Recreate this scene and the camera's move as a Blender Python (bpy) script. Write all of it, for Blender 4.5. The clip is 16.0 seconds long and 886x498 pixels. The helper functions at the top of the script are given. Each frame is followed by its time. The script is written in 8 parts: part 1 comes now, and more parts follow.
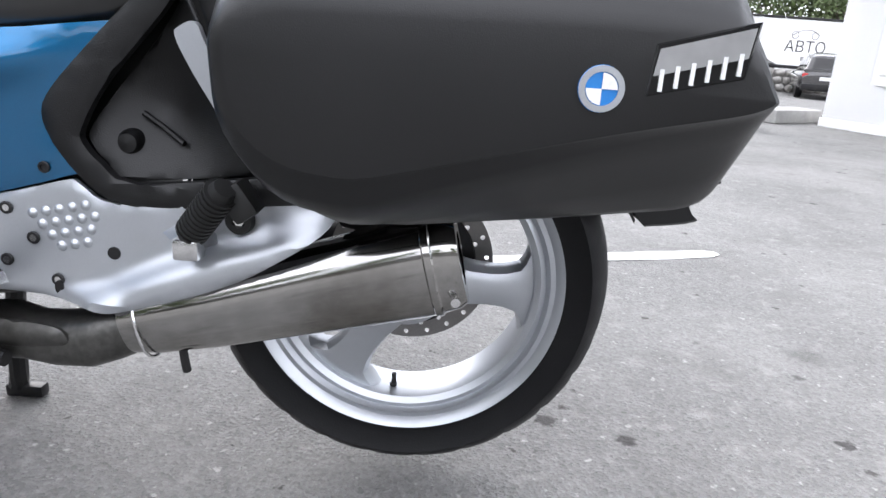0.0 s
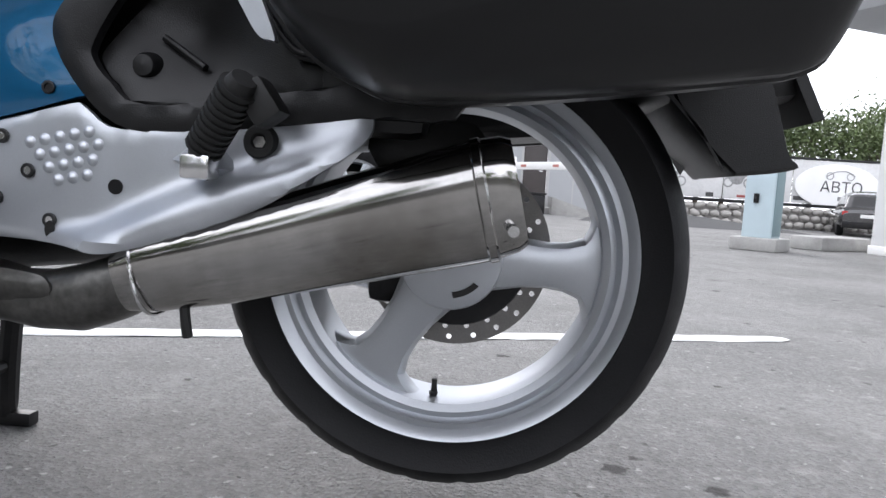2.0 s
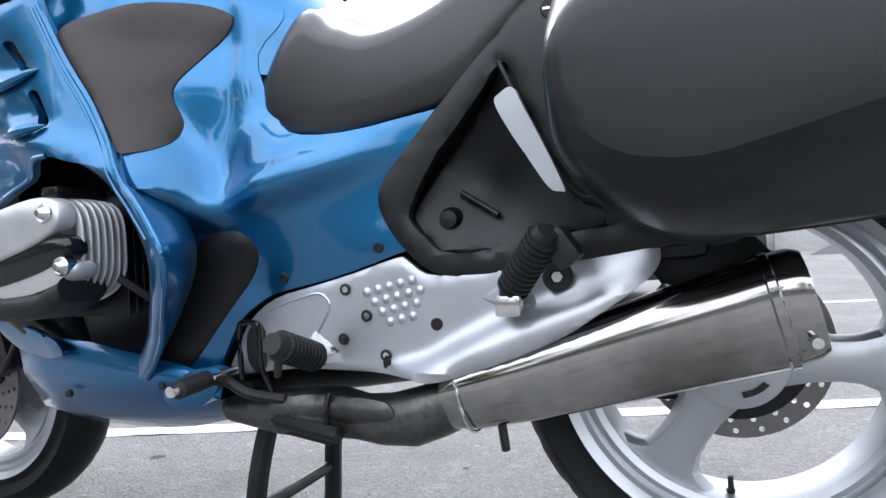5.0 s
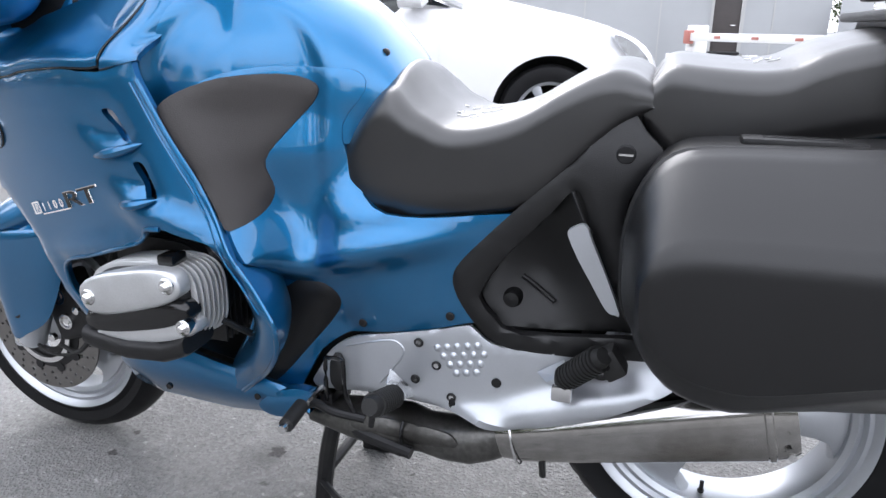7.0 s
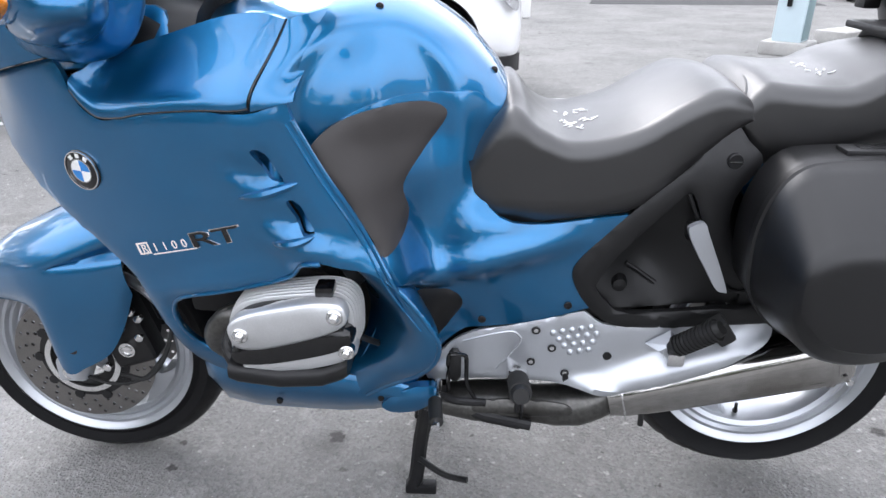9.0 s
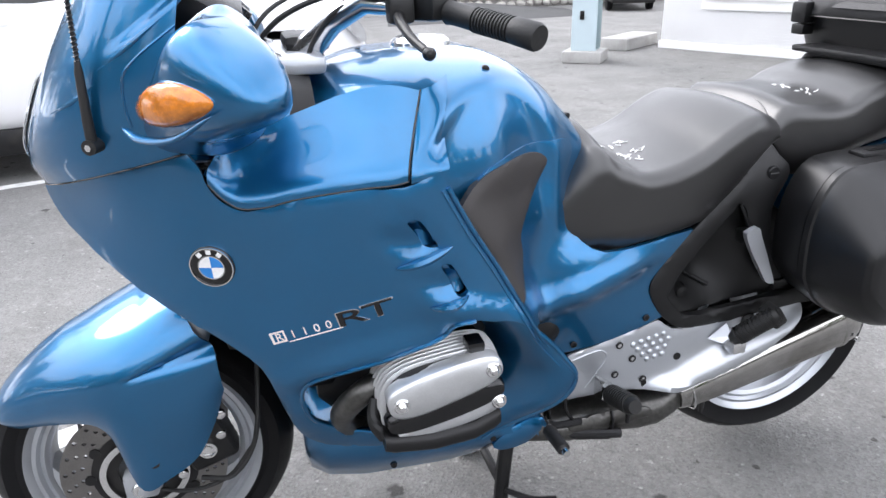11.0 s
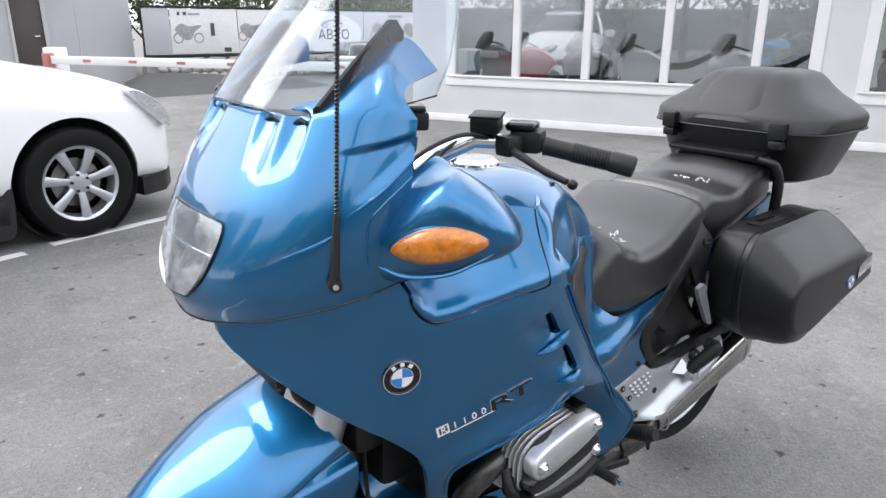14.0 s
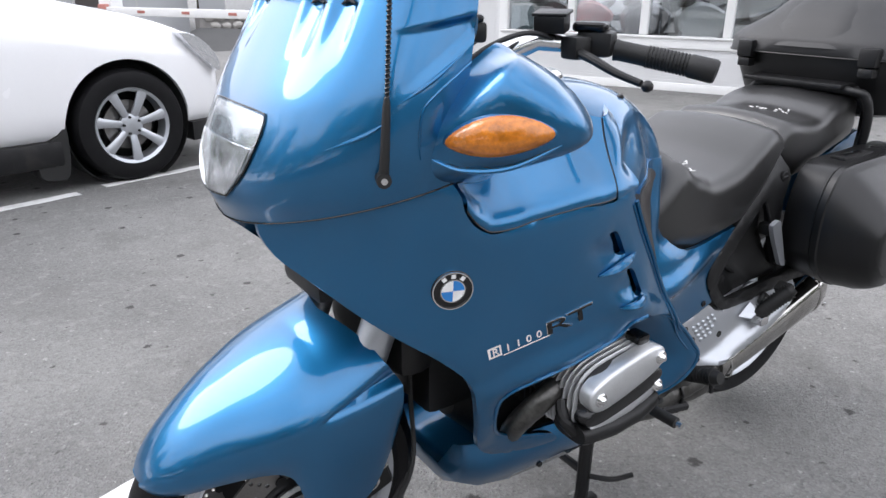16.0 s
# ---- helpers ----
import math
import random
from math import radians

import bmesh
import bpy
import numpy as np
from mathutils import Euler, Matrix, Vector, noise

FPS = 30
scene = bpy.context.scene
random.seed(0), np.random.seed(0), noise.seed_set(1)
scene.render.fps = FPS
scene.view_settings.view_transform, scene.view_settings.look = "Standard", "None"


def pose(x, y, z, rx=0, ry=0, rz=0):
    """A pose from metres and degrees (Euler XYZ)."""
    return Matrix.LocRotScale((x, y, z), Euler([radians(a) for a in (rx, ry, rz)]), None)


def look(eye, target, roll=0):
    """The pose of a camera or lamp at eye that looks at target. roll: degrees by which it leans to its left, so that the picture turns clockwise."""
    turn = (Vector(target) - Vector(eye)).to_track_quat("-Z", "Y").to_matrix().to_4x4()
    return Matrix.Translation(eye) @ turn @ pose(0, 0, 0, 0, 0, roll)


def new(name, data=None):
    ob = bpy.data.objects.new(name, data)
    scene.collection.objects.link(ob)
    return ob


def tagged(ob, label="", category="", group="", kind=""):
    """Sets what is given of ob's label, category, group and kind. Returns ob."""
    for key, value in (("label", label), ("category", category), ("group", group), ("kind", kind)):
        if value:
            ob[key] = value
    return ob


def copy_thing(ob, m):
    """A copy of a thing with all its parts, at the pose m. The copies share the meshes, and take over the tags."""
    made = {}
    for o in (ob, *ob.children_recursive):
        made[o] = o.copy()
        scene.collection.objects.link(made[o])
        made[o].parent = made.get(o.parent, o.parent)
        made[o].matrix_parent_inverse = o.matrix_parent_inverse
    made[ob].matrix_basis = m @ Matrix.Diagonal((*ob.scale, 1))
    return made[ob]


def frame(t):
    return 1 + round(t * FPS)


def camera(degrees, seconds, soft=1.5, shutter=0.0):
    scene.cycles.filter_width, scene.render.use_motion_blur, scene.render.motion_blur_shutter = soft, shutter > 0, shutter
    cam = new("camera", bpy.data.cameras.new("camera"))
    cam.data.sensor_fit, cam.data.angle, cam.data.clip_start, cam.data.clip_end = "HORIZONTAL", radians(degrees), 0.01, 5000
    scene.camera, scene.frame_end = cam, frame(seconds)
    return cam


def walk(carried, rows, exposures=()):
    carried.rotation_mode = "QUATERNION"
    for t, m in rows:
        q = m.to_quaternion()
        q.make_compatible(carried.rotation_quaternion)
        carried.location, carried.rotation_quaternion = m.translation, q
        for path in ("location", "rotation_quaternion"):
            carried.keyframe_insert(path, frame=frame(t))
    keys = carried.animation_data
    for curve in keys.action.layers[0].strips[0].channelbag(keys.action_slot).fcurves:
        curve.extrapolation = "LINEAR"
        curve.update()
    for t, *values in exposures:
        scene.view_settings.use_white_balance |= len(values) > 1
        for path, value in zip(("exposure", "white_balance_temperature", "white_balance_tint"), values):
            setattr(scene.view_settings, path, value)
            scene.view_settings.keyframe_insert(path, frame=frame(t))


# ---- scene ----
cam = camera(65.6, 16.0)
PATH = [
    (0, (0.055, -1.043, 0.709), (0.038, 0.869, 0.122), 4.0),
    (0.5, (0.034, -1.022, 0.577), (0.109, 0.912, 0.072), 4.0),
    (1, (0.023, -0.993, 0.539), (-0.015, 0.962, 0.121), 3.8),
    (1.5, (0.037, -0.96, 0.463), (-0.094, 1.022, 0.227), 4.4),
    (2, (0.051, -0.947, 0.438), (-0.101, 1.04, 0.265), 3.6),
    (2.5, (0.047, -0.959, 0.427), (-0.136, 1.029, 0.304), 3.3),
    (3, (0.043, -0.969, 0.432), (-0.196, 1.012, 0.297), 3.1),
    (3.5, (0.031, -0.992, 0.456), (-0.364, 0.967, 0.381), 2.3),
    (4, (0.006, -1.017, 0.47), (-0.54, 0.907, 0.448), 0.8),
    (4.5, (-0.012, -1.036, 0.49), (-0.642, 0.862, 0.488), -1.0),
    (5, (-0.032, -1.056, 0.522), (-0.754, 0.809, 0.51), -3.0),
    (5.2, (-0.042, -1.065, 0.532), (-0.797, 0.787, 0.52), -2.9),
    (7.3, (-0.174, -1.205, 1.026), (-0.726, 0.589, 0.335), 1.0),
    (7.5, (-0.197, -1.191, 1.046), (-0.694, 0.608, 0.33), -0.4),
    (8, (-0.336, -1.226, 1.077), (-0.743, 0.564, 0.284), -2.6),
    (8.5, (-0.485, -1.275, 1.107), (-0.762, 0.541, 0.316), -0.6),
    (9, (-0.645, -1.335, 1.141), (-0.71, 0.485, 0.315), 0.5),
    (9.5, (-0.789, -1.306, 1.142), (-0.699, 0.511, 0.312), -0.1),
    (9.7, (-0.838, -1.29, 1.151), (-0.714, 0.531, 0.332), -0.9),
    (11.8, (-1.365, -1.306, 1.229), (-0.603, 0.385, 0.483), -0.0),
    (12, (-1.407, -1.29, 1.231), (-0.585, 0.377, 0.492), 0.5),
    (12.5, (-1.539, -1.256, 1.247), (-0.651, 0.391, 0.541), 1.9),
    (13, (-1.709, -1.213, 1.295), (-0.669, 0.358, 0.623), 1.4),
    (13.5, (-1.819, -1.168, 1.325), (-0.681, 0.345, 0.682), 2.2),
    (14, (-1.856, -1.15, 1.362), (-0.669, 0.334, 0.739), 0.3),
    (14.5, (-1.878, -1.146, 1.357), (-0.728, 0.374, 0.752), 1.3),
    (15, (-1.881, -1.142, 1.336), (-0.745, 0.375, 0.695), 1.1),
    (15.5, (-1.874, -1.128, 1.293), (-0.745, 0.375, 0.611), 1.8),
    (16, (-1.833, -1.096, 1.241), (-0.772, 0.439, 0.523), 0.5),
]
walk(cam, [(t, look(eye, target, roll)) for t, eye, target, roll in PATH], exposures=[(0, 1.05, 6150, 14), (0.5, 0.88, 6150, 14), (1.0, 0.78, 6150, 14), (2.0, 0.6, 6150, 14), (3.5, 0.62, 6050, 14), (5.2, 1.0, 6000, 14), (7.5, 0.92, 6050, 14), (9.5, 1.0, 6100, 14), (12.0, 0.92, 6200, 14), (14.0, 0.6, 6250, 14), (16, 0.52, 6200, 14)])

# ---- sky and sun: a bright, thinly overcast day ----
SUN_EL, SUN_AZ = 39.0, -34.0
world = bpy.data.worlds.new("sky")
scene.world = world
world.use_nodes = True
wn, wl = world.node_tree.nodes, world.node_tree.links
wn.clear()
sky = wn.new("ShaderNodeTexSky")
sky.sky_type, sky.sun_disc = "NISHITA", False
sky.sun_elevation, sky.sun_rotation = radians(SUN_EL), radians(SUN_AZ)
hsv = wn.new("ShaderNodeHueSaturation")
hsv.inputs["Saturation"].default_value = 0.55
cloud_at = wn.new("ShaderNodeTexCoord")
cloud = wn.new("ShaderNodeTexNoise")
cloud.inputs["Scale"].default_value, cloud.inputs["Detail"].default_value = 2.2, 5.0
ramp = wn.new("ShaderNodeValToRGB")
ramp.color_ramp.elements[0].color = (0.5, 0.5, 0.5, 1)
ramp.color_ramp.elements[0].position, ramp.color_ramp.elements[1].position = 0.34, 0.58
mixc = wn.new("ShaderNodeMix")
mixc.data_type = "RGBA"
mixc.inputs["B"].default_value = (13.5, 13.6, 13.8, 1)
back = wn.new("ShaderNodeBackground")
back.inputs["Strength"].default_value = 0.13
wout = wn.new("ShaderNodeOutputWorld")
wl.new(sky.outputs["Color"], hsv.inputs["Color"])
wl.new(cloud_at.outputs["Generated"], cloud.inputs["Vector"])
wl.new(cloud.outputs["Fac"], ramp.inputs["Fac"])
wl.new(ramp.outputs["Color"], mixc.inputs["Factor"])
wl.new(hsv.outputs["Color"], mixc.inputs["A"])
wl.new(mixc.outputs["Result"], back.inputs["Color"])
wl.new(back.outputs["Background"], wout.inputs["Surface"])
sun = new("sun", bpy.data.lights.new("sun", "SUN"))
sun.data.energy, sun.data.angle, sun.data.color = 1.5, radians(34), (1.0, 0.96, 0.9)
az, el = radians(SUN_AZ), radians(SUN_EL)
sun.matrix_world = look((0, 0, 20), Vector((0, 0, 20)) - Vector((math.sin(az) * math.cos(el), math.cos(az) * math.cos(el), math.sin(el))))


# ---- materials ----
def mat(name, col, rough=0.5, metal=0.0, var=0.12, scale=12.0, bump=0.0, bscale=200.0, coat=0.0, rvar=0.08, spec=0.5, dirt=None, dirt_amount=0.5):
    """A surface with colour varied at two scales, roughness that varies with it, and fine relief."""
    m = bpy.data.materials.new(name)
    m.use_nodes = True
    n, l = m.node_tree.nodes, m.node_tree.links
    p = n["Principled BSDF"]
    p.inputs["Metallic"].default_value = metal
    p.inputs["Specular IOR Level"].default_value = spec
    p.inputs["Coat Weight"].default_value = coat
    p.inputs["Coat Roughness"].default_value = 0.04
    at = n.new("ShaderNodeTexCoord")
    big = n.new("ShaderNodeTexNoise")
    big.inputs["Scale"].default_value, big.inputs["Detail"].default_value = scale, 6.0
    fine = n.new("ShaderNodeTexNoise")
    fine.inputs["Scale"].default_value, fine.inputs["Detail"].default_value = bscale, 3.0
    l.new(at.outputs["Object"], big.inputs["Vector"])
    l.new(at.outputs["Object"], fine.inputs["Vector"])
    add = n.new("ShaderNodeMath")
    add.operation = "ADD"
    l.new(big.outputs["Fac"], add.inputs[0])
    l.new(fine.outputs["Fac"], add.inputs[1])
    rng = n.new("ShaderNodeMapRange")
    rng.inputs["From Min"].default_value, rng.inputs["From Max"].default_value = 0.7, 1.3
    l.new(add.outputs[0], rng.inputs["Value"])
    mix = n.new("ShaderNodeMix")
    mix.data_type = "RGBA"
    lo = tuple(c * (1 - var) for c in col)
    hi = tuple(min(1.0, c * (1 + var)) for c in col)
    mix.inputs["A"].default_value, mix.inputs["B"].default_value = (*lo, 1), (*hi, 1)
    l.new(rng.outputs["Result"], mix.inputs["Factor"])
    out = mix.outputs["Result"]
    if dirt:
        spots = n.new("ShaderNodeTexNoise")
        spots.inputs["Scale"].default_value, spots.inputs["Detail"].default_value = scale * 0.6, 8.0
        l.new(at.outputs["Object"], spots.inputs["Vector"])
        sr = n.new("ShaderNodeMapRange")
        sr.inputs["From Min"].default_value, sr.inputs["From Max"].default_value = 0.5, 0.75
        sr.inputs["To Max"].default_value = dirt_amount
        l.new(spots.outputs["Fac"], sr.inputs["Value"])
        dm = n.new("ShaderNodeMix")
        dm.data_type = "RGBA"
        dm.inputs["B"].default_value = (*dirt, 1)
        l.new(sr.outputs["Result"], dm.inputs["Factor"])
        l.new(out, dm.inputs["A"])
        out = dm.outputs["Result"]
    l.new(out, p.inputs["Base Color"])
    rr = n.new("ShaderNodeMapRange")
    rr.inputs["To Min"].default_value, rr.inputs["To Max"].default_value = max(0.02, rough - rvar), min(1.0, rough + rvar)
    l.new(big.outputs["Fac"], rr.inputs["Value"])
    l.new(rr.outputs["Result"], p.inputs["Roughness"])
    if bump:
        b = n.new("ShaderNodeBump")
        b.inputs["Strength"].default_value, b.inputs["Distance"].default_value = bump, 0.002
        l.new(fine.outputs["Fac"], b.inputs["Height"])
        l.new(b.outputs["Normal"], p.inputs["Normal"])
    return m


def clear(name, tint, fresnel=1.5, rough=0.02):
    """A thin clear sheet: what lies behind shows through, with a mirror's share by the angle."""
    m = bpy.data.materials.new(name)
    m.use_nodes = True
    n, l = m.node_tree.nodes, m.node_tree.links
    n.clear()
    tr, gl, fr, mx, out, pw, ad = (n.new("ShaderNode" + k) for k in ("BsdfTransparent", "BsdfGlossy", "LayerWeight", "MixShader", "OutputMaterial", "Math", "Math"))
    tr.inputs["Color"].default_value = (*tint, 1)
    gl.inputs["Roughness"].default_value = rough
    fr.inputs["Blend"].default_value = 0.5
    pw.operation, ad.operation = "POWER", "MULTIPLY_ADD"
    pw.inputs[1].default_value = 5.0
    f0 = ((fresnel - 1) / (fresnel + 1)) ** 2
    ad.inputs[1].default_value, ad.inputs[2].default_value = 1 - f0, f0
    l.new(fr.outputs["Facing"], pw.inputs[0])
    l.new(pw.outputs[0], ad.inputs[0])
    l.new(ad.outputs[0], mx.inputs["Fac"])
    l.new(tr.outputs["BSDF"], mx.inputs[1])
    l.new(gl.outputs["BSDF"], mx.inputs[2])
    l.new(mx.outputs["Shader"], out.inputs["Surface"])
    return m


BLUE = mat("blue_metallic_paint", (0.009, 0.126, 0.285), 0.36, 0.86, 0.16, 3.0, coat=1.0, bscale=1300, bump=0.03)
BLACK = mat("black_textured_plastic", (0.0045, 0.0045, 0.005), 0.42, 0, 0.2, 9.0, spec=0.38, bump=0.25, bscale=700, dirt=(0.02, 0.02, 0.019), dirt_amount=0.25)
CASE = mat("black_case_plastic", (0.0045, 0.0045, 0.005), 0.36, 0, 0.15, 6.0, spec=0.46, bump=0.10, bscale=900, dirt=(0.010, 0.010, 0.010), dirt_amount=0.2)
LIDPLASTIC = mat("grey_black_lid_plastic", (0.019, 0.019, 0.020), 0.5, 0, 0.15, 6.0, bump=0.3, bscale=900, dirt=(0.04, 0.04, 0.04), dirt_amount=0.2)
GLOSSBLACK = mat("black_gloss", (0.004, 0.004, 0.0045), 0.18, 0, 0.1, 8.0)
VINYL = mat("seat_vinyl", (0.009, 0.0088, 0.009), 0.34, 0, 0.15, 14.0, bump=0.10, bscale=850, spec=0.85, dirt=(0.018, 0.017, 0.017), dirt_amount=0.3)
for key, value in (("Sheen Weight", 0.06), ("Sheen Roughness", 0.3)):
    VINYL.node_tree.nodes["Principled BSDF"].inputs[key].default_value = value
PAD = mat("knee_pad_rubber", (0.024, 0.021, 0.020), 0.6, 0, 0.12, 12.0, bump=0.3, bscale=600)
RUBBER = mat("peg_rubber", (0.008, 0.008, 0.008), 0.6, 0, 0.2, 20.0, bump=0.2)
TYRE = mat("tyre_rubber", (0.004, 0.004, 0.0048), 0.5, 0, 0.2, 20.0, spec=0.22, bump=0.2, bscale=400, dirt=(0.012, 0.012, 0.012), dirt_amount=0.3)
ALLOY = mat("silver_painted_alloy", (0.48, 0.50, 0.53), 0.36, 0.75, 0.06, 10.0, bump=0.04, bscale=900, dirt=(0.3, 0.3, 0.29), dirt_amount=0.15)
BRIGHT = mat("bright_metal", (0.72, 0.72, 0.72), 0.2, 1.0, 0.06, 20.0, dirt=(0.35, 0.33, 0.3), dirt_amount=0.2)
STEEL = mat("stainless_steel", (0.42, 0.41, 0.395), 0.10, 1.0, 0.14, 9.0, bscale=40, rvar=0.04, dirt=(0.14, 0.125, 0.10), dirt_amount=0.8)
OLDPIPE = mat("heat_stained_pipe", (0.095, 0.093, 0.088), 0.36, 0.8, 0.3, 14.0, bump=0.15, bscale=120, dirt=(0.03, 0.028, 0.025), dirt_amount=0.8)
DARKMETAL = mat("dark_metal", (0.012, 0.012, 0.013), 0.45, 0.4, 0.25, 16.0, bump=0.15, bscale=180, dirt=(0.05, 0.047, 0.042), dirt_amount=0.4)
DISC = mat("brake_disc_steel", (0.22, 0.212, 0.205), 0.38, 1.0, 0.12, 25.0, bscale=400)
AMBER = mat("amber_lens", (0.50, 0.155, 0.008), 0.12, 0, 0.35, 30.0, bump=0.5, bscale=140, coat=0.6)
WHITEPAINT = mat("white_car_paint", (0.8, 0.8, 0.81), 0.25, 0, 0.02, 3.0, coat=1.0)
WHITE = mat("white_lettering", (0.75, 0.75, 0.74), 0.5, 0, 0.08, 30.0)
EMBLEMBLUE = mat("emblem_blue", (0.03, 0.2, 0.55), 0.25, 0, 0.05, 30.0)
CLEARLENS = mat("headlight_reflector", (0.70, 0.71, 0.73), 0.24, 0.85, 0.2, 40.0, bscale=90)
SCREEN = clear("clear_windscreen", (0.86, 0.9, 0.93), 1.45)
GLASS = clear("window_glass", (0.74, 0.77, 0.78), 2.7)
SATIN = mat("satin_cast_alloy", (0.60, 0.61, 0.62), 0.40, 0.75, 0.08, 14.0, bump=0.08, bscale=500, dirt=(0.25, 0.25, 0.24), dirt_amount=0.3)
LENSGLASS = clear("lens_glass", (0.9, 0.92, 0.93), 1.5)
CARGLASS = clear("car_glass", (0.12, 0.13, 0.13), 1.5)


# ---- building helpers ----
def world_of(ob):
    return (world_of(ob.parent) @ ob.matrix_parent_inverse if ob.parent else Matrix()) @ ob.matrix_basis


def part(name, bm, material, parent=None, label="", sharp=0.6):
    """Links a bmesh as one mesh object, under a thing or a part if one is given."""
    me = bpy.data.meshes.new(name)
    bmesh.ops.recalc_face_normals(bm, faces=bm.faces[:])
    for fc in bm.faces:
        fc.smooth = True
    for e in bm.edges:
        if len(e.link_faces) == 2 and e.calc_face_angle(0) > sharp:
            e.smooth = False
    bm.to_mesh(me)
    bm.free()
    me.materials.append(material)
    ob = new(name, me)
    if parent:
        ob.parent = parent
        ob.matrix_parent_inverse = world_of(parent).inverted()
    if label:
        ob["label"] = label
    return ob


def thing(name, at, label, category, group="", kind=""):
    ob = new(name)
    ob.empty_display_size = 0.1
    ob.matrix_basis = Matrix.Translation(at)
    return tagged(ob, label, category, group, kind)


def curve(pts, per=6, closed=False):
    """Catmull-Rom through the points, of any dimension."""
    p = [np.array(q, float) for q in pts]
    n = len(p)
    out = []
    for i in range(n if closed else n - 1):
        a, b = p[i], p[(i + 1) % n]
        z = p[i - 1] if (closed or i > 0) else 2 * a - b
        c = p[(i + 2) % n] if (closed or i + 2 < n) else 2 * b - a
        for k in range(per):
            t = k / per
            out.append(0.5 * (2 * a + (b - z) * t + (2 * z - 5 * a + 4 * b - c) * t * t + (3 * a - z - 3 * b + c) * t ** 3))
    if not closed:
        out.append(p[-1])
    return out


def along(pairs, x):
    """Smooth value at x of a function given by (x, value) pairs."""
    xs = [q[0] for q in pairs]
    if x <= xs[0]:
        return pairs[0][1]
    if x >= xs[-1]:
        return pairs[-1][1]
    i = max(j for j in range(len(xs)) if xs[j] <= x)
    i = min(i, len(xs) - 2)
    v = [q[1] for q in pairs]
    h = xs[i + 1] - xs[i]
    t = (x - xs[i]) / h
    m0 = (v[i + 1] - v[i - 1]) / (xs[i + 1] - xs[i - 1]) if i > 0 else (v[i + 1] - v[i]) / h
    m1 = (v[i + 2] - v[i]) / (xs[i + 2] - xs[i]) if i + 2 < len(v) else (v[i + 1] - v[i]) / h
    return (2 * t**3 - 3 * t**2 + 1) * v[i] + (t**3 - 2 * t**2 + t) * h * m0 + (3 * t**2 - 2 * t**3) * v[i + 1] + (t**3 - t**2) * h * m1


class Skin:
    """A smooth sheet y = f(x, z) bent through a few knots (x, z, y), with local swellings (x, z, rx, rz, turn, height)."""

    def __init__(self, knots, swell=()):
        k = np.array(knots, float)
        self.p, n = k[:, :2], len(k)
        d = np.linalg.norm(self.p[:, None] - self.p[None], axis=2)
        a = np.zeros((n + 3, n + 3))
        a[:n, :n] = np.where(d > 0, d * d * np.log(d + 1e-12), 0) + np.eye(n) * 2e-4
        a[:n, n], a[:n, n + 1:], a[n, :n], a[n + 1:, :n] = 1, self.p, 1, self.p.T
        self.w = np.linalg.solve(a, np.r_[k[:, 2], 0, 0, 0])
        self.swell = swell

    def __call__(self, x, z):
        n = len(self.p)
        r = np.hypot(self.p[:, 0] - x, self.p[:, 1] - z)
        y = float((r * r * np.log(r + 1e-12) * self.w[:n]).sum() + self.w[n] + self.w[n + 1] * x + self.w[n + 2] * z)
        for sx, sz, rx, rz, turn, high in self.swell:
            c, s = math.cos(radians(turn)), math.sin(radians(turn))
            u, v = ((x - sx) * c + (z - sz) * s) / rx, (-(x - sx) * s + (z - sz) * c) / rz
            y -= high * math.exp(-(u * u + v * v) ** 1.5)
        return y


def inside(poly, x, z):
    hit, n = False, len(poly)
    for i in range(n):
        (xa, za), (xb, zb) = poly[i], poly[(i + 1) % n]
        if (za > z) != (zb > z) and x < (xb - xa) * (z - za) / (zb - za) + xa:
            hit = not hit
    return hit


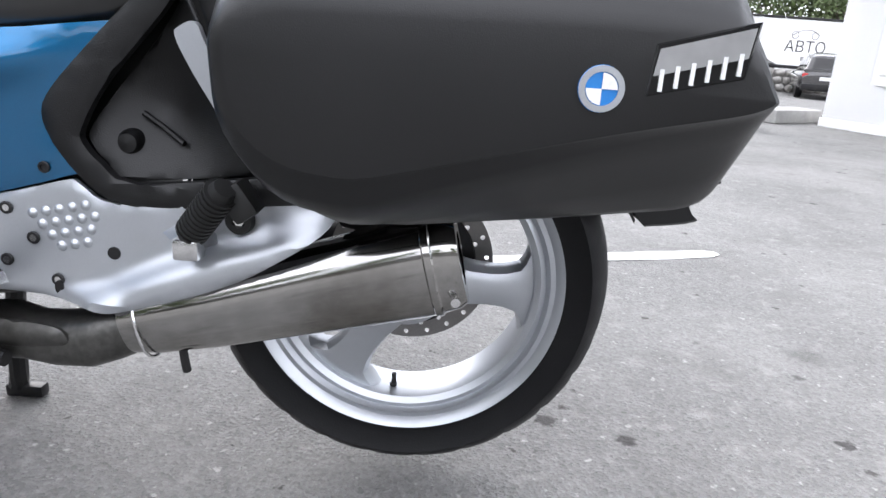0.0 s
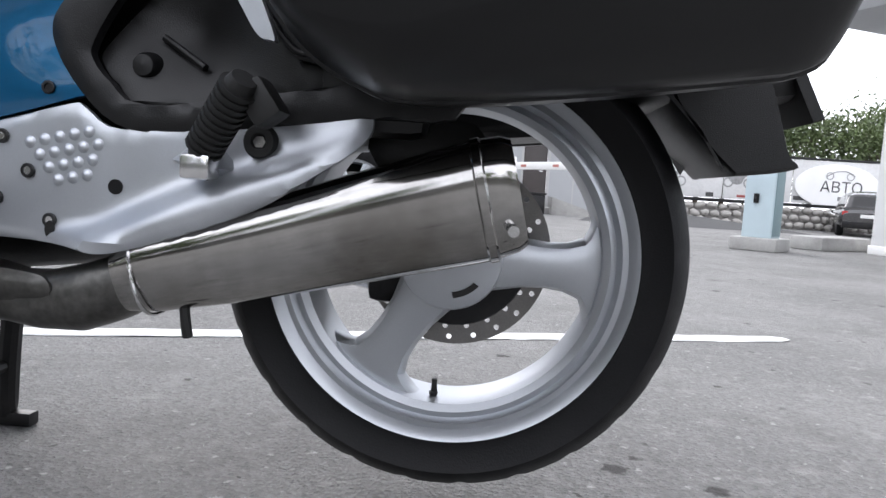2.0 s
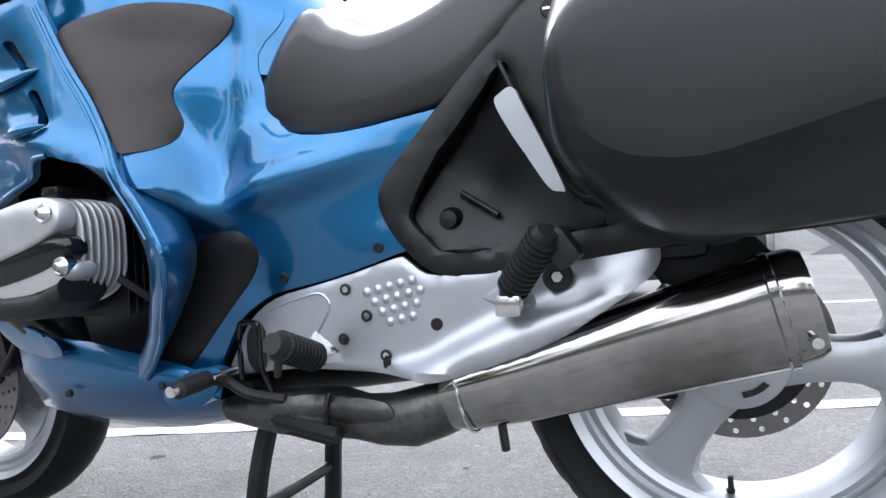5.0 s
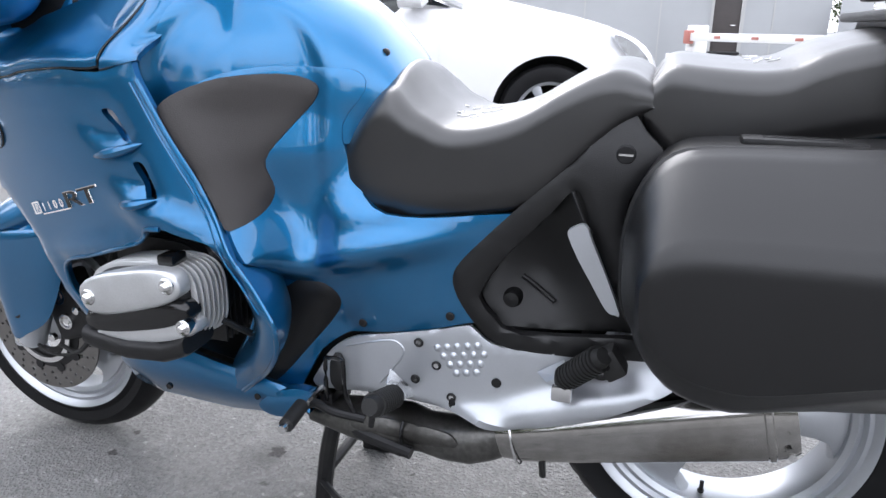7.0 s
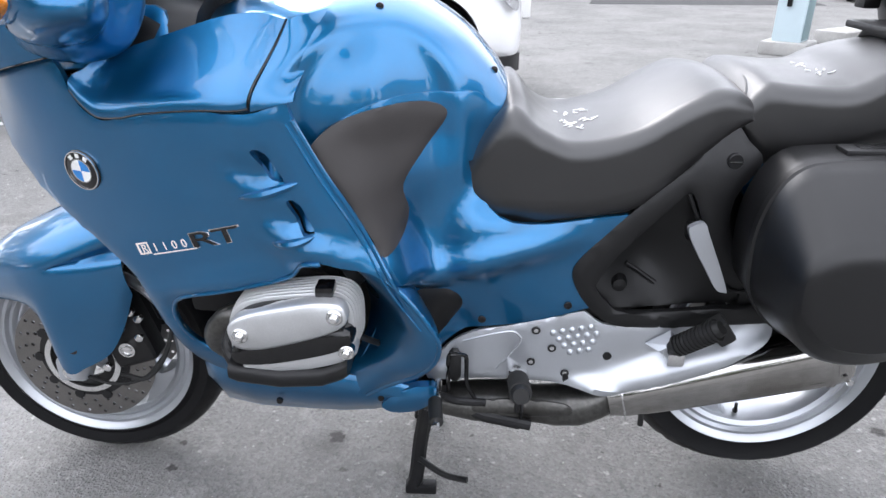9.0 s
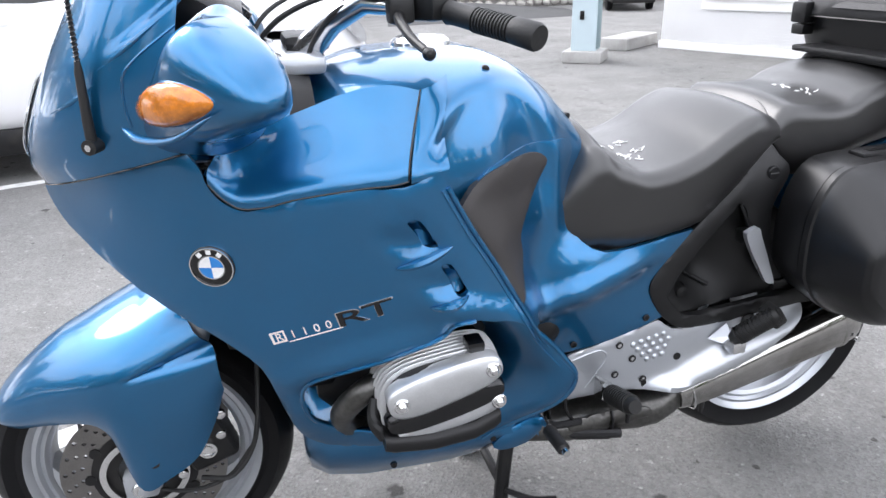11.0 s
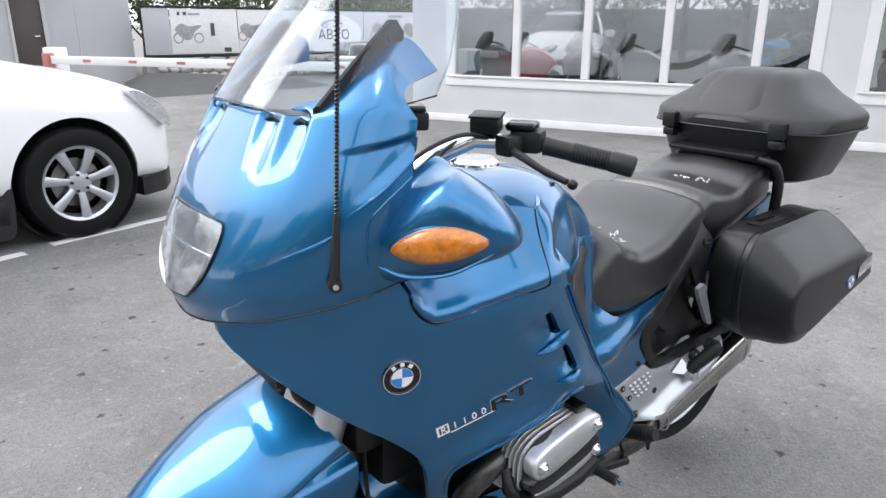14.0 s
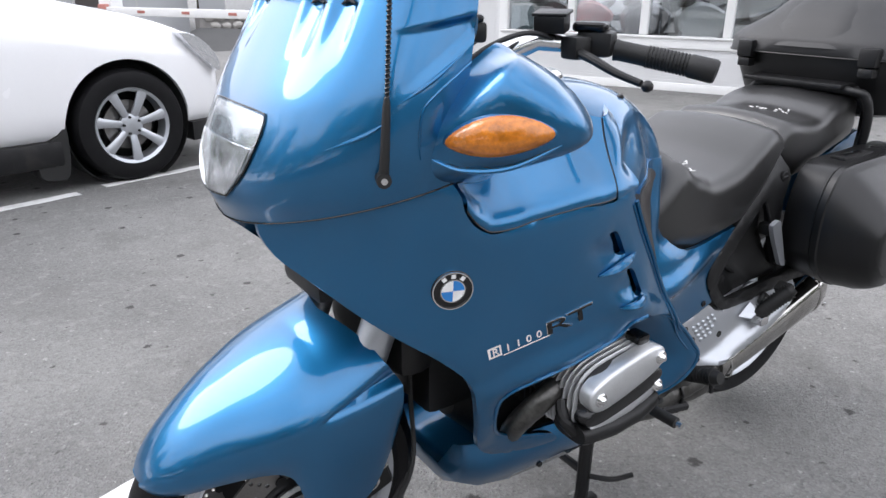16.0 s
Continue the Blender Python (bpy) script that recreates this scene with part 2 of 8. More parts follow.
def panel(outline, skin, thick=0.006, step=0.014, per=4, round_edge=0.003, holes=()):
    """A formed sheet with thickness: its outline in (x, z), bent over a skin y = f(x, z); the outside faces -y."""
    from mathutils.geometry import delaunay_2d_cdt
    loops = [[tuple(q) for q in (curve(o, per, True) if per > 1 else o)] for o in (outline, *holes)]
    pts = [Vector(q) for lp in loops for q in lp]
    edges, at = [], 0
    for lp in loops:
        edges += [(at + i, at + (i + 1) % len(lp)) for i in range(len(lp))]
        at += len(lp)
    rim = np.array([q for lp in loops for q in lp])
    lo, hi = rim.min(0), rim.max(0)
    row = 0
    z = lo[1] + step / 2
    while z < hi[1]:
        x = lo[0] + (step / 2 if row % 2 else 0)
        while x < hi[0]:
            if inside(loops[0], x, z) and not any(inside(h, x, z) for h in loops[1:]) and np.hypot(rim[:, 0] - x, rim[:, 1] - z).min() > step * 0.55:
                pts.append(Vector((x, z)))
            x += step
        z += step * 0.87
        row += 1
    vs, _, fs, ov, _, _ = delaunay_2d_cdt(pts, edges, [], 0, 1e-6)
    fs = [fc for fc in fs if inside(loops[0], *(sum((vs[i] for i in fc), Vector((0, 0))) / len(fc)))
          and not any(inside(h, *(sum((vs[i] for i in fc), Vector((0, 0))) / len(fc))) for h in loops[1:])]
    nrim = len(rim)
    bm = bmesh.new()
    front = [bm.verts.new((v.x, skin(v.x, v.y) + (round_edge if any(o < nrim for o in ov[i]) else 0), v.y)) for i, v in enumerate(vs)]
    backs = [bm.verts.new((v.co.x, v.co.y + thick, v.co.z)) for v in front]
    for fc in fs:
        try:
            bm.faces.new([front[i] for i in fc])
            bm.faces.new([backs[i] for i in reversed(fc)])
        except ValueError:
            pass
    bm.verts.index_update()
    pair = {a: b for a, b in zip(front, backs)}
    fset = set(front)
    for e in [e for e in bm.edges if len(e.link_faces) == 1 and e.verts[0] in fset and e.verts[1] in fset]:
        a, b = e.verts
        bm.faces.new((a, b, pair[b], pair[a]))
    bmesh.ops.delete(bm, geom=[v for v in bm.verts if not v.link_faces], context="VERTS")
    return bm


def flip(bm, centre):
    """The same part for the other side of the plane y = centre."""
    for v in bm.verts:
        v.co.y = 2 * centre - v.co.y
    bmesh.ops.reverse_faces(bm, faces=bm.faces[:])
    return bm


def loft(rings, closed=True, caps=True, bm=None):
    bm = bm or bmesh.new()
    vr = [[bm.verts.new(tuple(q)) for q in r] for r in rings]
    n = len(vr[0])
    for a, b in zip(vr, vr[1:]):
        for i in range(n if closed else n - 1):
            j = (i + 1) % n
            bm.faces.new((a[i], a[j], b[j], b[i]))
    if caps and closed:
        bm.faces.new(list(reversed(vr[0])))
        bm.faces.new(vr[-1])
    return bm


def tube(path, radius, n=10, bm=None, flat=1.0):
    """A round bar swept along a path; radius may be one for each point."""
    p = [Vector(q) for q in path]
    rad = radius if isinstance(radius, (list, tuple)) else [radius] * len(p)
    up = Vector((0, 0, 1))
    rings = []
    for i, q in enumerate(p):
        d = (p[min(i + 1, len(p) - 1)] - p[max(i - 1, 0)]).normalized()
        s = d.cross(up)
        s = s.normalized() if s.length > 1e-3 else d.cross(Vector((0, 1, 0))).normalized()
        u = s.cross(d).normalized()
        rings.append([q + rad[i] * (math.cos(a) * s + flat * math.sin(a) * u) for a in (2 * math.pi * k / n for k in range(n))])
    return loft(rings, bm=bm)


def bend(pts, per=6):
    return [Vector(q) for q in curve(pts, per)]


def lathe(profile, centre, axis="y", n=48, bm=None, closed=True):
    """Turns (radius, place along the axis) about an axis through centre."""
    bm = bm or bmesh.new()
    rings = []
    for k in range(n):
        a = 2 * math.pi * k / n
        c, s = math.cos(a), math.sin(a)
        ring = []
        for r, h in profile:
            q = {"y": (r * c, h, r * s), "z": (r * c, r * s, h), "x": (h, r * c, r * s)}[axis]
            ring.append(bm.verts.new(Vector(centre) + Vector(q)))
        rings.append(ring)
    m = len(profile)
    for k in range(n):
        a, b = rings[k], rings[(k + 1) % n]
        for i in range(m if closed else m - 1):
            j = (i + 1) % m
            bm.faces.new((a[i], b[i], b[j], a[j]))
    return bm


def block(lo, hi, bevel=0.0, seg=2, bm=None, m=None):
    """A box between two corners with rounded edges."""
    b = bmesh.new()
    bmesh.ops.create_cube(b, size=1)
    for v in b.verts:
        v.co = Vector((lo[i] + (v.co[i] + 0.5) * (hi[i] - lo[i]) for i in range(3)))
    if bevel:
        bmesh.ops.bevel(b, geom=b.edges[:], offset=bevel, segments=seg, affect="EDGES", profile=0.6)
    if m is not None:
        bmesh.ops.transform(b, matrix=m, verts=b.verts[:])
    if bm is None:
        return b
    join(bm, b)
    return bm


def join(bm, other):
    me = bpy.data.meshes.new("tmp")
    other.to_mesh(me)
    other.free()
    bm.from_mesh(me)
    bpy.data.meshes.remove(me)
    return bm


def moved(bm, m):
    bmesh.ops.transform(bm, matrix=m, verts=bm.verts[:])
    return bm


def oval(cx, cy, rx, ry, n=24, p=2.0):
    """A superellipse in two dimensions."""
    out = []
    for k in range(n):
        a = 2 * math.pi * k / n
        c, s = math.cos(a), math.sin(a)
        out.append((cx + rx * math.copysign(abs(c) ** (2 / p), c), cy + ry * math.copysign(abs(s) ** (2 / p), s)))
    return out


def prism(outline, y0, y1, bevel=0.0, bm=None):
    """An outline in (x, z) pushed out from y0 to y1, both faces with softened edges."""
    cx, cz = np.mean([q[0] for q in outline]), np.mean([q[1] for q in outline])
    def ring(y, k):
        return [((x - cx) * k + cx, y, (z - cz) * k + cz) for x, z in outline]
    size = max(max(abs(q[0] - cx), abs(q[1] - cz)) for q in outline)
    k = 1 - bevel / size
    s = 1 if y1 > y0 else -1
    rings = [ring(y0, k), ring(y0 + s * bevel, 1), ring(y1 - s * bevel, 1), ring(y1, k)] if bevel else [ring(y0, 1), ring(y1, 1)]
    return loft(rings, bm=bm)


def lettering(body, size, depth=0.0006):
    """Letters as a mesh, standing in the x-z plane and facing -y, starting at the origin."""
    cu = bpy.data.curves.new("letters", "FONT")
    cu.body, cu.size, cu.extrude = body, size, depth
    ob = bpy.data.objects.new("letters", cu)
    scene.collection.objects.link(ob)
    me = bpy.data.meshes.new_from_object(ob.evaluated_get(bpy.context.evaluated_depsgraph_get()))
    bm = bmesh.new()
    bm.from_mesh(me)
    bpy.data.objects.remove(ob)
    bpy.data.meshes.remove(me)
    for v in bm.verts:
        v.co = Vector((v.co.x, -v.co.z, v.co.y))
    return bm


def bolt(at, r, normal=(0, -1, 0), name="bolt", parent=None, material=None):
    """A socket-head bolt with a washer rim and a hollow."""
    bm = lathe([(0.0, 0.0), (r, 0.0), (r, -0.2 * r), (0.85 * r, -0.32 * r), (0.55 * r, -0.32 * r), (0.5 * r, -0.1 * r), (0.0, -0.1 * r)], (0, 0, 0), "y", 14, closed=False)
    turn = Vector((0, -1, 0)).rotation_difference(Vector(normal)).to_matrix().to_4x4()
    moved(bm, Matrix.Translation(at) @ turn)
    return part(name, bm, material or DARKMETAL, parent)


# ---- ground: old pale asphalt, one sheet to the horizon ----
def asphalt():
    m = bpy.data.materials.new("worn_asphalt")
    m.use_nodes = True
    n, l = m.node_tree.nodes, m.node_tree.links
    p = n["Principled BSDF"]
    at = n.new("ShaderNodeTexCoord")
    def noise(scale, detail=4.0, rough=0.55):
        t = n.new("ShaderNodeTexNoise")
        t.inputs["Scale"].default_value, t.inputs["Detail"].default_value, t.inputs["Roughness"].default_value = scale, detail, rough
        l.new(at.outputs["Object"], t.inputs["Vector"])
        return t.outputs["Fac"]
    def span(v, a, b, c, d):
        r = n.new("ShaderNodeMapRange")
        for k, x in zip(("From Min", "From Max", "To Min", "To Max"), (a, b, c, d)):
            r.inputs[k].default_value = x
        l.new(v, r.inputs["Value"])
        return r.outputs["Result"]
    def blend(f, a, b, kind="MIX"):
        x = n.new("ShaderNodeMix")
        x.data_type, x.blend_type = "RGBA", kind
        for k, v in (("Factor", f), ("A", a), ("B", b)):
            if isinstance(v, tuple):
                x.inputs[k].default_value = v
            elif isinstance(v, float):
                x.inputs[k].default_value = v
            else:
                l.new(v, x.inputs[k])
        return x.outputs["Result"]
    stones = n.new("ShaderNodeTexVoronoi")
    stones.inputs["Scale"].default_value = 130.0
    l.new(at.outputs["Object"], stones.inputs["Vector"])
    base = blend(span(noise(1.3, 6), 0.35, 0.65, 0, 1), (0.150, 0.147, 0.142, 1), (0.235, 0.230, 0.222, 1))
    bits = n.new("ShaderNodeSeparateColor")
    l.new(stones.outputs["Color"], bits.inputs["Color"])
    base = blend(span(bits.outputs["Red"], 0.0, 1.0, 0.05, 0.38), base, (0.38, 0.382, 0.37, 1))
    base = blend(span(bits.outputs["Green"], 0.70, 0.98, 0.0, 0.38), base, (0.10, 0.10, 0.098, 1))
    base = blend(span(noise(300, 3), 0.40, 0.70, 0.0, 0.46), base, (0.15, 0.15, 0.148, 1))
    base = blend(span(noise(3.2, 8, 0.62), 0.52, 0.70, 0.0, 0.42), base, (0.13, 0.126, 0.12, 1))
    base = blend(span(noise(14, 6, 0.6), 0.56, 0.68, 0.0, 0.40), base, (0.34, 0.335, 0.32, 1))
    base = blend(span(noise(38, 3, 0.5), 0.66, 0.72, 0.0, 0.55), base, (0.48, 0.47, 0.45, 1))
    oil = n.new("ShaderNodeTexVoronoi")
    oil.inputs["Scale"].default_value = 6.5
    spots = n.new("ShaderNodeTexVoronoi")
    spots.inputs["Scale"].default_value, spots.inputs["Randomness"].default_value = 1.9, 1.0
    warp = n.new("ShaderNodeVectorMath")
    warp.operation = "MULTIPLY_ADD"
    wob = n.new("ShaderNodeTexNoise")
    wob.inputs["Scale"].default_value, wob.inputs["Detail"].default_value = 22.0, 4.0
    l.new(at.outputs["Object"], wob.inputs["Vector"])
    l.new(wob.outputs["Color"], warp.inputs[0])
    warp.inputs[1].default_value = (0.07, 0.07, 0.0)
    l.new(at.outputs["Object"], warp.inputs[2])
    l.new(warp.outputs["Vector"], spots.inputs["Vector"])
    warp2 = n.new("ShaderNodeVectorMath")
    warp2.operation = "MULTIPLY_ADD"
    wob2 = n.new("ShaderNodeTexNoise")
    wob2.inputs["Scale"].default_value, wob2.inputs["Detail"].default_value = 60.0, 3.0
    l.new(at.outputs["Object"], wob2.inputs["Vector"])
    l.new(wob2.outputs["Color"], warp2.inputs[0])
    warp2.inputs[1].default_value = (0.05, 0.02, 0.0)
    l.new(at.outputs["Object"], warp2.inputs[2])
    l.new(warp2.outputs["Vector"], oil.inputs["Vector"])
    cell = n.new("ShaderNodeSeparateColor")
    l.new(oil.outputs["Color"], cell.inputs["Color"])
    reach = n.new("ShaderNodeMath")
    reach.operation = "DIVIDE"
    l.new(oil.outputs["Distance"], reach.inputs[0])
    l.new(span(cell.outputs["Red"], 0.3, 1.0, 0.35, 1.5), reach.inputs[1])
    base = blend(span(reach.outputs[0], 0.075, 0.115, 0.92, 0.0), base, (0.06, 0.058, 0.056, 1))
    chips = n.new("ShaderNodeTexVoronoi")
    chips.inputs["Scale"].default_value = 13.0
    l.new(warp2.outputs["Vector"], chips.inputs["Vector"])
    pick = n.new("ShaderNodeSeparateColor")
    l.new(chips.outputs["Color"], pick.inputs["Color"])
    size = n.new("ShaderNodeMath")
    size.operation = "DIVIDE"
    l.new(chips.outputs["Distance"], size.inputs[0])
    l.new(span(pick.outputs["Green"], 0.45, 1.0, 0.05, 1.4), size.inputs[1])
    base = blend(span(size.outputs[0], 0.07, 0.12, 0.85, 0.0), base, (0.065, 0.062, 0.058, 1))
    base = blend(span(spots.outputs["Distance"], 0.04, 0.13, 0.5, 0.0), base, (0.085, 0.082, 0.08, 1))
    l.new(base, p.inputs["Base Color"])
    p.inputs["Roughness"].default_value = 0.86
    p.inputs["Specular IOR Level"].default_value = 0.25
    b = n.new("ShaderNodeBump")
    b.inputs["Strength"].default_value, b.inputs["Distance"].default_value = 0.8, 0.008
    h = n.new("ShaderNodeMath")
    h.operation = "ADD"
    l.new(noise(260, 3), h.inputs[0])
    l.new(stones.outputs["Distance"], h.inputs[1])
    l.new(h.outputs[0], b.inputs["Height"])
    l.new(b.outputs["Normal"], p.inputs["Normal"])
    return m


ASPHALT = asphalt()
ROADPAINT = mat("worn_road_paint", (0.66, 0.66, 0.65), 0.75, 0, 0.08, 18.0, bump=0.5, bscale=260, dirt=(0.3, 0.3, 0.29), dirt_amount=0.6)
CLADDING = mat("pale_grey_cladding", (0.72, 0.72, 0.72), 0.45, 0.1, 0.04, 2.0)
FRAMEWHITE = mat("white_window_frame", (0.8, 0.8, 0.79), 0.4, 0, 0.04, 4.0)
GREYWALL = mat("grey_building_panel", (0.36, 0.37, 0.38), 0.55, 0, 0.06, 1.5)
DOORBROWN = mat("dark_brown_door", (0.05, 0.042, 0.04), 0.5, 0, 0.12, 5.0)
BOARD = mat("printed_banner", (0.58, 0.58, 0.575), 0.6, 0, 0.1, 1.2, bscale=20)
BOARDGREY = mat("banner_grey_print", (0.27, 0.27, 0.27), 0.6, 0, 0.3, 3.0, bscale=25)
BOARDDARK = mat("banner_dark_print", (0.05, 0.05, 0.05), 0.6, 0, 0.3, 4.0)
BOARDRED = mat("banner_red_print", (0.3, 0.07, 0.06), 0.6, 0, 0.2, 4.0)
STONE = mat("rubble_stone", (0.40, 0.385, 0.36), 0.85, 0, 0.25, 5.0, bump=0.6, bscale=60)
MORTAR = mat("mortar", (0.24, 0.23, 0.22), 0.9, 0, 0.2, 10.0, bump=0.4)
CONCRETE = mat("weathered_concrete", (0.38, 0.375, 0.36), 0.85, 0, 0.15, 6.0, bump=0.4, bscale=80, dirt=(0.2, 0.19, 0.18), dirt_amount=0.5)
POSTPAINT = mat("pale_blue_post_paint", (0.50, 0.60, 0.64), 0.5, 0, 0.05, 5.0)
POSTSIDE = mat("teal_grey_post_paint", (0.20, 0.29, 0.31), 0.5, 0, 0.06, 5.0)
BARRIER = mat("white_barrier_paint", (0.74, 0.74, 0.73), 0.45, 0, 0.05, 5.0)
BARRIERRED = mat("faded_red_reflector", (0.42, 0.16, 0.13), 0.5, 0, 0.1, 8.0)
LEAF = mat("leaf_green", (0.075, 0.105, 0.035), 0.6, 0, 0.45, 1.6, bscale=9)
BARK = mat("bark", (0.10, 0.08, 0.06), 0.9, 0, 0.3, 14.0, bump=0.6, bscale=60)
FLOORTILE = mat("showroom_floor", (0.30, 0.30, 0.30), 0.3, 0, 0.08, 3.0)
PLASTER = mat("plaster", (0.42, 0.42, 0.41), 0.8, 0, 0.06, 2.0)
DARKCAR = mat("dark_car_paint", (0.022, 0.021, 0.022), 0.25, 0.3, 0.1, 4.0, coat=1.0)
REDPAINT = mat("red_paint", (0.45, 0.02, 0.02), 0.25, 0, 0.1, 6.0, coat=1.0)
TAILRED = mat("tail_light_red", (0.4, 0.02, 0.02), 0.2, 0, 0.1, 20.0)
DIRTPATCH = mat("fresh_dark_asphalt", (0.055, 0.055, 0.055), 0.85, 0, 0.25, 3.0, bump=0.6, bscale=150)


def sheet(x0, x1, y0, y1, z):
    bm = bmesh.new()
    bm.faces.new([bm.verts.new(q) for q in ((x0, y0, z), (x1, y0, z), (x1, y1, z), (x0, y1, z))])
    return bm


ground = part("ground", sheet(-400, 400, -400, 400, 0), ASPHALT)
tagged(ground, "pale worn asphalt lot with stains and grit", "ground", kind="structure")


def ground_line(a, b, width, name="parking_line", taper=0.0):
    """A painted stripe, 4 mm thick, with ragged edges."""
    a, b = Vector((*a, 0)), Vector((*b, 0))
    d = (b - a).normalized()
    s = Vector((-d.y, d.x, 0))
    n = max(8, int((b - a).length / 0.05))
    rnd = random.Random(7)
    bm = bmesh.new()
    rows = []
    for i in range(n + 1):
        q = a + (b - a) * i / n
        w = width / 2 * (1 - taper if i == n else 1)
        j = lambda: rnd.uniform(-0.004, 0.004)
        rows.append([bm.verts.new(q + s * (w + j()) + Vector((0, 0, 0.0015))), bm.verts.new(q + s * (w + j()) * 0.96 + Vector((0, 0, 0.004))),
                     bm.verts.new(q - s * (w + j()) * 0.96 + Vector((0, 0, 0.004))), bm.verts.new(q - s * (w + j()) + Vector((0, 0, 0.0015)))])
    for r, q in zip(rows, rows[1:]):
        for i in range(3):
            bm.faces.new((r[i], r[i + 1], q[i + 1], q[i]))
    ob = part(name, bm, ROADPAINT)
    return tagged(ob, "worn white painted parking line on asphalt", "road marking", "parking lines", "structure")


ground_line((-3.4, -0.02), (1.06, 1.455), 0.085, taper=0.5)
ground_line((-4.0, 2.93), (-1.36, 3.60), 0.085)
ground_line((-1.20, 3.70), (1.1, 4.29), 0.085)

# grit and small stones lying on the asphalt round the motorcycle
rnd = random.Random(3)
bm = bmesh.new()
for i in range(900):
    x, y = rnd.uniform(-2.6, 1.6), rnd.uniform(-0.7, 1.6)
    r = rnd.choice((0.0015, 0.002, 0.0025, 0.0035))
    vs = [bm.verts.new((x + r * rnd.uniform(0.6, 1.2) * math.cos(a), y + r * rnd.uniform(0.6, 1.2) * math.sin(a), 0.0)) for a in (0.2, 2.2, 4.3)]
    top = bm.verts.new((x, y, r * rnd.uniform(0.7, 1.2)))
    for k in range(3):
        bm.faces.new((vs[k], vs[(k + 1) % 3], top))
tagged(part("grit", bm, CONCRETE), "scattered grey grit on the asphalt", "grit", kind="stuff")


# ---- showroom: its window front runs obliquely behind the motorcycle ----
SHOW = Matrix.Translation((4.5, 7.1, 0)) @ Matrix.Rotation(math.atan2(-4.9, 2.2), 4, "Z")
# in SHOW's frame x runs along the wall, z up, and +y points into the building


def at_show(bm):
    return moved(bm, SHOW)


wall = thing("wall_showroom", SHOW.translation, "pale grey corrugated cladding wall of a showroom", "wall", kind="structure")
holes_x = [(0.33, 5.0), (5.5, 9.8)]
def slab(x0, x1, z0, z1, y0=0.0, y1=0.18):
    return block((x0, y0, z0), (x1, y1, z1))
bm = slab(-0.30, 0.33, 0, 2.95)
for x0, x1, z0, z1 in ((5.0, 5.5, 0, 2.95), (9.8, 14.0, 0, 2.95), (0.33, 5.0, 0, 0.6), (5.5, 9.8, 0, 0.6), (0.33, 5.0, 2.5, 2.95), (5.5, 9.8, 2.5, 2.95)):
    join(bm, slab(x0, x1, z0, z1))
part("wall_core", at_show(bm), CLADDING, wall)
# corrugation: thin raised ribs
ribs = bmesh.new()
k = 0
z = 0.12
while z < 2.9:
    for x0, x1 in ([(-0.30, 14.0)] if z < 0.52 else [(-0.30, 0.2), (5.14, 5.38), (9.95, 14.0)]):
        block((x0, -0.008, z), (x1, -0.002, z + 0.017), bm=ribs)
    z += 0.034
part("cladding_ribs", at_show(ribs), CLADDING, wall)
part("plinth_strip", at_show(block((-0.32, -0.03, 0.0), (14.0, -0.003, 0.1), 0.006)), FRAMEWHITE, wall, "white plinth flashing")
roof = part("canopy", at_show(loft([[(-0.75, -0.75, 2.62), (14.0, -0.75, 2.62), (14.0, 0.5, 2.62), (-0.75, 0.5, 2.62)], [(-0.8, -0.8, 2.70), (14.0, -0.8, 2.70), (14, 0.5, 2.70), (-0.8, 0.5, 2.70)], [(-0.1, 0.1, 3.1), (13.5, 0.1, 3.1), (13.5, 0.45, 3.1), (-0.1, 0.45, 3.1)]])), GREYWALL, wall, "grey projecting roof edge")
side = part("wall_return", at_show(block((-0.30, 0.19, 0), (-0.12, 8.0, 2.6))), CLADDING, wall)
tagged(part("wall_showroom_back", at_show(block((-0.1, 7.8, 0), (14, 8.0, 2.6))), PLASTER), "plain pale inner wall of the showroom", "wall", kind="structure")
tagged(part("wall_showroom_end", at_show(block((13.82, 0.19, 0), (14.0, 7.79, 2.6))), PLASTER), "plain pale inner wall of the showroom", "wall", kind="structure")
tagged(part("floor_showroom", at_show(block((-0.1, 0.19, 0.0), (13.8, 7.79, 0.06))), FLOORTILE), "grey tiled showroom floor", "floor", kind="structure")


def window(name, x0, x1, z0, z1, mullions):
    w = thing(name, SHOW @ Vector((x0, 0, z0)), "white framed display window of the showroom", "window", kind="structure")
    fb = block((x0 - 0.13, -0.035, z0 - 0.15), (x1 + 0.13, -0.004, z0 - 0.005), 0.008)
    for a, b, c, d in ((x0 - 0.13, x0, z0, z1), (x1, x1 + 0.13, z0, z1), (x0 - 0.13, x1 + 0.13, z1, z1 + 0.12)):
        join(fb, block((a, -0.035, c), (b, -0.004, d), 0.008))
    part("window_frame", at_show(fb), FRAMEWHITE, w)
    part("window_sill", at_show(block((x0 - 0.1, -0.065, z0 - 0.03), (x1 + 0.1, -0.036, z0 - 0.002), 0.006)), FRAMEWHITE, w)
    xs = [x0] + [m for m in mullions] + [x1]
    for m in mullions:
        part("mullion", at_show(block((m - 0.05, -0.03, z0), (m + 0.05, 0.07, z1), 0.008)), FRAMEWHITE, w)
    for a, b in zip(xs, xs[1:]):
        a2, b2 = (a + 0.05 if a in mullions else a), (b - 0.05 if b in mullions else b)
        g = part("pane", at_show(block((a2, 0.03, z0), (b2, 0.04, z1))), GLASS, w)
        g.visible_shadow = False


window("window_1", 0.40, 4.92, 0.67, 2.45, [1.325, 2.305, 3.32, 4.36])
window("window_2", 5.56, 9.7, 0.67, 2.45, [6.5, 7.5, 8.5])


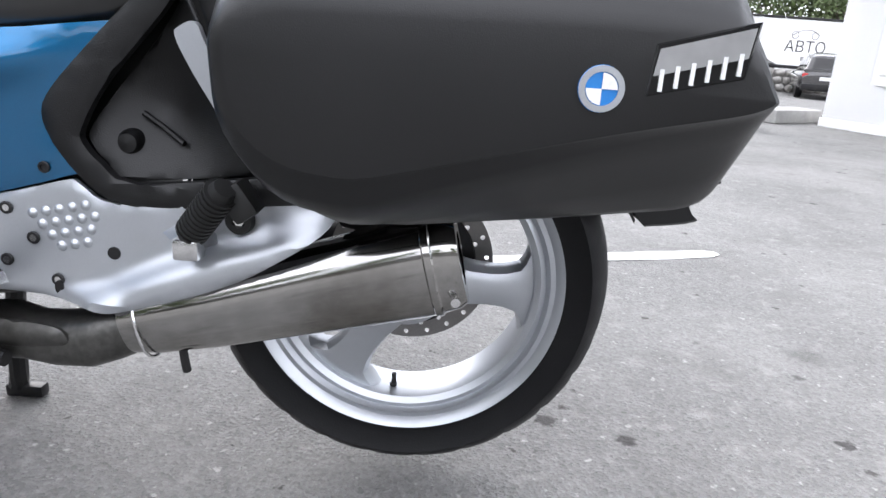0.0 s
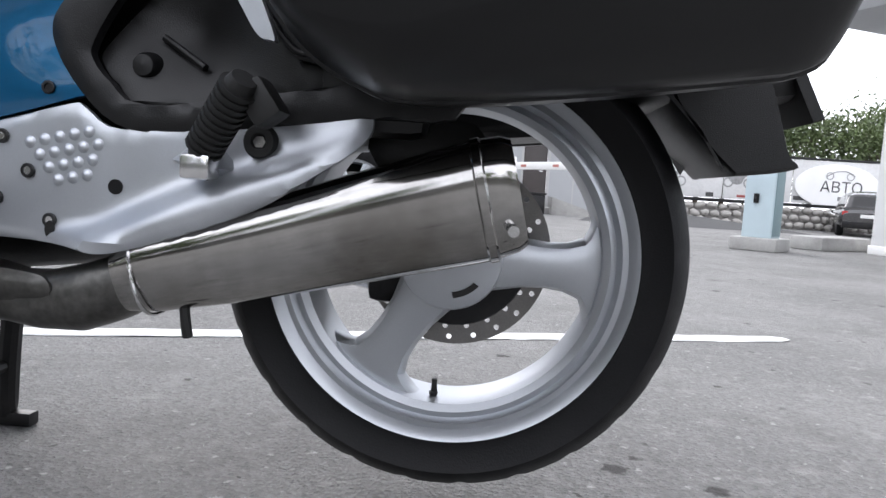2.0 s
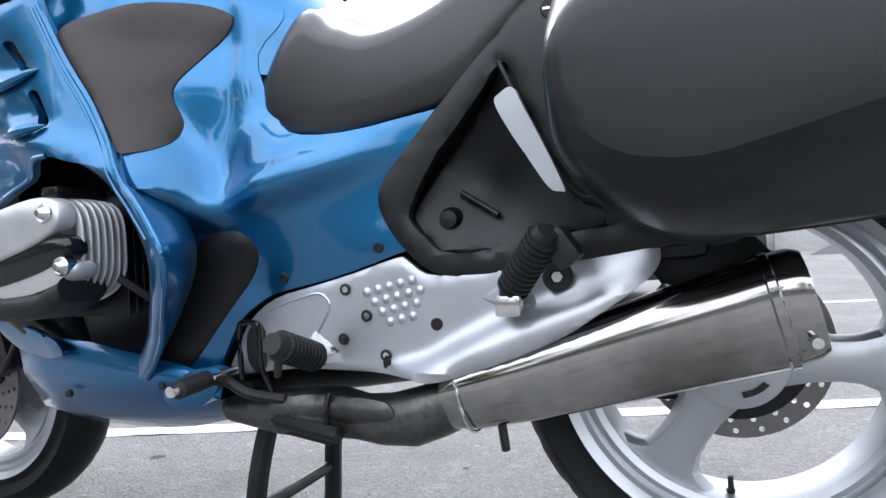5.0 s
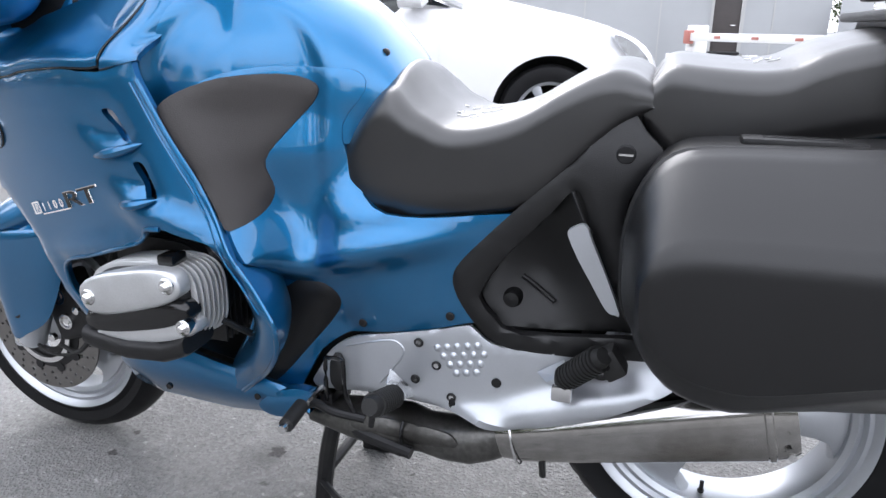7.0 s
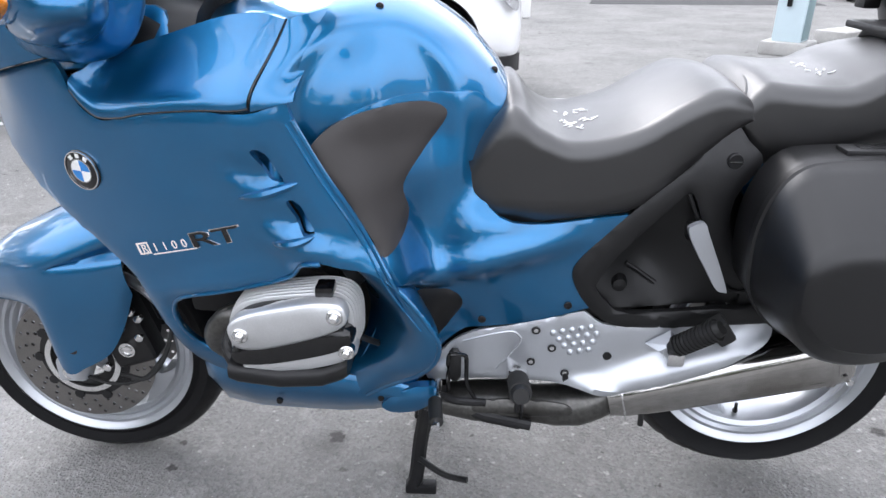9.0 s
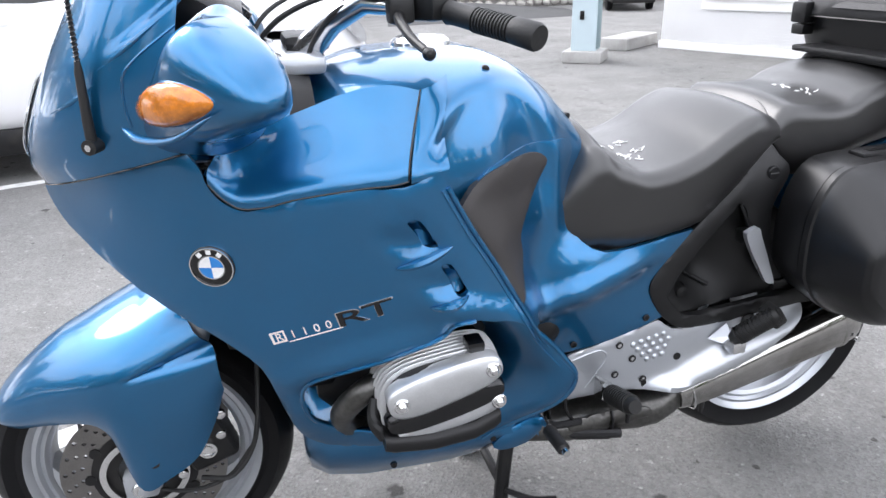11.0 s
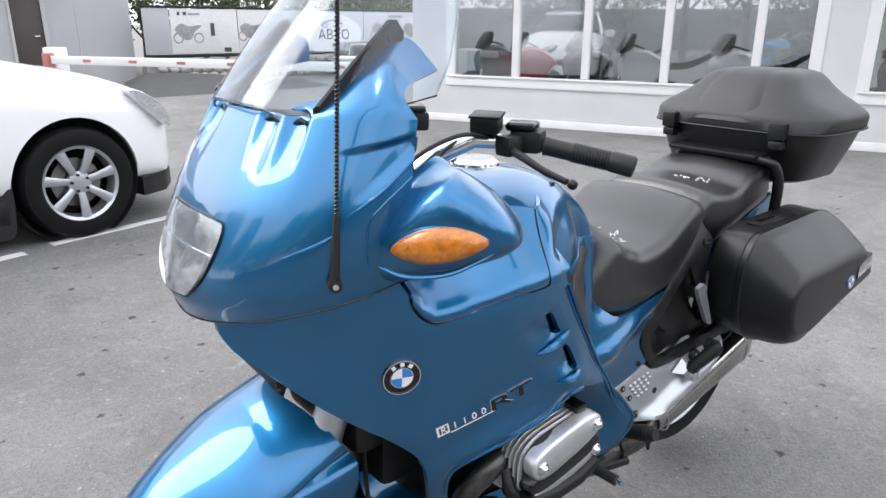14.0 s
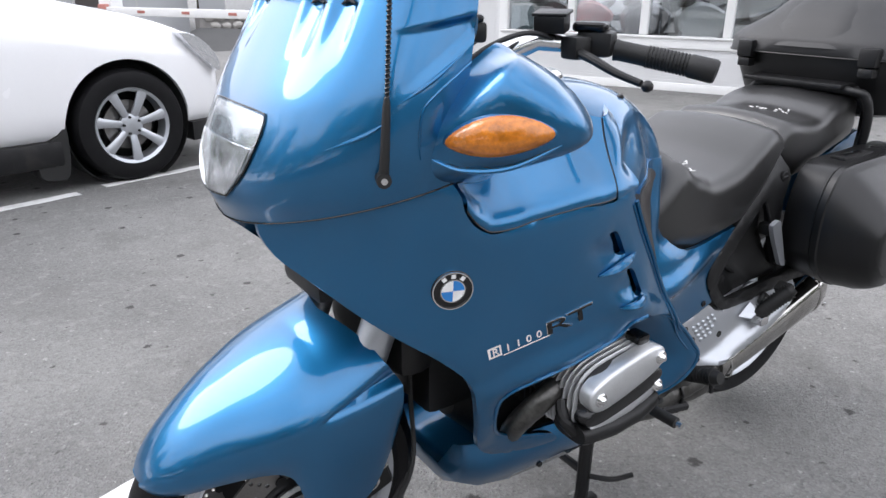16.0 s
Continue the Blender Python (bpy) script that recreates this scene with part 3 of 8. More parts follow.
def display_bike(name, at, turn, paint, label, scale=1.0):
    """A motorcycle on show behind the glass: wheels, tank and fairing, seat, bars."""
    b = thing(name, (0, 0, 0), label, "motorcycle", "motorcycles in the showroom")
    for x in (-0.68, 0.68):
        wl_ = part("wheel", lathe([(0.19, -0.04), (0.29, -0.055), (0.31, 0), (0.29, 0.055), (0.19, 0.04)], (x, 0, 0.31), "y", 24), TYRE, b)
        part("hub", lathe([(0.02, -0.03), (0.19, -0.02), (0.19, 0.02), (0.02, 0.03)], (x, 0, 0.31), "y", 10), ALLOY, wl_)
    prof = [(-0.62, 0.80), (-0.45, 0.98), (-0.2, 0.97), (0.05, 0.80), (-0.05, 0.6), (-0.2, 0.42), (-0.5, 0.48)]
    part("fairing", prism([tuple(q) for q in curve(prof, 4, True)], -0.15, 0.15, 0.05), paint, b)
    part("seat", prism([tuple(q) for q in curve([(0.0, 0.78), (0.1, 0.80), (0.4, 0.84), (0.75, 0.98), (0.72, 0.90), (0.4, 0.74), (0.1, 0.72)], 4, True)], -0.11, 0.11, 0.03), VINYL, b)
    part("engine", block((-0.3, -0.16, 0.28), (0.2, 0.16, 0.58), 0.05), DARKMETAL, b)
    part("handlebar", tube(bend([(-0.35, -0.36, 1.0), (-0.42, -0.15, 1.04), (-0.42, 0.15, 1.04), (-0.35, 0.36, 1.0)]), 0.014), GLOSSBLACK, b)
    part("screen", prism([tuple(q) for q in curve([(-0.6, 0.95), (-0.45, 1.18), (-0.38, 1.15), (-0.45, 0.97)], 4, True)], -0.13, 0.13, 0.03), GLOSSBLACK, b)
    part("fork", tube([(-0.68, -0.1, 0.31), (-0.45, -0.1, 0.95)], 0.025), BRIGHT, b)
    b.matrix_basis = SHOW @ Matrix.Translation(at) @ Matrix.Rotation(radians(turn), 4, "Z") @ Matrix.Scale(scale, 4)
    return b


WHITEBIKE = mat("white_motorcycle_paint", (0.7, 0.7, 0.7), 0.25, 0, 0.04, 5.0, coat=1.0)
GREYBIKE = mat("dark_grey_motorcycle_paint", (0.06, 0.06, 0.065), 0.3, 0.3, 0.1, 5.0, coat=1.0)
for i, (x, y, turn, paint, label) in enumerate(((1.5, 0.95, 40, REDPAINT, "red motorcycle on the showroom floor"), (2.35, 0.9, 35, GREYBIKE, "dark grey motorcycle on the showroom floor"),
                                               (3.1, 0.85, 30, WHITEBIKE, "white motorcycle on the showroom floor"), (4.3, 0.9, 38, WHITEBIKE, "white motorcycle on the showroom floor"),
                                               (0.75, 1.3, 50, GREYBIKE, "dark grey motorcycle on the showroom floor"), (6.2, 1.0, 40, GREYBIKE, "dark grey motorcycle on the showroom floor"),
                                               (7.4, 1.0, 40, REDPAINT, "red motorcycle on the showroom floor"))):
    display_bike("display_motorcycle", (x, y, 0.06), turn, paint, label)


# ---- fence with printed banners on a rubble plinth, far behind ----
FY = 16.2
fence = thing("fence", (3.0, FY, 0), "pale banner fence on a rubble stone plinth", "fence", kind="structure")
part("plinth_core", block((3.1, FY + 0.02, 0), (16.0, FY + 0.4, 0.5)), MORTAR, fence)
rnd = random.Random(5)
stone_meshes = []
for k in range(8):
    ring = []
    for j in range(9):
        a = 2 * math.pi * j / 9
        r = rnd.uniform(0.8, 1.1)
        ring.append((r * math.cos(a), r * math.sin(a)))
    b = loft([[(x, 0.06, z) for x, z in ring], [(x, -0.02, z) for x, z in ring], [(x * 0.8, -0.05, z * 0.8) for x, z in ring]])
    ob = part("stone", b, STONE, fence)
    stone_meshes.append(ob.data)
    ob.matrix_basis = Matrix.Translation((3.25 + k * 0.24, FY, 0.12)) @ Matrix.Diagonal((0.12, 1, 0.09, 1))
for row in range(3):
    x = 3.2 + 0.12 * (row % 2) + (1.92 if row == 0 else 0)
    while x < 12.0:
        w = rnd.uniform(0.10, 0.15)
        ob = new("stone", rnd.choice(stone_meshes))
        ob.parent, ob.matrix_parent_inverse = fence, world_of(fence).inverted()
        ob.matrix_basis = Matrix.Translation((x + w, FY, 0.10 + row * 0.175 + rnd.uniform(-0.015, 0.015))) @ Matrix.Rotation(rnd.uniform(-0.3, 0.3), 4, "Y") @ Matrix.Diagonal((w, 1, 0.085, 1))
        x += 2 * w + 0.01
part("base_rail", block((3.1, FY - 0.06, 0.55), (16.0, FY + 0.05, 0.63), 0.01), DARKMETAL, fence)
part("top_rail", block((3.1, FY - 0.03, 1.68), (16.0, FY + 0.05, 1.73), 0.01), DARKMETAL, fence)
for x0, x1 in ((3.12, 3.74), (3.75, 5.40), (5.41, 7.0), (7.01, 9.1), (9.11, 11.5), (11.51, 16.0)):
    bn = part("banner", block((x0, FY - 0.01, 0.64), (x1 - 0.01, FY + 0.01, 1.67), 0.003), BOARD if x0 > 3.7 else GREYWALL, fence)


def banner_mark(outline, material, parent, name="print"):
    return part(name, prism(outline, FY - 0.011, FY - 0.017), material, parent)


def drawn_bike(cx, cz, s, parent):
    """A printed picture of a motorcycle: wheels, body, tail, bars, in flat grey shapes."""
    bm = bmesh.new()
    for dx in (-0.33, 0.33):
        ring = oval(cx + dx * s, cz - 0.16 * s, 0.17 * s, 0.17 * s, 20)
        hole = oval(cx + dx * s, cz - 0.16 * s, 0.12 * s, 0.12 * s, 20)
        va = [[bm.verts.new((x, FY - 0.0135, z)) for x, z in r] for r in (ring, hole)]
        for i in range(20):
            bm.faces.new((va[0][i], va[0][(i + 1) % 20], va[1][(i + 1) % 20], va[1][i]))
    prism([tuple(q) for q in curve([(cx - 0.42 * s, cz + 0.1 * s), (cx - 0.2 * s, cz + 0.28 * s), (cx + 0.05 * s, cz + 0.2 * s), (cx + 0.45 * s, cz + 0.24 * s), (cx + 0.2 * s, cz + 0.02 * s), (cx + 0.1 * s, cz - 0.18 * s), (cx - 0.15 * s, cz - 0.2 * s)], 3, True)], FY - 0.011, FY - 0.0145, bm=bm)
    return part("print", bm, BOARDGREY, parent)


drawn_bike(4.15, 1.12, 0.75, fence)
drawn_bike(5.75, 1.15, 0.72, fence)
drawn_bike(6.45, 1.15, 0.72, fence)
drawn_bike(9.7, 1.15, 0.8, fence)
drawn_bike(10.8, 1.15, 0.8, fence)
for x, z, w, h, mtl in ((3.95, 1.56, 0.06, 0.08, BOARDDARK), (4.1, 1.56, 0.08, 0.08, BOARDDARK), (4.32, 1.55, 0.28, 0.05, BOARDGREY), (5.1, 0.72, 0.18, 0.10, BOARDDARK), (5.85, 0.72, 0.22, 0.06, BOARDRED),
                        (6.5, 0.70, 0.28, 0.07, BOARDRED), (6.45, 1.55, 0.4, 0.07, BOARDDARK), (7.25, 0.76, 0.4, 0.10, BOARDDARK), (8.75, 0.76, 0.3, 0.1, BOARDGREY), (4.75, 1.2, 0.1, 0.3, BOARDDARK), (10.2, 1.55, 0.5, 0.07, BOARDGREY)):
    banner_mark([(x - w / 2, z - h / 2), (x + w / 2, z - h / 2), (x + w / 2, z + h / 2), (x - w / 2, z + h / 2)], mtl, fence)
# the sign stands a little proud of the banners
sign = thing("oval_sign", (8.02, FY - 0.02, 1.08), "white oval sign with grey lettering on the fence", "sign")
part("sign_board", prism(oval(8.02, 1.08, 0.98, 0.52, 40), FY - 0.025, FY - 0.055, 0.008), FRAMEWHITE, sign)
letters = lettering("АВТО", 0.36)
part("lettering", moved(letters, Matrix.Translation((7.62, FY - 0.058, 0.94)) @ Matrix.Shear("XZ", 4, (0.15, 0))), BOARDDARK, sign)
for k, w in enumerate((0.09, 0.08, 0.09, 0.08)):
    part("bar", block((8.05 + k * 0.115, FY - 0.06, 0.74), (8.05 + k * 0.115 + w, FY - 0.056, 0.84)), BOARDGREY, sign)
part("emblem_line", tube(bend([(7.75, FY - 0.058, 1.30), (7.95, FY - 0.058, 1.42), (8.2, FY - 0.058, 1.44), (8.4, FY - 0.058, 1.34)]), 0.012, 6), BOARDGREY, sign)
for x in (7.83, 8.3):
    part("emblem_ring", lathe([(0.07, -0.004), (0.09, -0.004), (0.09, 0.0), (0.07, 0.0)], (x, FY - 0.057, 1.32), "y", 20), BOARDGREY, sign)

# grey building beside the fence, with a door
gb = thing("wall_grey_building", (0, 17, 0), "grey panelled building with a dark door", "building", kind="structure")
bm = block((-14, 17.0, 0), (0.60, 17.2, 3.6))
join(bm, block((1.24, 17.0, 0), (3.08, 17.2, 3.6)))
join(bm, block((0.60, 17.0, 2.02), (1.24, 17.2, 3.6)))
join(bm, block((2.9, 17.2, 0), (3.08, 26, 3.6)))
part("facade", bm, GREYWALL, gb)
for x in (-6, -4.2, -2.4, -0.6, 1.9):
    part("panel_joint", block((x, 16.985, 0.2), (x + 0.03, 17.0, 3.6)), PLASTER, gb)
d1 = thing("door_1", (0.9, 17, 0), "dark brown metal door with a bright handle", "door", kind="structure")
part("door_leaf", block((0.62, 17.02, 0.15), (1.22, 17.07, 2.0), 0.008), DOORBROWN, d1)
part("door_handle", tube([(1.12, 16.98, 1.05), (1.02, 16.98, 1.05)], 0.02), BRIGHT, d1)
part("door_frame", join(block((0.56, 16.96, 0), (0.62, 17.0, 2.06)), join(block((1.22, 16.96, 0), (1.3, 17.0, 2.06)), block((0.56, 16.96, 2.06), (1.3, 17.0, 2.14)))), PLASTER, d1)
part("door_canopy", block((0.4, 16.5, 2.25), (1.5, 17.0, 2.31), 0.01), DARKMETAL, d1)
tagged(part("step", block((0.3, 16.2, 0), (1.7, 17.0, 0.15), 0.015), CONCRETE), "low concrete doorstep", "step", kind="structure")
tagged(part("ramp", loft([[(1.3, 15.6, 0.0), (1.3, 16.9, 0.0), (1.3, 16.9, 0.42), (1.3, 15.6, 0.42)], [(2.6, 15.2, 0.0), (2.6, 16.9, 0.0), (2.6, 16.9, 0.008), (2.6, 15.2, 0.008)]]), CONCRETE), "sloping concrete ramp end", "ramp", kind="structure")
cab = thing("utility_box", (1.0, 15.5, 0), "dark grey metal utility box on the ground", "box")
part("body", block((0.55, 15.2, 0), (1.12, 15.7, 0.45), 0.02), DARKMETAL, cab)
part("lid", block((0.52, 15.17, 0.45), (1.15, 15.73, 0.50), 0.015), DARKMETAL, cab)
rad = thing("metal_rack", (0.1, 15.6, 0), "pale ribbed metal rack by the wall", "rack")
part("back_panel", block((-0.35, 15.7, 0.02), (0.5, 15.74, 0.44), 0.01), CLADDING, rad)
for k in range(10):
    part("slat", block((-0.34 + k * 0.085, 15.66, 0.03), (-0.30 + k * 0.085, 15.695, 0.43), 0.006), FRAMEWHITE, rad)
tagged(part("dark_mound", loft([[(1.6, 12.6, 0.002), (6.2, 12.9, 0.002), (6.6, 15.3, 0.002), (2.2, 15.6, 0.002)], [(2.6, 14.2, 0.28), (3.6, 14.2, 0.26), (4.0, 15.1, 0.24), (2.8, 15.2, 0.3)]]), DIRTPATCH), "low ramp of dark new asphalt", "ramp", kind="structure")

# parking barrier: a white box beam with reflectors
ba, bb = Vector((0.05, 9.9, 0.86)), Vector((3.9, 5.2, 0.86))
bb = ba + (Vector((2.0, 7.05, 0.86)) - ba).normalized() * 4.6
bar = thing("parking_barrier", (ba.x, ba.y, 0), "white barrier beam with faded red reflectors", "barrier")
turn = math.atan2(bb.y - ba.y, bb.x - ba.x)
BAR = Matrix.Translation(ba) @ Matrix.Rotation(turn, 4, "Z")
part("beam", moved(block((0, -0.02, -0.055), (4.6, 0.02, 0.055), 0.012), BAR), BARRIER, bar)
for k in range(6):
    part("reflector", moved(block((0.55 + 0.75 * k, -0.025, -0.018), (0.68 + 0.75 * k, -0.0205, 0.018), 0.002), BAR), BARRIERRED, bar)
part("pivot", moved(block((-0.12, -0.05, -0.1), (0.0, 0.05, 0.09), 0.015), BAR), BARRIERRED, bar)
part("barrier_post", moved(block((-0.2, 0.055, -0.86), (0.02, 0.28, 0.16), 0.02), BAR), BARRIER, bar)


# post with a concrete foot, a loose block and a dark car behind
post = thing("steel_post", (2.85, 6.6, 0), "pale blue square steel post on a concrete foot", "post")
PM = Matrix.Translation((2.85, 6.62, 0)) @ Matrix.Rotation(radians(-38), 4, "Z")
part("shaft", moved(block((-0.15, -0.15, 0.14), (0.15, 0.15, 0.93), 0.008), PM), POSTPAINT, post)
part("side_plate", moved(block((0.151, -0.13, 0.16), (0.157, 0.13, 0.93), 0.002), PM), POSTSIDE, post, "teal grey side plate")
part("concrete_foot", moved(block((-0.24, -0.24, 0), (0.24, 0.24, 0.14), 0.025), PM), CONCRETE, post)
part("cap", moved(block((-0.17, -0.17, 0.93), (0.17, 0.17, 0.96), 0.006), PM), BARRIER, post)
part("lock_box", moved(block((-0.05, -0.175, 0.5), (0.0, -0.151, 0.6), 0.004), PM), GLOSSBLACK, post)
cb = part("concrete_block", moved(block((-0.5, -0.2, 0), (0.5, 0.2, 0.16), 0.03), Matrix.Translation((4.05, 7.65, 0)) @ Matrix.Rotation(radians(35), 4, "Z")), CONCRETE)
tagged(cb, "low weathered concrete block on the asphalt", "concrete block")


# ---- trees ----
def make_tree(name, seed, height, spread, leaves, label, group):
    rn = random.Random(seed)
    t = thing(name, (0, 0, 0), label, "tree", group)
    tb = tube(bend([(0, 0, 0), (0.05, 0.03, height * 0.3), (-0.04, 0.05, height * 0.6), (0.03, 0, height * 0.85)]), [0.09 - 0.075 * i / 18 for i in range(19)], 7)
    tips = []
    for k in range(9):
        a = rn.uniform(0, 6.28)
        z0 = height * rn.uniform(0.25, 0.7)
        tip = Vector((math.cos(a) * spread * rn.uniform(0.5, 0.95), math.sin(a) * spread * rn.uniform(0.5, 0.95), z0 + height * rn.uniform(0.12, 0.3)))
        tube([(0, 0, z0), tip * 0.5 + Vector((0, 0, z0 * 0.55)), tip], [0.035, 0.022, 0.008], 5, bm=tb)
        tips.append(tip)
    tips += [Vector((rn.uniform(-0.2, 0.2), rn.uniform(-0.2, 0.2), height * rn.uniform(0.7, 0.95))) for k in range(4)]
    part("trunk", tb, BARK, t)
    verts, faces = [], []
    for k in range(leaves):
        c = rn.choice(tips) + Vector((rn.gauss(0, spread * 0.27), rn.gauss(0, spread * 0.27), rn.gauss(0, height * 0.10)))
        if c.z < height * 0.18:
            continue
        s = rn.uniform(0.035, 0.085)
        d = Vector((rn.uniform(-1, 1), rn.uniform(-1, 1), rn.uniform(-1, 1))).normalized()
        e = d.cross(Vector((rn.uniform(-1, 1), rn.uniform(-1, 1), rn.uniform(-1, 1)))).normalized()
        i = len(verts)
        verts += [c - d * s, c + e * s * 0.5 + d * s * 0.1, c + d * s, c - e * s * 0.5 + d * s * 0.1]
        faces.append((i, i + 1, i + 2, i + 3))
    me = bpy.data.meshes.new("crown")
    me.from_pydata([tuple(v) for v in verts], [], faces)
    me.materials.append(LEAF)
    cr = new("crown", me)
    cr.parent = t
    return t


tree_a = make_tree("tree", 1, 3.6, 1.15, 4200, "leafy green tree behind the fence", "trees behind the fence")
tree_b = make_tree("tree", 2, 3.0, 1.3, 4200, "leafy green bushy tree behind the fence", "trees behind the fence")
tree_a.matrix_basis = Matrix.Translation((3.9, 19.0, 0))
tree_b.matrix_basis = Matrix.Translation((5.4, 18.6, 0))
rn = random.Random(11)
for k in range(16):
    x = 6.4 + k * 1.15
    copy_thing(rn.choice((tree_a, tree_b)), Matrix.Translation((x, 18.6 + rn.uniform(-0.5, 1.2), rn.uniform(-0.35, 0.0))) @ Matrix.Rotation(rn.uniform(0, 6.28), 4, "Z"))
# the row across the lot that shows as a reflection in the display windows
for k in range(14):
    a = radians(150 + k * 6.5)
    t = copy_thing(rn.choice((tree_a, tree_b)), Matrix.Translation((4.5 + 21 * math.cos(a), 6 + 21 * math.sin(a), -0.05)) @ Matrix.Rotation(rn.uniform(0, 6.28), 4, "Z") @ Matrix.Scale(rn.uniform(1.5, 2.0), 4))
    tagged(t, "leafy green tree across the lot", group="trees across the lot")
# unseen walls and trees, added to keep low sky out of the paint's reflections
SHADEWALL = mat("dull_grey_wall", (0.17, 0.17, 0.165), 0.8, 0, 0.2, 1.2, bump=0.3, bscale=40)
tagged(part("unseen_wall_side", block((-26, -12.4, 0), (22, -12.0, 2.2)), SHADEWALL), "unseen grey wall added to darken reflections", "wall", kind="structure")
tagged(part("unseen_wall_end", block((-26.4, -12.0, 0), (-26.0, 9.0, 2.2)), SHADEWALL), "unseen grey wall added to darken reflections", "wall", kind="structure")
# invented trees on the side that the camera never faces, to block horizon light
for k in range(9):
    t = copy_thing(rn.choice((tree_a, tree_b)), Matrix.Translation((-22 + k * 4.6, -10.6 + rn.uniform(-0.8, 0.8), -0.05)) @ Matrix.Rotation(rn.uniform(0, 6.28), 4, "Z") @ Matrix.Scale(rn.uniform(1.1, 1.4), 4))
    tagged(t, "leafy green tree across the lot", group="trees across the lot")


# ---- white car parked behind the motorcycle; its own frame: x forward, near flank at y = 0, front axle at x = 0 ----
CAR = Matrix.Translation((-0.955, 3.74, 0)) @ Matrix.Rotation(radians(14.0), 4, "Z")


def carve(bm, cutters):
    """Takes the cutters out of a body."""
    me = bpy.data.meshes.new("body")
    bmesh.ops.recalc_face_normals(bm, faces=bm.faces[:])
    bm.to_mesh(me)
    bm.free()
    ob = bpy.data.objects.new("body", me)
    scene.collection.objects.link(ob)
    tools = []
    for c in cutters:
        cm = bpy.data.meshes.new("cut")
        bmesh.ops.recalc_face_normals(c, faces=c.faces[:])
        c.to_mesh(cm)
        c.free()
        co = bpy.data.objects.new("cut", cm)
        scene.collection.objects.link(co)
        tools.append(co)
        md = ob.modifiers.new("cut", "BOOLEAN")
        md.object, md.operation, md.solver = co, "DIFFERENCE", "EXACT"
    out = bmesh.new()
    res = bpy.data.meshes.new_from_object(ob.evaluated_get(bpy.context.evaluated_depsgraph_get()))
    out.from_mesh(res)
    for o in (ob, *tools):
        bpy.data.objects.remove(o)
    bpy.data.meshes.remove(res)
    return out


def car_body():
    # along the length: (x, underside, shoulder height, half width)
    rows = [(0.84, 0.36, 0.66, 0.40), (0.81, 0.30, 0.73, 0.60), (0.75, 0.25, 0.82, 0.75), (0.66, 0.22, 0.90, 0.86), (0.45, 0.21, 0.99, 0.91), (0.2, 0.2, 1.06, 0.93), (0, 0.2, 1.10, 0.94), (-0.4, 0.2, 1.18, 0.94), (-0.8, 0.2, 1.22, 0.94),
            (-1.5, 0.2, 1.12, 0.94), (-2.3, 0.2, 1.12, 0.94), (-3.0, 0.22, 1.12, 0.93), (-3.45, 0.3, 1.1, 0.88), (-3.7, 0.4, 1.0, 0.75)]
    xs = [r[0] for r in rows][::-1]
    pick = lambda k: [(r[0], r[k]) for r in rows][::-1]
    rings = []
    n = 56
    for i in range(n + 1):
        x = 0.84 - (0.84 + 3.7) * (i / n) ** 1.25
        lo, hi, w = along(pick(1), x), along(pick(2), x), along(pick(3), x)
        mid, h = (lo + hi) / 2, (hi - lo) / 2
        rings.append([(x, 0.94 + yy, zz) for yy, zz in oval(0, mid, w, h, 44, 4.2)])
    return loft(rings)


car = thing("car", CAR.translation, "white sport utility car parked on the asphalt", "car")
cut = [lathe([(0.0, -0.3), (0.415, -0.3), (0.415, 0.32), (0.0, 0.32)], (x, 0, 0.37), "y", 40, closed=False) for x in (0.0, -2.74)]
cut += [lathe([(0.0, -0.3), (0.415, -0.3), (0.415, 0.32), (0.0, 0.32)], (x, 1.88, 0.37), "y", 40, closed=False) for x in (0.0, -2.74)]
for c in cut:
    bmesh.ops.holes_fill(c, edges=[e for e in c.edges if len(e.link_faces) == 1])
cut.append(block((-0.79, -0.05, 0.3), (-0.782, 0.012, 1.12)))
body = part("body", moved(carve(car_body(), cut), CAR), WHITEPAINT, car, sharp=0.5)
green = []
for x, z, w in ((-0.78, 1.10, 0.80), (-1.0, 1.22, 0.80), (-1.35, 1.42, 0.76), (-1.75, 1.60, 0.70), (-2.2, 1.66, 0.68), (-2.9, 1.63, 0.67), (-3.35, 1.5, 0.66), (-3.6, 1.1, 0.7)):
    green.append([(x, 0.94 + yy, 1.0 + (z - 1.0) * max(0, min(1, zz))) for yy, zz in ((-w - 0.1, 0), (-w, 0.5), (-w + 0.04, 0.85), (-w + 0.13, 1), (w - 0.13, 1), (w - 0.04, 0.85), (w, 0.5), (w + 0.1, 0))])
part("cabin", moved(loft(green), CAR), CARGLASS, car, "dark tinted glass cabin")
roofr = []
for x, z, w in ((-1.7, 1.59, 0.60), (-2.2, 1.675, 0.62), (-2.9, 1.65, 0.60), (-3.3, 1.56, 0.57)):
    roofr.append([(x, 0.94 - w, z), (x, 0.94, z + 0.03), (x, 0.94 + w, z), (x, 0.94, z - 0.02)])
part("roof", moved(loft(roofr), CAR), WHITEPAINT, car)
part("pillar", moved(tube([(-0.62, 0.08, 1.12), (-1.0, 0.13, 1.27), (-1.72, 0.3, 1.62)], 0.04, 8), CAR), WHITEPAINT, car)
part("quarter_trim", moved(prism([(-0.72, 1.10), (-1.0, 1.12), (-1.02, 1.22)], 0.06, 0.09, 0.004), CAR), GLOSSBLACK, car)
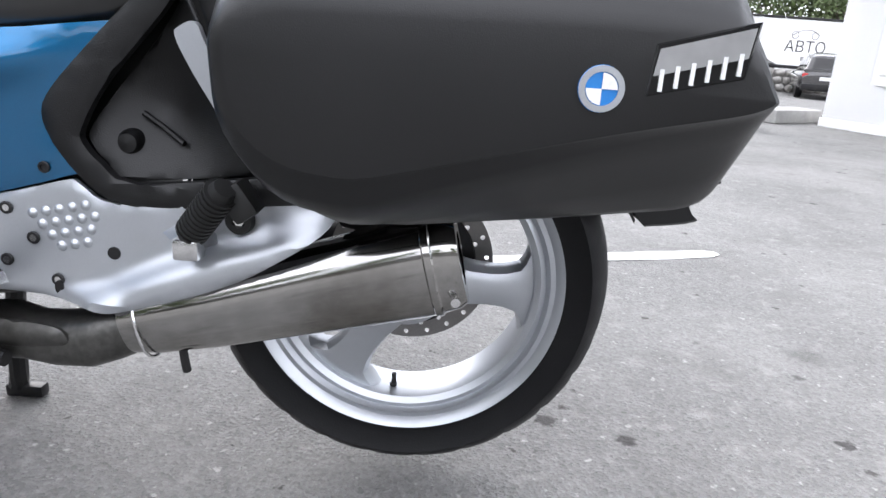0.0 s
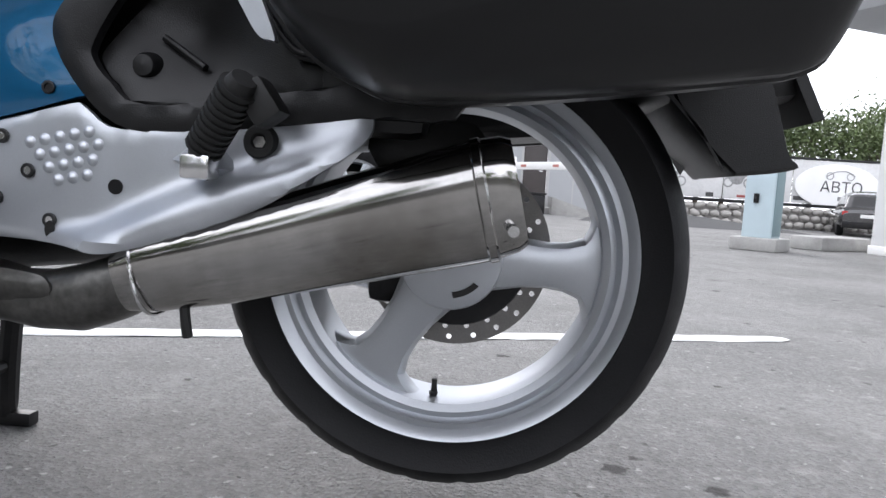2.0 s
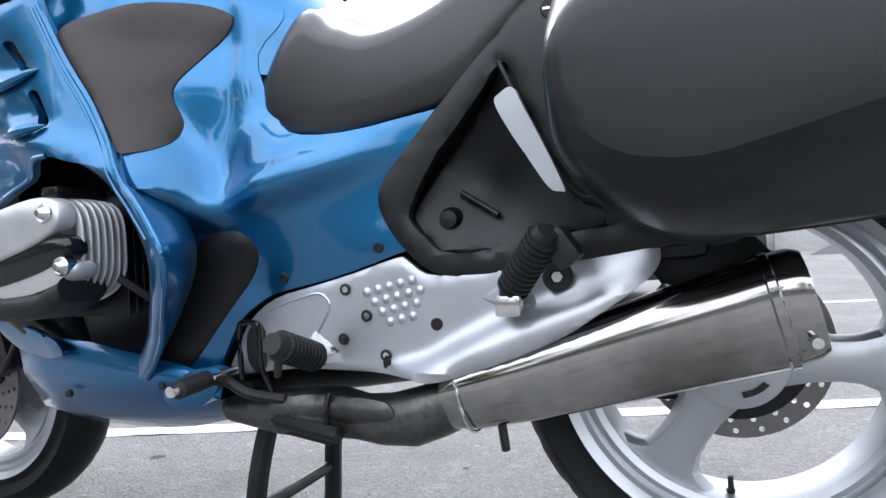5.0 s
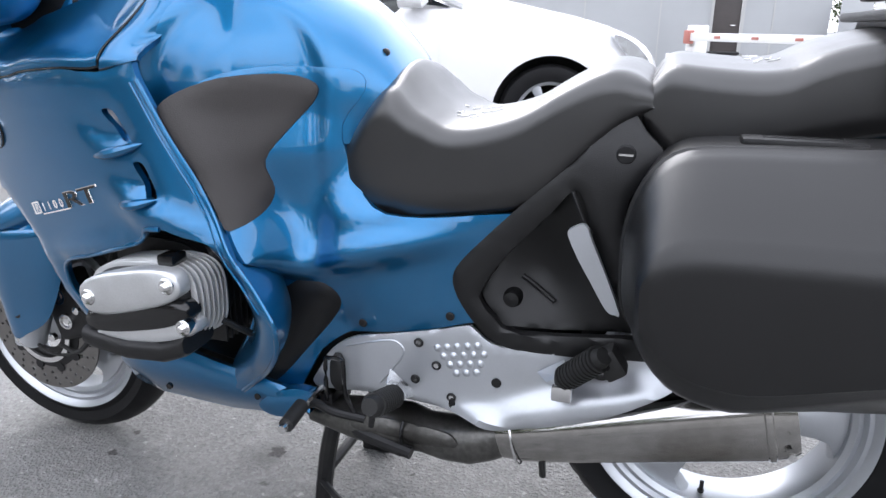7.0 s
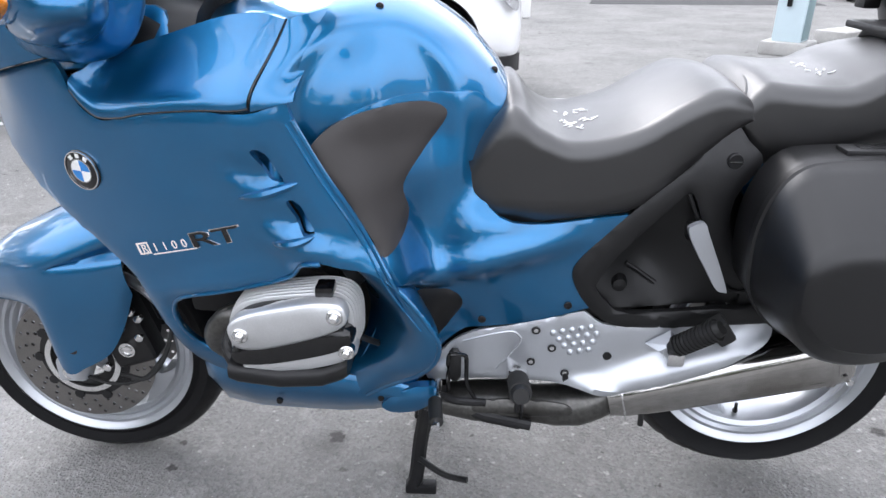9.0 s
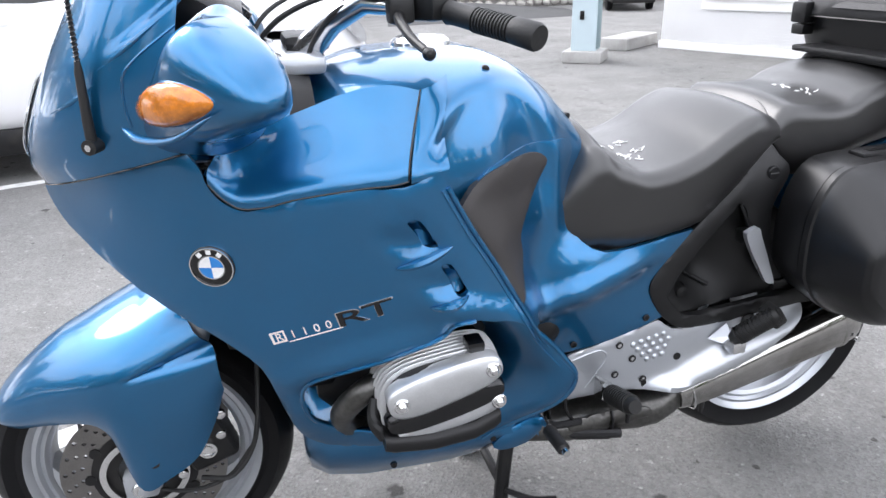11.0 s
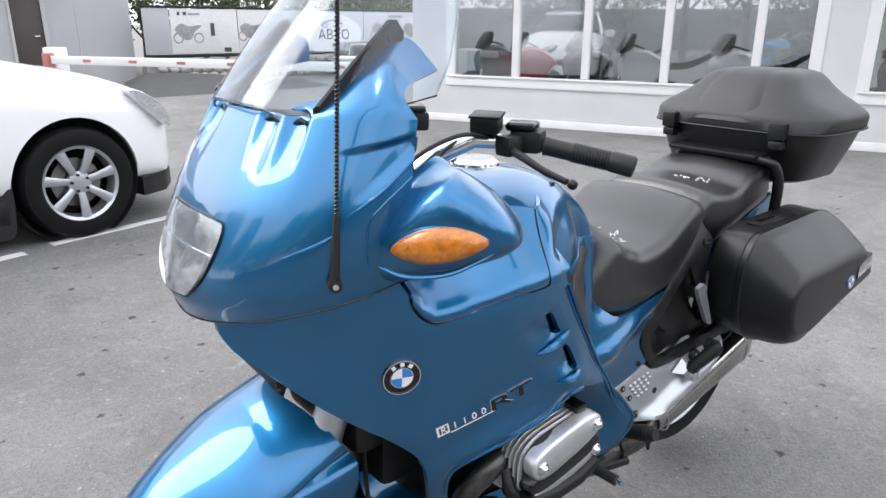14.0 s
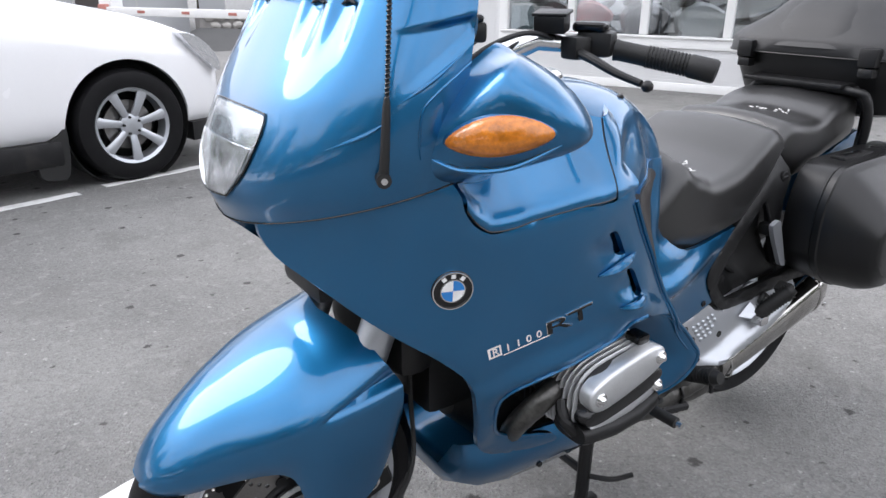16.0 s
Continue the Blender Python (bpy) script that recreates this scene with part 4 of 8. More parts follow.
mir = part("door_mirror", moved(loft([[(x, 0.0 + yy * k - 0.06, 1.17 + zz * k) for yy, zz in oval(0, 0, 0.13, 0.09, 20, 3)] for x, k in ((-0.86, 0.5), (-0.90, 0.9), (-1.0, 1.0), (-1.06, 0.92))]), CAR), WHITEPAINT, car)
part("sill", moved(block((-2.3, 0.02, 0.17), (-0.44, 0.1, 0.33), 0.03), CAR), DARKMETAL, car, "black lower sill")
part("chin_spoiler", moved(loft([[(x, 0.94 - w, z) for w, z in ((W_, 0.2), (W_, 0.33), (-W_, 0.33), (-W_, 0.2))] for x, W_ in ((0.42, 0.93), (0.62, 0.87), (0.78, 0.68), (0.85, 0.4))]), CAR), DARKMETAL, car, "black lower bumper edge")
hl = part("headlight", moved(prism([tuple(q) for q in curve([(0.40, 0.93), (0.50, 0.91), (0.62, 0.82), (0.68, 0.72), (0.66, 0.66), (0.58, 0.72), (0.47, 0.83)], 4, True)], 0.002, 0.3, 0.01), CAR @ Matrix.Rotation(radians(0), 4, "Z")), CLEARLENS, car, "clear headlight with an amber corner")
part("mud_flap", moved(prism([tuple(q) for q in curve([(-0.40, 0.42), (-0.42, 0.12), (-0.50, 0.08), (-0.60, 0.12), (-0.58, 0.28), (-0.46, 0.36)], 3, True)], 0.03, 0.2, 0.01), CAR), RUBBER, car)
part("handle", moved(block((-1.75, -0.02, 0.92), (-1.55, 0.0, 0.95), 0.008), CAR), WHITEPAINT, car)
ARCH = mat("arch_liner", (0.02, 0.02, 0.02), 0.8, 0, 0.2, 10.0)


def car_wheel(x, y, side):
    tyre = lathe([(0.245, 0.02), (0.25, 0.0), (0.30, -0.008), (0.345, 0.0), (0.362, 0.03), (0.365, 0.11), (0.362, 0.19), (0.345, 0.22), (0.25, 0.22)], (0, 0, 0), "y", 48)
    t = part("wheel", moved(tyre, CAR @ Matrix.Translation((x, y, 0.362)) @ Matrix.Rotation(0 if side > 0 else math.pi, 4, "Z")), TYRE, car, "black tyre on a silver five-bolt alloy")
    rim = lathe([(0.225, 0.012), (0.245, 0.0), (0.248, 0.015), (0.238, 0.03), (0.225, 0.10), (0.215, 0.10)], (0, 0, 0), "y", 48)
    for k in range(7):
        a = 2 * math.pi * k / 7 + 0.25
        ca, sa = math.cos(a), math.sin(a)
        ring = []
        for r, w, yy in ((0.045, 0.022, 0.03), (0.12, 0.024, 0.012), (0.19, 0.030, 0.008), (0.236, 0.036, 0.008)):
            ring.append([(r * ca - dw * sa, yy + dy, r * sa + dw * ca) for dw, dy in ((-w, 0.006), (-w * 0.5, 0), (w * 0.5, 0), (w, 0.006), (w * 0.7, 0.04), (-w * 0.7, 0.04))])
        loft(ring, bm=rim)
    lathe([(0.0, 0.022), (0.05, 0.022), (0.075, 0.03), (0.075, 0.06), (0.0, 0.06)], (0, 0, 0), "y", 24, bm=rim, closed=False)
    M4 = CAR @ Matrix.Translation((x, y, 0.362)) @ Matrix.Rotation(0 if side > 0 else math.pi, 4, "Z")
    part("rim", moved(rim, M4), ALLOY, t)
    part("brake", moved(lathe([(0.0, 0.08), (0.16, 0.08), (0.16, 0.1), (0.0, 0.1)], (0, 0, 0), "y", 30, closed=False), M4), DISC, t)
    for k in range(5):
        a = 2 * math.pi * k / 5 + 0.5
        part("wheel_nut", moved(lathe([(0.0, 0.012), (0.009, 0.012), (0.009, 0.024), (0.0, 0.024)], (0.055 * math.cos(a), 0, 0.055 * math.sin(a)), "y", 8, closed=False), M4), DARKMETAL, t)
    part("arch_liner", moved(lathe([(0.41, 0.05), (0.412, 0.05), (0.412, 0.30), (0.0, 0.30), (0.0, 0.29), (0.41, 0.29)], (x, 0, 0.37), "y", 40, closed=False), CAR) if side > 0 else block((0, 0, -1), (0.01, 0.01, -0.99)), ARCH, car) if side > 0 else None


car_wheel(0.0, 0.0, 1)
car_wheel(-2.74, 0.0, 1)

# dark car in the distance by the showroom corner
dk = thing("dark_car", (7.42, 13.4, 0), "black estate car parked by the building", "car")
DK = Matrix.Translation((7.42, 13.4, 0)) @ Matrix.Rotation(radians(-20), 4, "Z") @ Matrix.Scale(0.64, 4)
def dsec(y, lo, hi, w):
    return [(xx, y, zz) for xx, zz in oval(0, (lo + hi) / 2, w, (hi - lo) / 2, 28, 4)]
part("body", moved(loft([dsec(-0.1, 0.35, 0.75, 0.74), dsec(0.0, 0.28, 0.86, 0.82), dsec(0.3, 0.25, 0.9, 0.85), dsec(4.2, 0.25, 0.85, 0.85)]), DK), DARKCAR, dk)
part("cabin", moved(loft([dsec(0.05, 0.8, 0.95, 0.72), dsec(0.3, 0.8, 1.35, 0.62), dsec(0.6, 0.8, 1.45, 0.60), dsec(2.6, 0.8, 1.42, 0.6), dsec(3.3, 0.8, 0.95, 0.68)]), DK), DARKCAR, dk)
part("rear_window", moved(loft([[(-0.52, 0.04, 0.93), (0.52, 0.04, 0.93), (0.52, 0.06, 0.93), (-0.52, 0.06, 0.93)], [(-0.44, 0.24, 1.28), (0.44, 0.24, 1.28), (0.44, 0.26, 1.28), (-0.44, 0.26, 1.28)]]), DK), GLOSSBLACK, dk)
for s in (-1, 1):
    part("tail_light", moved(block((s * 0.68 - 0.08, -0.07, 0.6), (s * 0.68 + 0.08, 0.05, 0.8), 0.02), DK), TAILRED, dk)
    part("wheel", moved(lathe([(0.0, -0.1), (0.3, -0.1), (0.32, -0.05), (0.32, 0.05), (0.3, 0.1), (0.0, 0.1)], (s * 0.72, 0.75, 0.32), "x", 24, closed=False), DK), TYRE, dk)
part("plate", moved(block((-0.26, -0.12, 0.6), (0.26, -0.1, 0.71), 0.004), DK), WHITE, dk)
part("rear_bumper", moved(block((-0.75, -0.13, 0.28), (0.75, 0.0, 0.48), 0.03), DK), DARKMETAL, dk)


# ---- the motorcycle: rear axle near x = 0, front towards -x, middle plane y = C ----
C = -0.015
RW, FW = Vector((-0.006, C, 0.350)), Vector((-1.466, C, 0.302))
bike = thing("motorcycle", (-0.74, C, 0), "metallic blue touring motorcycle on its centre stand", "motorcycle")


def both(name, make, material, label=""):
    """The same part on both sides of the motorcycle."""
    a = part(name, make(), material, bike, label)
    b = part(name, flip(make(), C), material, bike, label)
    return a, b


# wheels
def wheel(name, at, rim_r, tyre_r, tyre_w, rim_w, angles, spoke_w, label):
    t = part(name, rim_mesh(rim_r, rim_w, at), ALLOY, bike, label)
    for a in angles:
        part("spoke", spoke_mesh(rim_r, a, spoke_w, at), ALLOY, t)
    s, w = tyre_r, tyre_w / 2
    b = rim_r
    prof = [(b - 0.012, -rim_w * 0.8), (b, -rim_w - 0.004), (b + 0.012, -w * 0.86), ((b + s) / 2, -w), (s - 0.028, -w * 0.93), (s - 0.010, -w * 0.62), (s - 0.002, -w * 0.28), (s, 0)]
    prof += [(r, -y) for r, y in reversed(prof[:-1])]
    turns = 150
    tb = lathe(prof, at, "y", turns)
    tb.verts.ensure_lookup_table()
    m = len(prof)
    for k in range(turns):
        for i in (4, 5, m - 6, m - 5):
            if (k + (i if i < m // 2 else m - 1 - i)) % 6 == 0:
                v = tb.verts[k * m + i]
                v.co -= (v.co - Vector((at.x, v.co.y, at.z))).normalized() * 0.0022
    part("tyre", tb, TYRE, t, "black road tyre")
    return t


def rim_mesh(r, w, at):
    prof = [(r - 0.046, -0.030), (r - 0.045, -w + 0.018), (r - 0.036, -w + 0.012), (r - 0.028, -w + 0.016), (r - 0.022, -w + 0.008), (r - 0.014, -w + 0.010), (r - 0.004, -w - 0.001), (r, -w - 0.003), (r + 0.003, -w + 0.004)]
    prof += [(q, -y) for q, y in reversed(prof)]
    return lathe(prof, at, "y", 96)


def spoke_mesh(r, a, sw, at):
    c, s = math.cos(radians(a)), math.sin(radians(a))
    rings = []
    for q, k, y0, y1 in ((0.02, 1.3, -0.046, 0.03), (0.06, 1.12, -0.046, 0.028), (0.095, 0.90, -0.043, 0.024), (0.125, 0.84, -0.040, 0.022), (0.15, 0.90, -0.038, 0.022), (r - 0.068, 1.12, -0.036, 0.024), (r - 0.056, 1.5, -0.034, 0.026), (r - 0.049, 1.95, -0.033, 0.026), (r - 0.043, 2.5, -0.032, 0.026)):
        h = sw * k / 2
        pts = []
        for d, y in ((-h, (y0 + y1) / 2), (-h * 0.95, y0 * 0.5), (-h * 0.80, y0 * 0.92), (-h * 0.55, y0), (0, y0 - 0.003), (h * 0.55, y0), (h * 0.80, y0 * 0.92), (h * 0.95, y0 * 0.5), (h, (y0 + y1) / 2), (h * 0.8, y1), (-h * 0.8, y1)):
            sag = (d / r) ** 2 * 0.5 * r if q > r - 0.06 else 0
            pts.append((at.x + (q - sag) * c - d * s, at.y + y, at.z + (q - sag) * s + d * c))
        rings.append(pts)
    return loft(rings)


def drilled_disc(at, r0, r1, y, rows, thick=0.005):
    """A brake disc ring with holes right through, in slanted rows."""
    from mathutils.geometry import delaunay_2d_cdt
    loops = [oval(0, 0, r1, r1, 72), oval(0, 0, r0, r0, 48)]
    for k in range(rows):
        for j, fr in enumerate((0.28, 0.55, 0.82)):
            a = 2 * math.pi * (k + 0.22 * j) / rows
            q = r0 + (r1 - r0) * fr
            loops.append(oval(q * math.cos(a), q * math.sin(a), 0.0042, 0.0042, 7))
    pts, edges = [], []
    for lp in loops:
        i = len(pts)
        pts += [Vector(q) for q in lp]
        edges += [(i + k, i + (k + 1) % len(lp)) for k in range(len(lp))]
    vs, _, fs, _, _, _ = delaunay_2d_cdt(pts, edges, [], 0, 1e-6)
    bm = bmesh.new()
    f1 = [bm.verts.new((at.x + v.x, y, at.z + v.y)) for v in vs]
    f2 = [bm.verts.new((at.x + v.x, y + thick, at.z + v.y)) for v in vs]
    cents = [(np.mean([p[0] for p in lp]), np.mean([p[1] for p in lp])) for lp in loops[2:]]
    ca = np.array(cents)
    for fc in fs:
        m = sum((vs[i] for i in fc), Vector((0, 0))) / len(fc)
        if r0 < m.length < r1 and np.hypot(ca[:, 0] - m.x, ca[:, 1] - m.y).min() > 0.0036:
            bm.faces.new([f1[i] for i in fc])
            bm.faces.new([f2[i] for i in reversed(fc)])
    pair = dict(zip(f1, f2))
    fs1 = set(f1)
    for e in [e for e in bm.edges if len(e.link_faces) == 1 and e.verts[0] in fs1]:
        a, b = e.verts
        bm.faces.new((a, b, pair[b], pair[a]))
    bmesh.ops.delete(bm, geom=[v for v in bm.verts if not v.link_faces], context="VERTS")
    return bm


rear = wheel("rear_wheel", RW, 0.240, 0.311, 0.155, 0.062, (-2, 118, 238), 0.074, "silver three-spoke rear wheel")
part("hub_cover", lathe([(0.0, -0.056), (0.055, -0.056), (0.066, -0.053), (0.068, -0.046), (0.066, 0.0), (0.0, 0.0)], RW, "y", 48, closed=False), ALLOY, rear)
for a, rr in ((-62, 0.047), (168, 0.047)):
    seg = [(RW.x + q * math.cos(radians(a + d)), RW.z + q * math.sin(radians(a + d))) for q, ds in ((0.043, range(-22, 23, 6)), (0.051, range(22, -23, -6))) for d in ds]
    part("hub_slot", prism(seg, C - 0.0565, C - 0.0585), GLOSSBLACK, rear, "black hub slot")
part("valve", tube([(RW.x - 0.014, C - 0.014, RW.z - 0.210), (RW.x - 0.014, C - 0.014, RW.z - 0.188), (RW.x - 0.0135, C - 0.014, RW.z - 0.187), (RW.x - 0.0135, C - 0.014, RW.z - 0.170)], [0.0075, 0.0065, 0.0045, 0.004], 10), RUBBER, rear)
part("brake_disc", drilled_disc(RW, 0.078, 0.136, C + 0.058, 22), DISC, rear)
part("disc_carrier", lathe([(0.045, 0.044), (0.106, 0.050), (0.108, 0.056), (0.045, 0.056)], RW, "y", 40), DARKMETAL, rear, "dark brake disc carrier")
front = wheel("front_wheel", FW, 0.224, 0.2905, 0.112, 0.050, (80, 200, 320), 0.085, "silver three-spoke front wheel")
part("hub_cover", lathe([(0.0, -0.06), (0.03, -0.06), (0.04, -0.05), (0.045, 0.0), (0.0, 0.0)], FW, "y", 32, closed=False), ALLOY, front)
for s in (-1, 1):
    part("brake_disc", drilled_disc(FW, 0.098, 0.1525, C + s * 0.083 - 0.0025, 24), DISC, front)
    car_ = lathe([(0.05, -0.004), (0.098, -0.004), (0.098, 0.004), (0.05, 0.004)], FW + Vector((0, s * 0.083, 0)), "y", 36)
    for k in range(10):
        a = 2 * math.pi * k / 10
        lathe([(0.0, -0.006), (0.011, -0.006), (0.011, 0.006), (0.0, 0.006)], FW + Vector((0.1 * math.cos(a), s * 0.083, 0.1 * math.sin(a))), "y", 10, bm=car_, closed=False)
    part("disc_carrier", car_, DARKMETAL, front)
part("tone_ring", lathe([(0.07, -0.097), (0.082, -0.097), (0.082, -0.091), (0.07, -0.091)], FW, "y", 60), BRIGHT, front)

# swing arm and drive behind the rear wheel, hugger and inner mudguard
part("swing_arm", tube(bend([(-0.62, C + 0.10, 0.40), (-0.35, C + 0.13, 0.37), (-0.1, C + 0.12, 0.345), (0.03, C + 0.11, 0.34)]), [0.05] * 13 + [0.06] * 6, 12), DARKMETAL, bike)
part("final_drive", lathe([(0.0, 0.05), (0.07, 0.05), (0.085, 0.07), (0.08, 0.12), (0.05, 0.15), (0.0, 0.15)], RW, "y", 30, closed=False), DARKMETAL, bike)
part("rear_caliper", block((-0.13, C + 0.035, 0.27), (-0.06, C + 0.10, 0.37), 0.015), DARKMETAL, bike)
part("torque_strut", tube([(-0.12, C + 0.11, 0.285), (-0.40, C + 0.09, 0.335)], 0.011, 8), BRIGHT, bike)
part("shock_absorber", tube([(-0.33, C + 0.05, 0.42), (-0.30, C + 0.03, 0.70)], 0.035, 12), DARKMETAL, bike)
arc = []
for k in range(15):
    a = radians(155 - k * 9.2)
    arc.append([(RW.x + 0.352 * math.cos(a), C + yy, RW.z + (0.352 - 0.04 * (abs(yy) / 0.09) ** 2.5) * math.sin(a)) for yy in (-0.095, -0.07, -0.03, 0.03, 0.07, 0.095)])
inner = [[(x, y, z - 0.006) for x, y, z in r] for r in arc]
mg = loft([a + b[::-1] for a, b in zip(arc, inner)])
part("inner_mudguard", mg, BLACK, bike)
part("rear_mudguard", prism([tuple(q) for q in curve([(0.235, 0.60), (0.262, 0.540), (0.318, 0.482), (0.335, 0.476), (0.395, 0.487), (0.385, 0.505), (0.352, 0.60), (0.30, 0.67), (0.24, 0.67)], 4, True)], C - 0.095, C + 0.095, 0.006), BLACK, bike, "black plastic rear mudguard")
part("tail_shell", block((0.10, C - 0.10, 0.56), (0.40, C + 0.10, 0.80), 0.04), BLACK, bike)
part("number_plate_holder", prism([(0.36, 0.63), (0.375, 0.63), (0.418, 0.545), (0.405, 0.54)], C - 0.10, C + 0.10, 0.002), BLACK, bike)

# exhaust
rings = []
for x, z, ry, rz, y in ((-0.36, 0.315, 0.034, 0.036, -0.205), (-0.325, 0.325, 0.042, 0.043, -0.205), (-0.25, 0.345, 0.046, 0.049, -0.203), (-0.10, 0.389, 0.052, 0.058, -0.202), (0.02, 0.424, 0.055, 0.0635, -0.202), (0.030, 0.427, 0.055, 0.0635, -0.202),
                        (0.032, 0.428, 0.0575, 0.066, -0.202), (0.040, 0.430, 0.0575, 0.066, -0.202), (0.042, 0.431, 0.055, 0.063, -0.202), (0.062, 0.437, 0.054, 0.061, -0.202), (0.072, 0.440, 0.050, 0.056, -0.202), (0.072, 0.440, 0.03, 0.034, -0.202), (0.05, 0.434, 0.03, 0.034, -0.202)):
    rings.append([(x - (zz - z) * 0.25, yy + (yy - y) * 0.16 * (zz - z) / rz, zz) for yy, zz in oval(y, z, ry, rz, 64, 2.5)])
muf = part("muffler", loft(rings), STEEL, bike, "polished stainless muffler, tarnished below")
part("weld_seam", tube([(q[0], q[1] - 0.0005 * 0, q[2]) for q in [(-0.334 - (zz - 0.322) * 0.25, yy, zz) for yy, zz in oval(-0.205, 0.322, 0.0425, 0.0435, 30, 2.6)]] , 0.0022, 6), BRIGHT, muf)
part("bracket_bolt", lathe([(0.0, -0.004), (0.006, -0.004), (0.006, 0.004), (0.0, 0.004)], (0.068, -0.255, 0.40), "y", 10, closed=False), BRIGHT, muf)
part("collector", loft([[(x, yy, zz) for yy, zz in oval(-0.19, z, ry, rz, 26, 2.4)] for x, z, ry, rz in ((-0.72, 0.292, 0.030, 0.022), (-0.62, 0.288, 0.05, 0.032), (-0.54, 0.290, 0.052, 0.034), (-0.50, 0.285, 0.045, 0.030), (-0.46, 0.283, 0.048, 0.034), (-0.41, 0.290, 0.05, 0.040), (-0.37, 0.305, 0.044, 0.040), (-0.345, 0.315, 0.036, 0.037))]), OLDPIPE, bike, "heat-stained exhaust collector")
part("heat_shield", panel([(-0.622, 0.316), (-0.575, 0.322), (-0.53, 0.323), (-0.47, 0.320), (-0.438, 0.314), (-0.432, 0.296), (-0.47, 0.286), (-0.53, 0.283), (-0.58, 0.285), (-0.620, 0.294)], lambda x, z: -0.243 + 2.2 * (z - 0.303) ** 2 * 8, 0.004, 0.012, 3), OLDPIPE, bike, "dull grey heat shield on the collector")
part("shield_clamp", tube(bend([(-0.528, -0.236, 0.326), (-0.529, -0.247, 0.305), (-0.530, -0.238, 0.270)], 5), 0.0032, 8), DARKMETAL, bike)
part("header_pipe", tube(bend([(-0.70, -0.17, 0.292), (-0.85, -0.15, 0.30), (-1.02, -0.19, 0.36), (-1.09, -0.27, 0.46), (-1.06, -0.31, 0.53), (-1.0, -0.30, 0.55)]), 0.022, 12), OLDPIPE, bike)
part("pipe_strap", tube([(-0.29, -0.215, 0.296), (-0.288, -0.213, 0.27), (-0.287, -0.21, 0.255)], 0.006, 8), RUBBER, bike)

# silver foot plate
PLATE = Skin([(-0.71, 0.35, -0.205), (-0.62, 0.45, -0.208), (-0.5, 0.48, -0.210), (-0.5, 0.36, -0.212), (-0.38, 0.41, -0.216), (-0.3, 0.49, -0.216), (-0.2, 0.47, -0.222), (-0.1, 0.53, -0.226), (-0.1, 0.46, -0.236), (-0.35, 0.35, -0.222)],
             [(-0.24, 0.405, 0.20, 0.030, 22, 0.030), (-0.40, 0.352, 0.05, 0.018, 0, 0.010)])
plate_line = [(-0.712, 0.345), (-0.70, 0.385), (-0.675, 0.425), (-0.629, 0.456), (-0.56, 0.473), (-0.50, 0.488), (-0.43, 0.507), (-0.415, 0.505), (-0.385, 0.484), (-0.34, 0.484), (-0.28, 0.494), (-0.19, 0.520), (-0.105, 0.535), (-0.092, 0.52), (-0.084, 0.495), (-0.10, 0.47), (-0.15, 0.435), (-0.203, 0.403), (-0.28, 0.372), (-0.345, 0.351), (-0.38, 0.345), (-0.42, 0.350), (-0.50, 0.353), (-0.60, 0.354)]
plate = part("foot_plate", panel(plate_line, PLATE, 0.008, 0.010, 3), ALLOY, bike, "silver alloy foot plate with raised dots")
for r in range(4):
    for c in range((5, 5, 4, 3)[r]):
        x = -0.475 + 0.01735 * c + 0.0115 * r
        z = 0.462 - 0.0135 * r + 0.0037 * c
        dome = lathe([(0.0, -0.0042), (0.0030, -0.0038), (0.0054, -0.0022), (0.0070, 0.0), (0.0070, 0.002)], (x, PLATE(x, z), z), "y", 14, closed=False)
        part("dot", dome, ALLOY, plate)
for x, z in ((-0.508, 0.467), (-0.476, 0.430), (-0.514, 0.398), (-0.448, 0.376)):
    bolt((x, PLATE(x, z) - 0.001, z), 0.0084, name="plate_bolt", parent=plate, material=DARKMETAL)
    part("bolt_centre", lathe([(0.0, -0.0016), (0.0048, -0.0016), (0.0054, -0.0010), (0.0054, 0.0), (0.0, 0.0)], (x, PLATE(x, z) - 0.0015, z), "y", 8, closed=False), BRIGHT, plate)
part("plate_hole", lathe([(0.0, -0.0012), (0.0085, -0.0012), (0.0085, 0.001), (0.0, 0.001)], (-0.371, PLATE(-0.371, 0.418) - 0.0005, 0.418), "y", 18, closed=False), GLOSSBLACK, plate, "round hole through the plate")
part("plate_slot", prism(oval(-0.446, 0.366, 0.006, 0.010, 14), PLATE(-0.446, 0.366) - 0.0005, PLATE(-0.446, 0.366) - 0.0022), GLOSSBLACK, plate)
# stamped field outline at the front of the plate
field = [(-0.645, 0.437), (-0.60, 0.452), (-0.557, 0.462), (-0.540, 0.455), (-0.536, 0.44), (-0.555, 0.41), (-0.58, 0.378)]
part("stamped_edge", tube([(x, PLATE(x, z) + 0.0006, z) for x, z in curve(field, 5)], 0.0022, 6), ALLOY, plate)

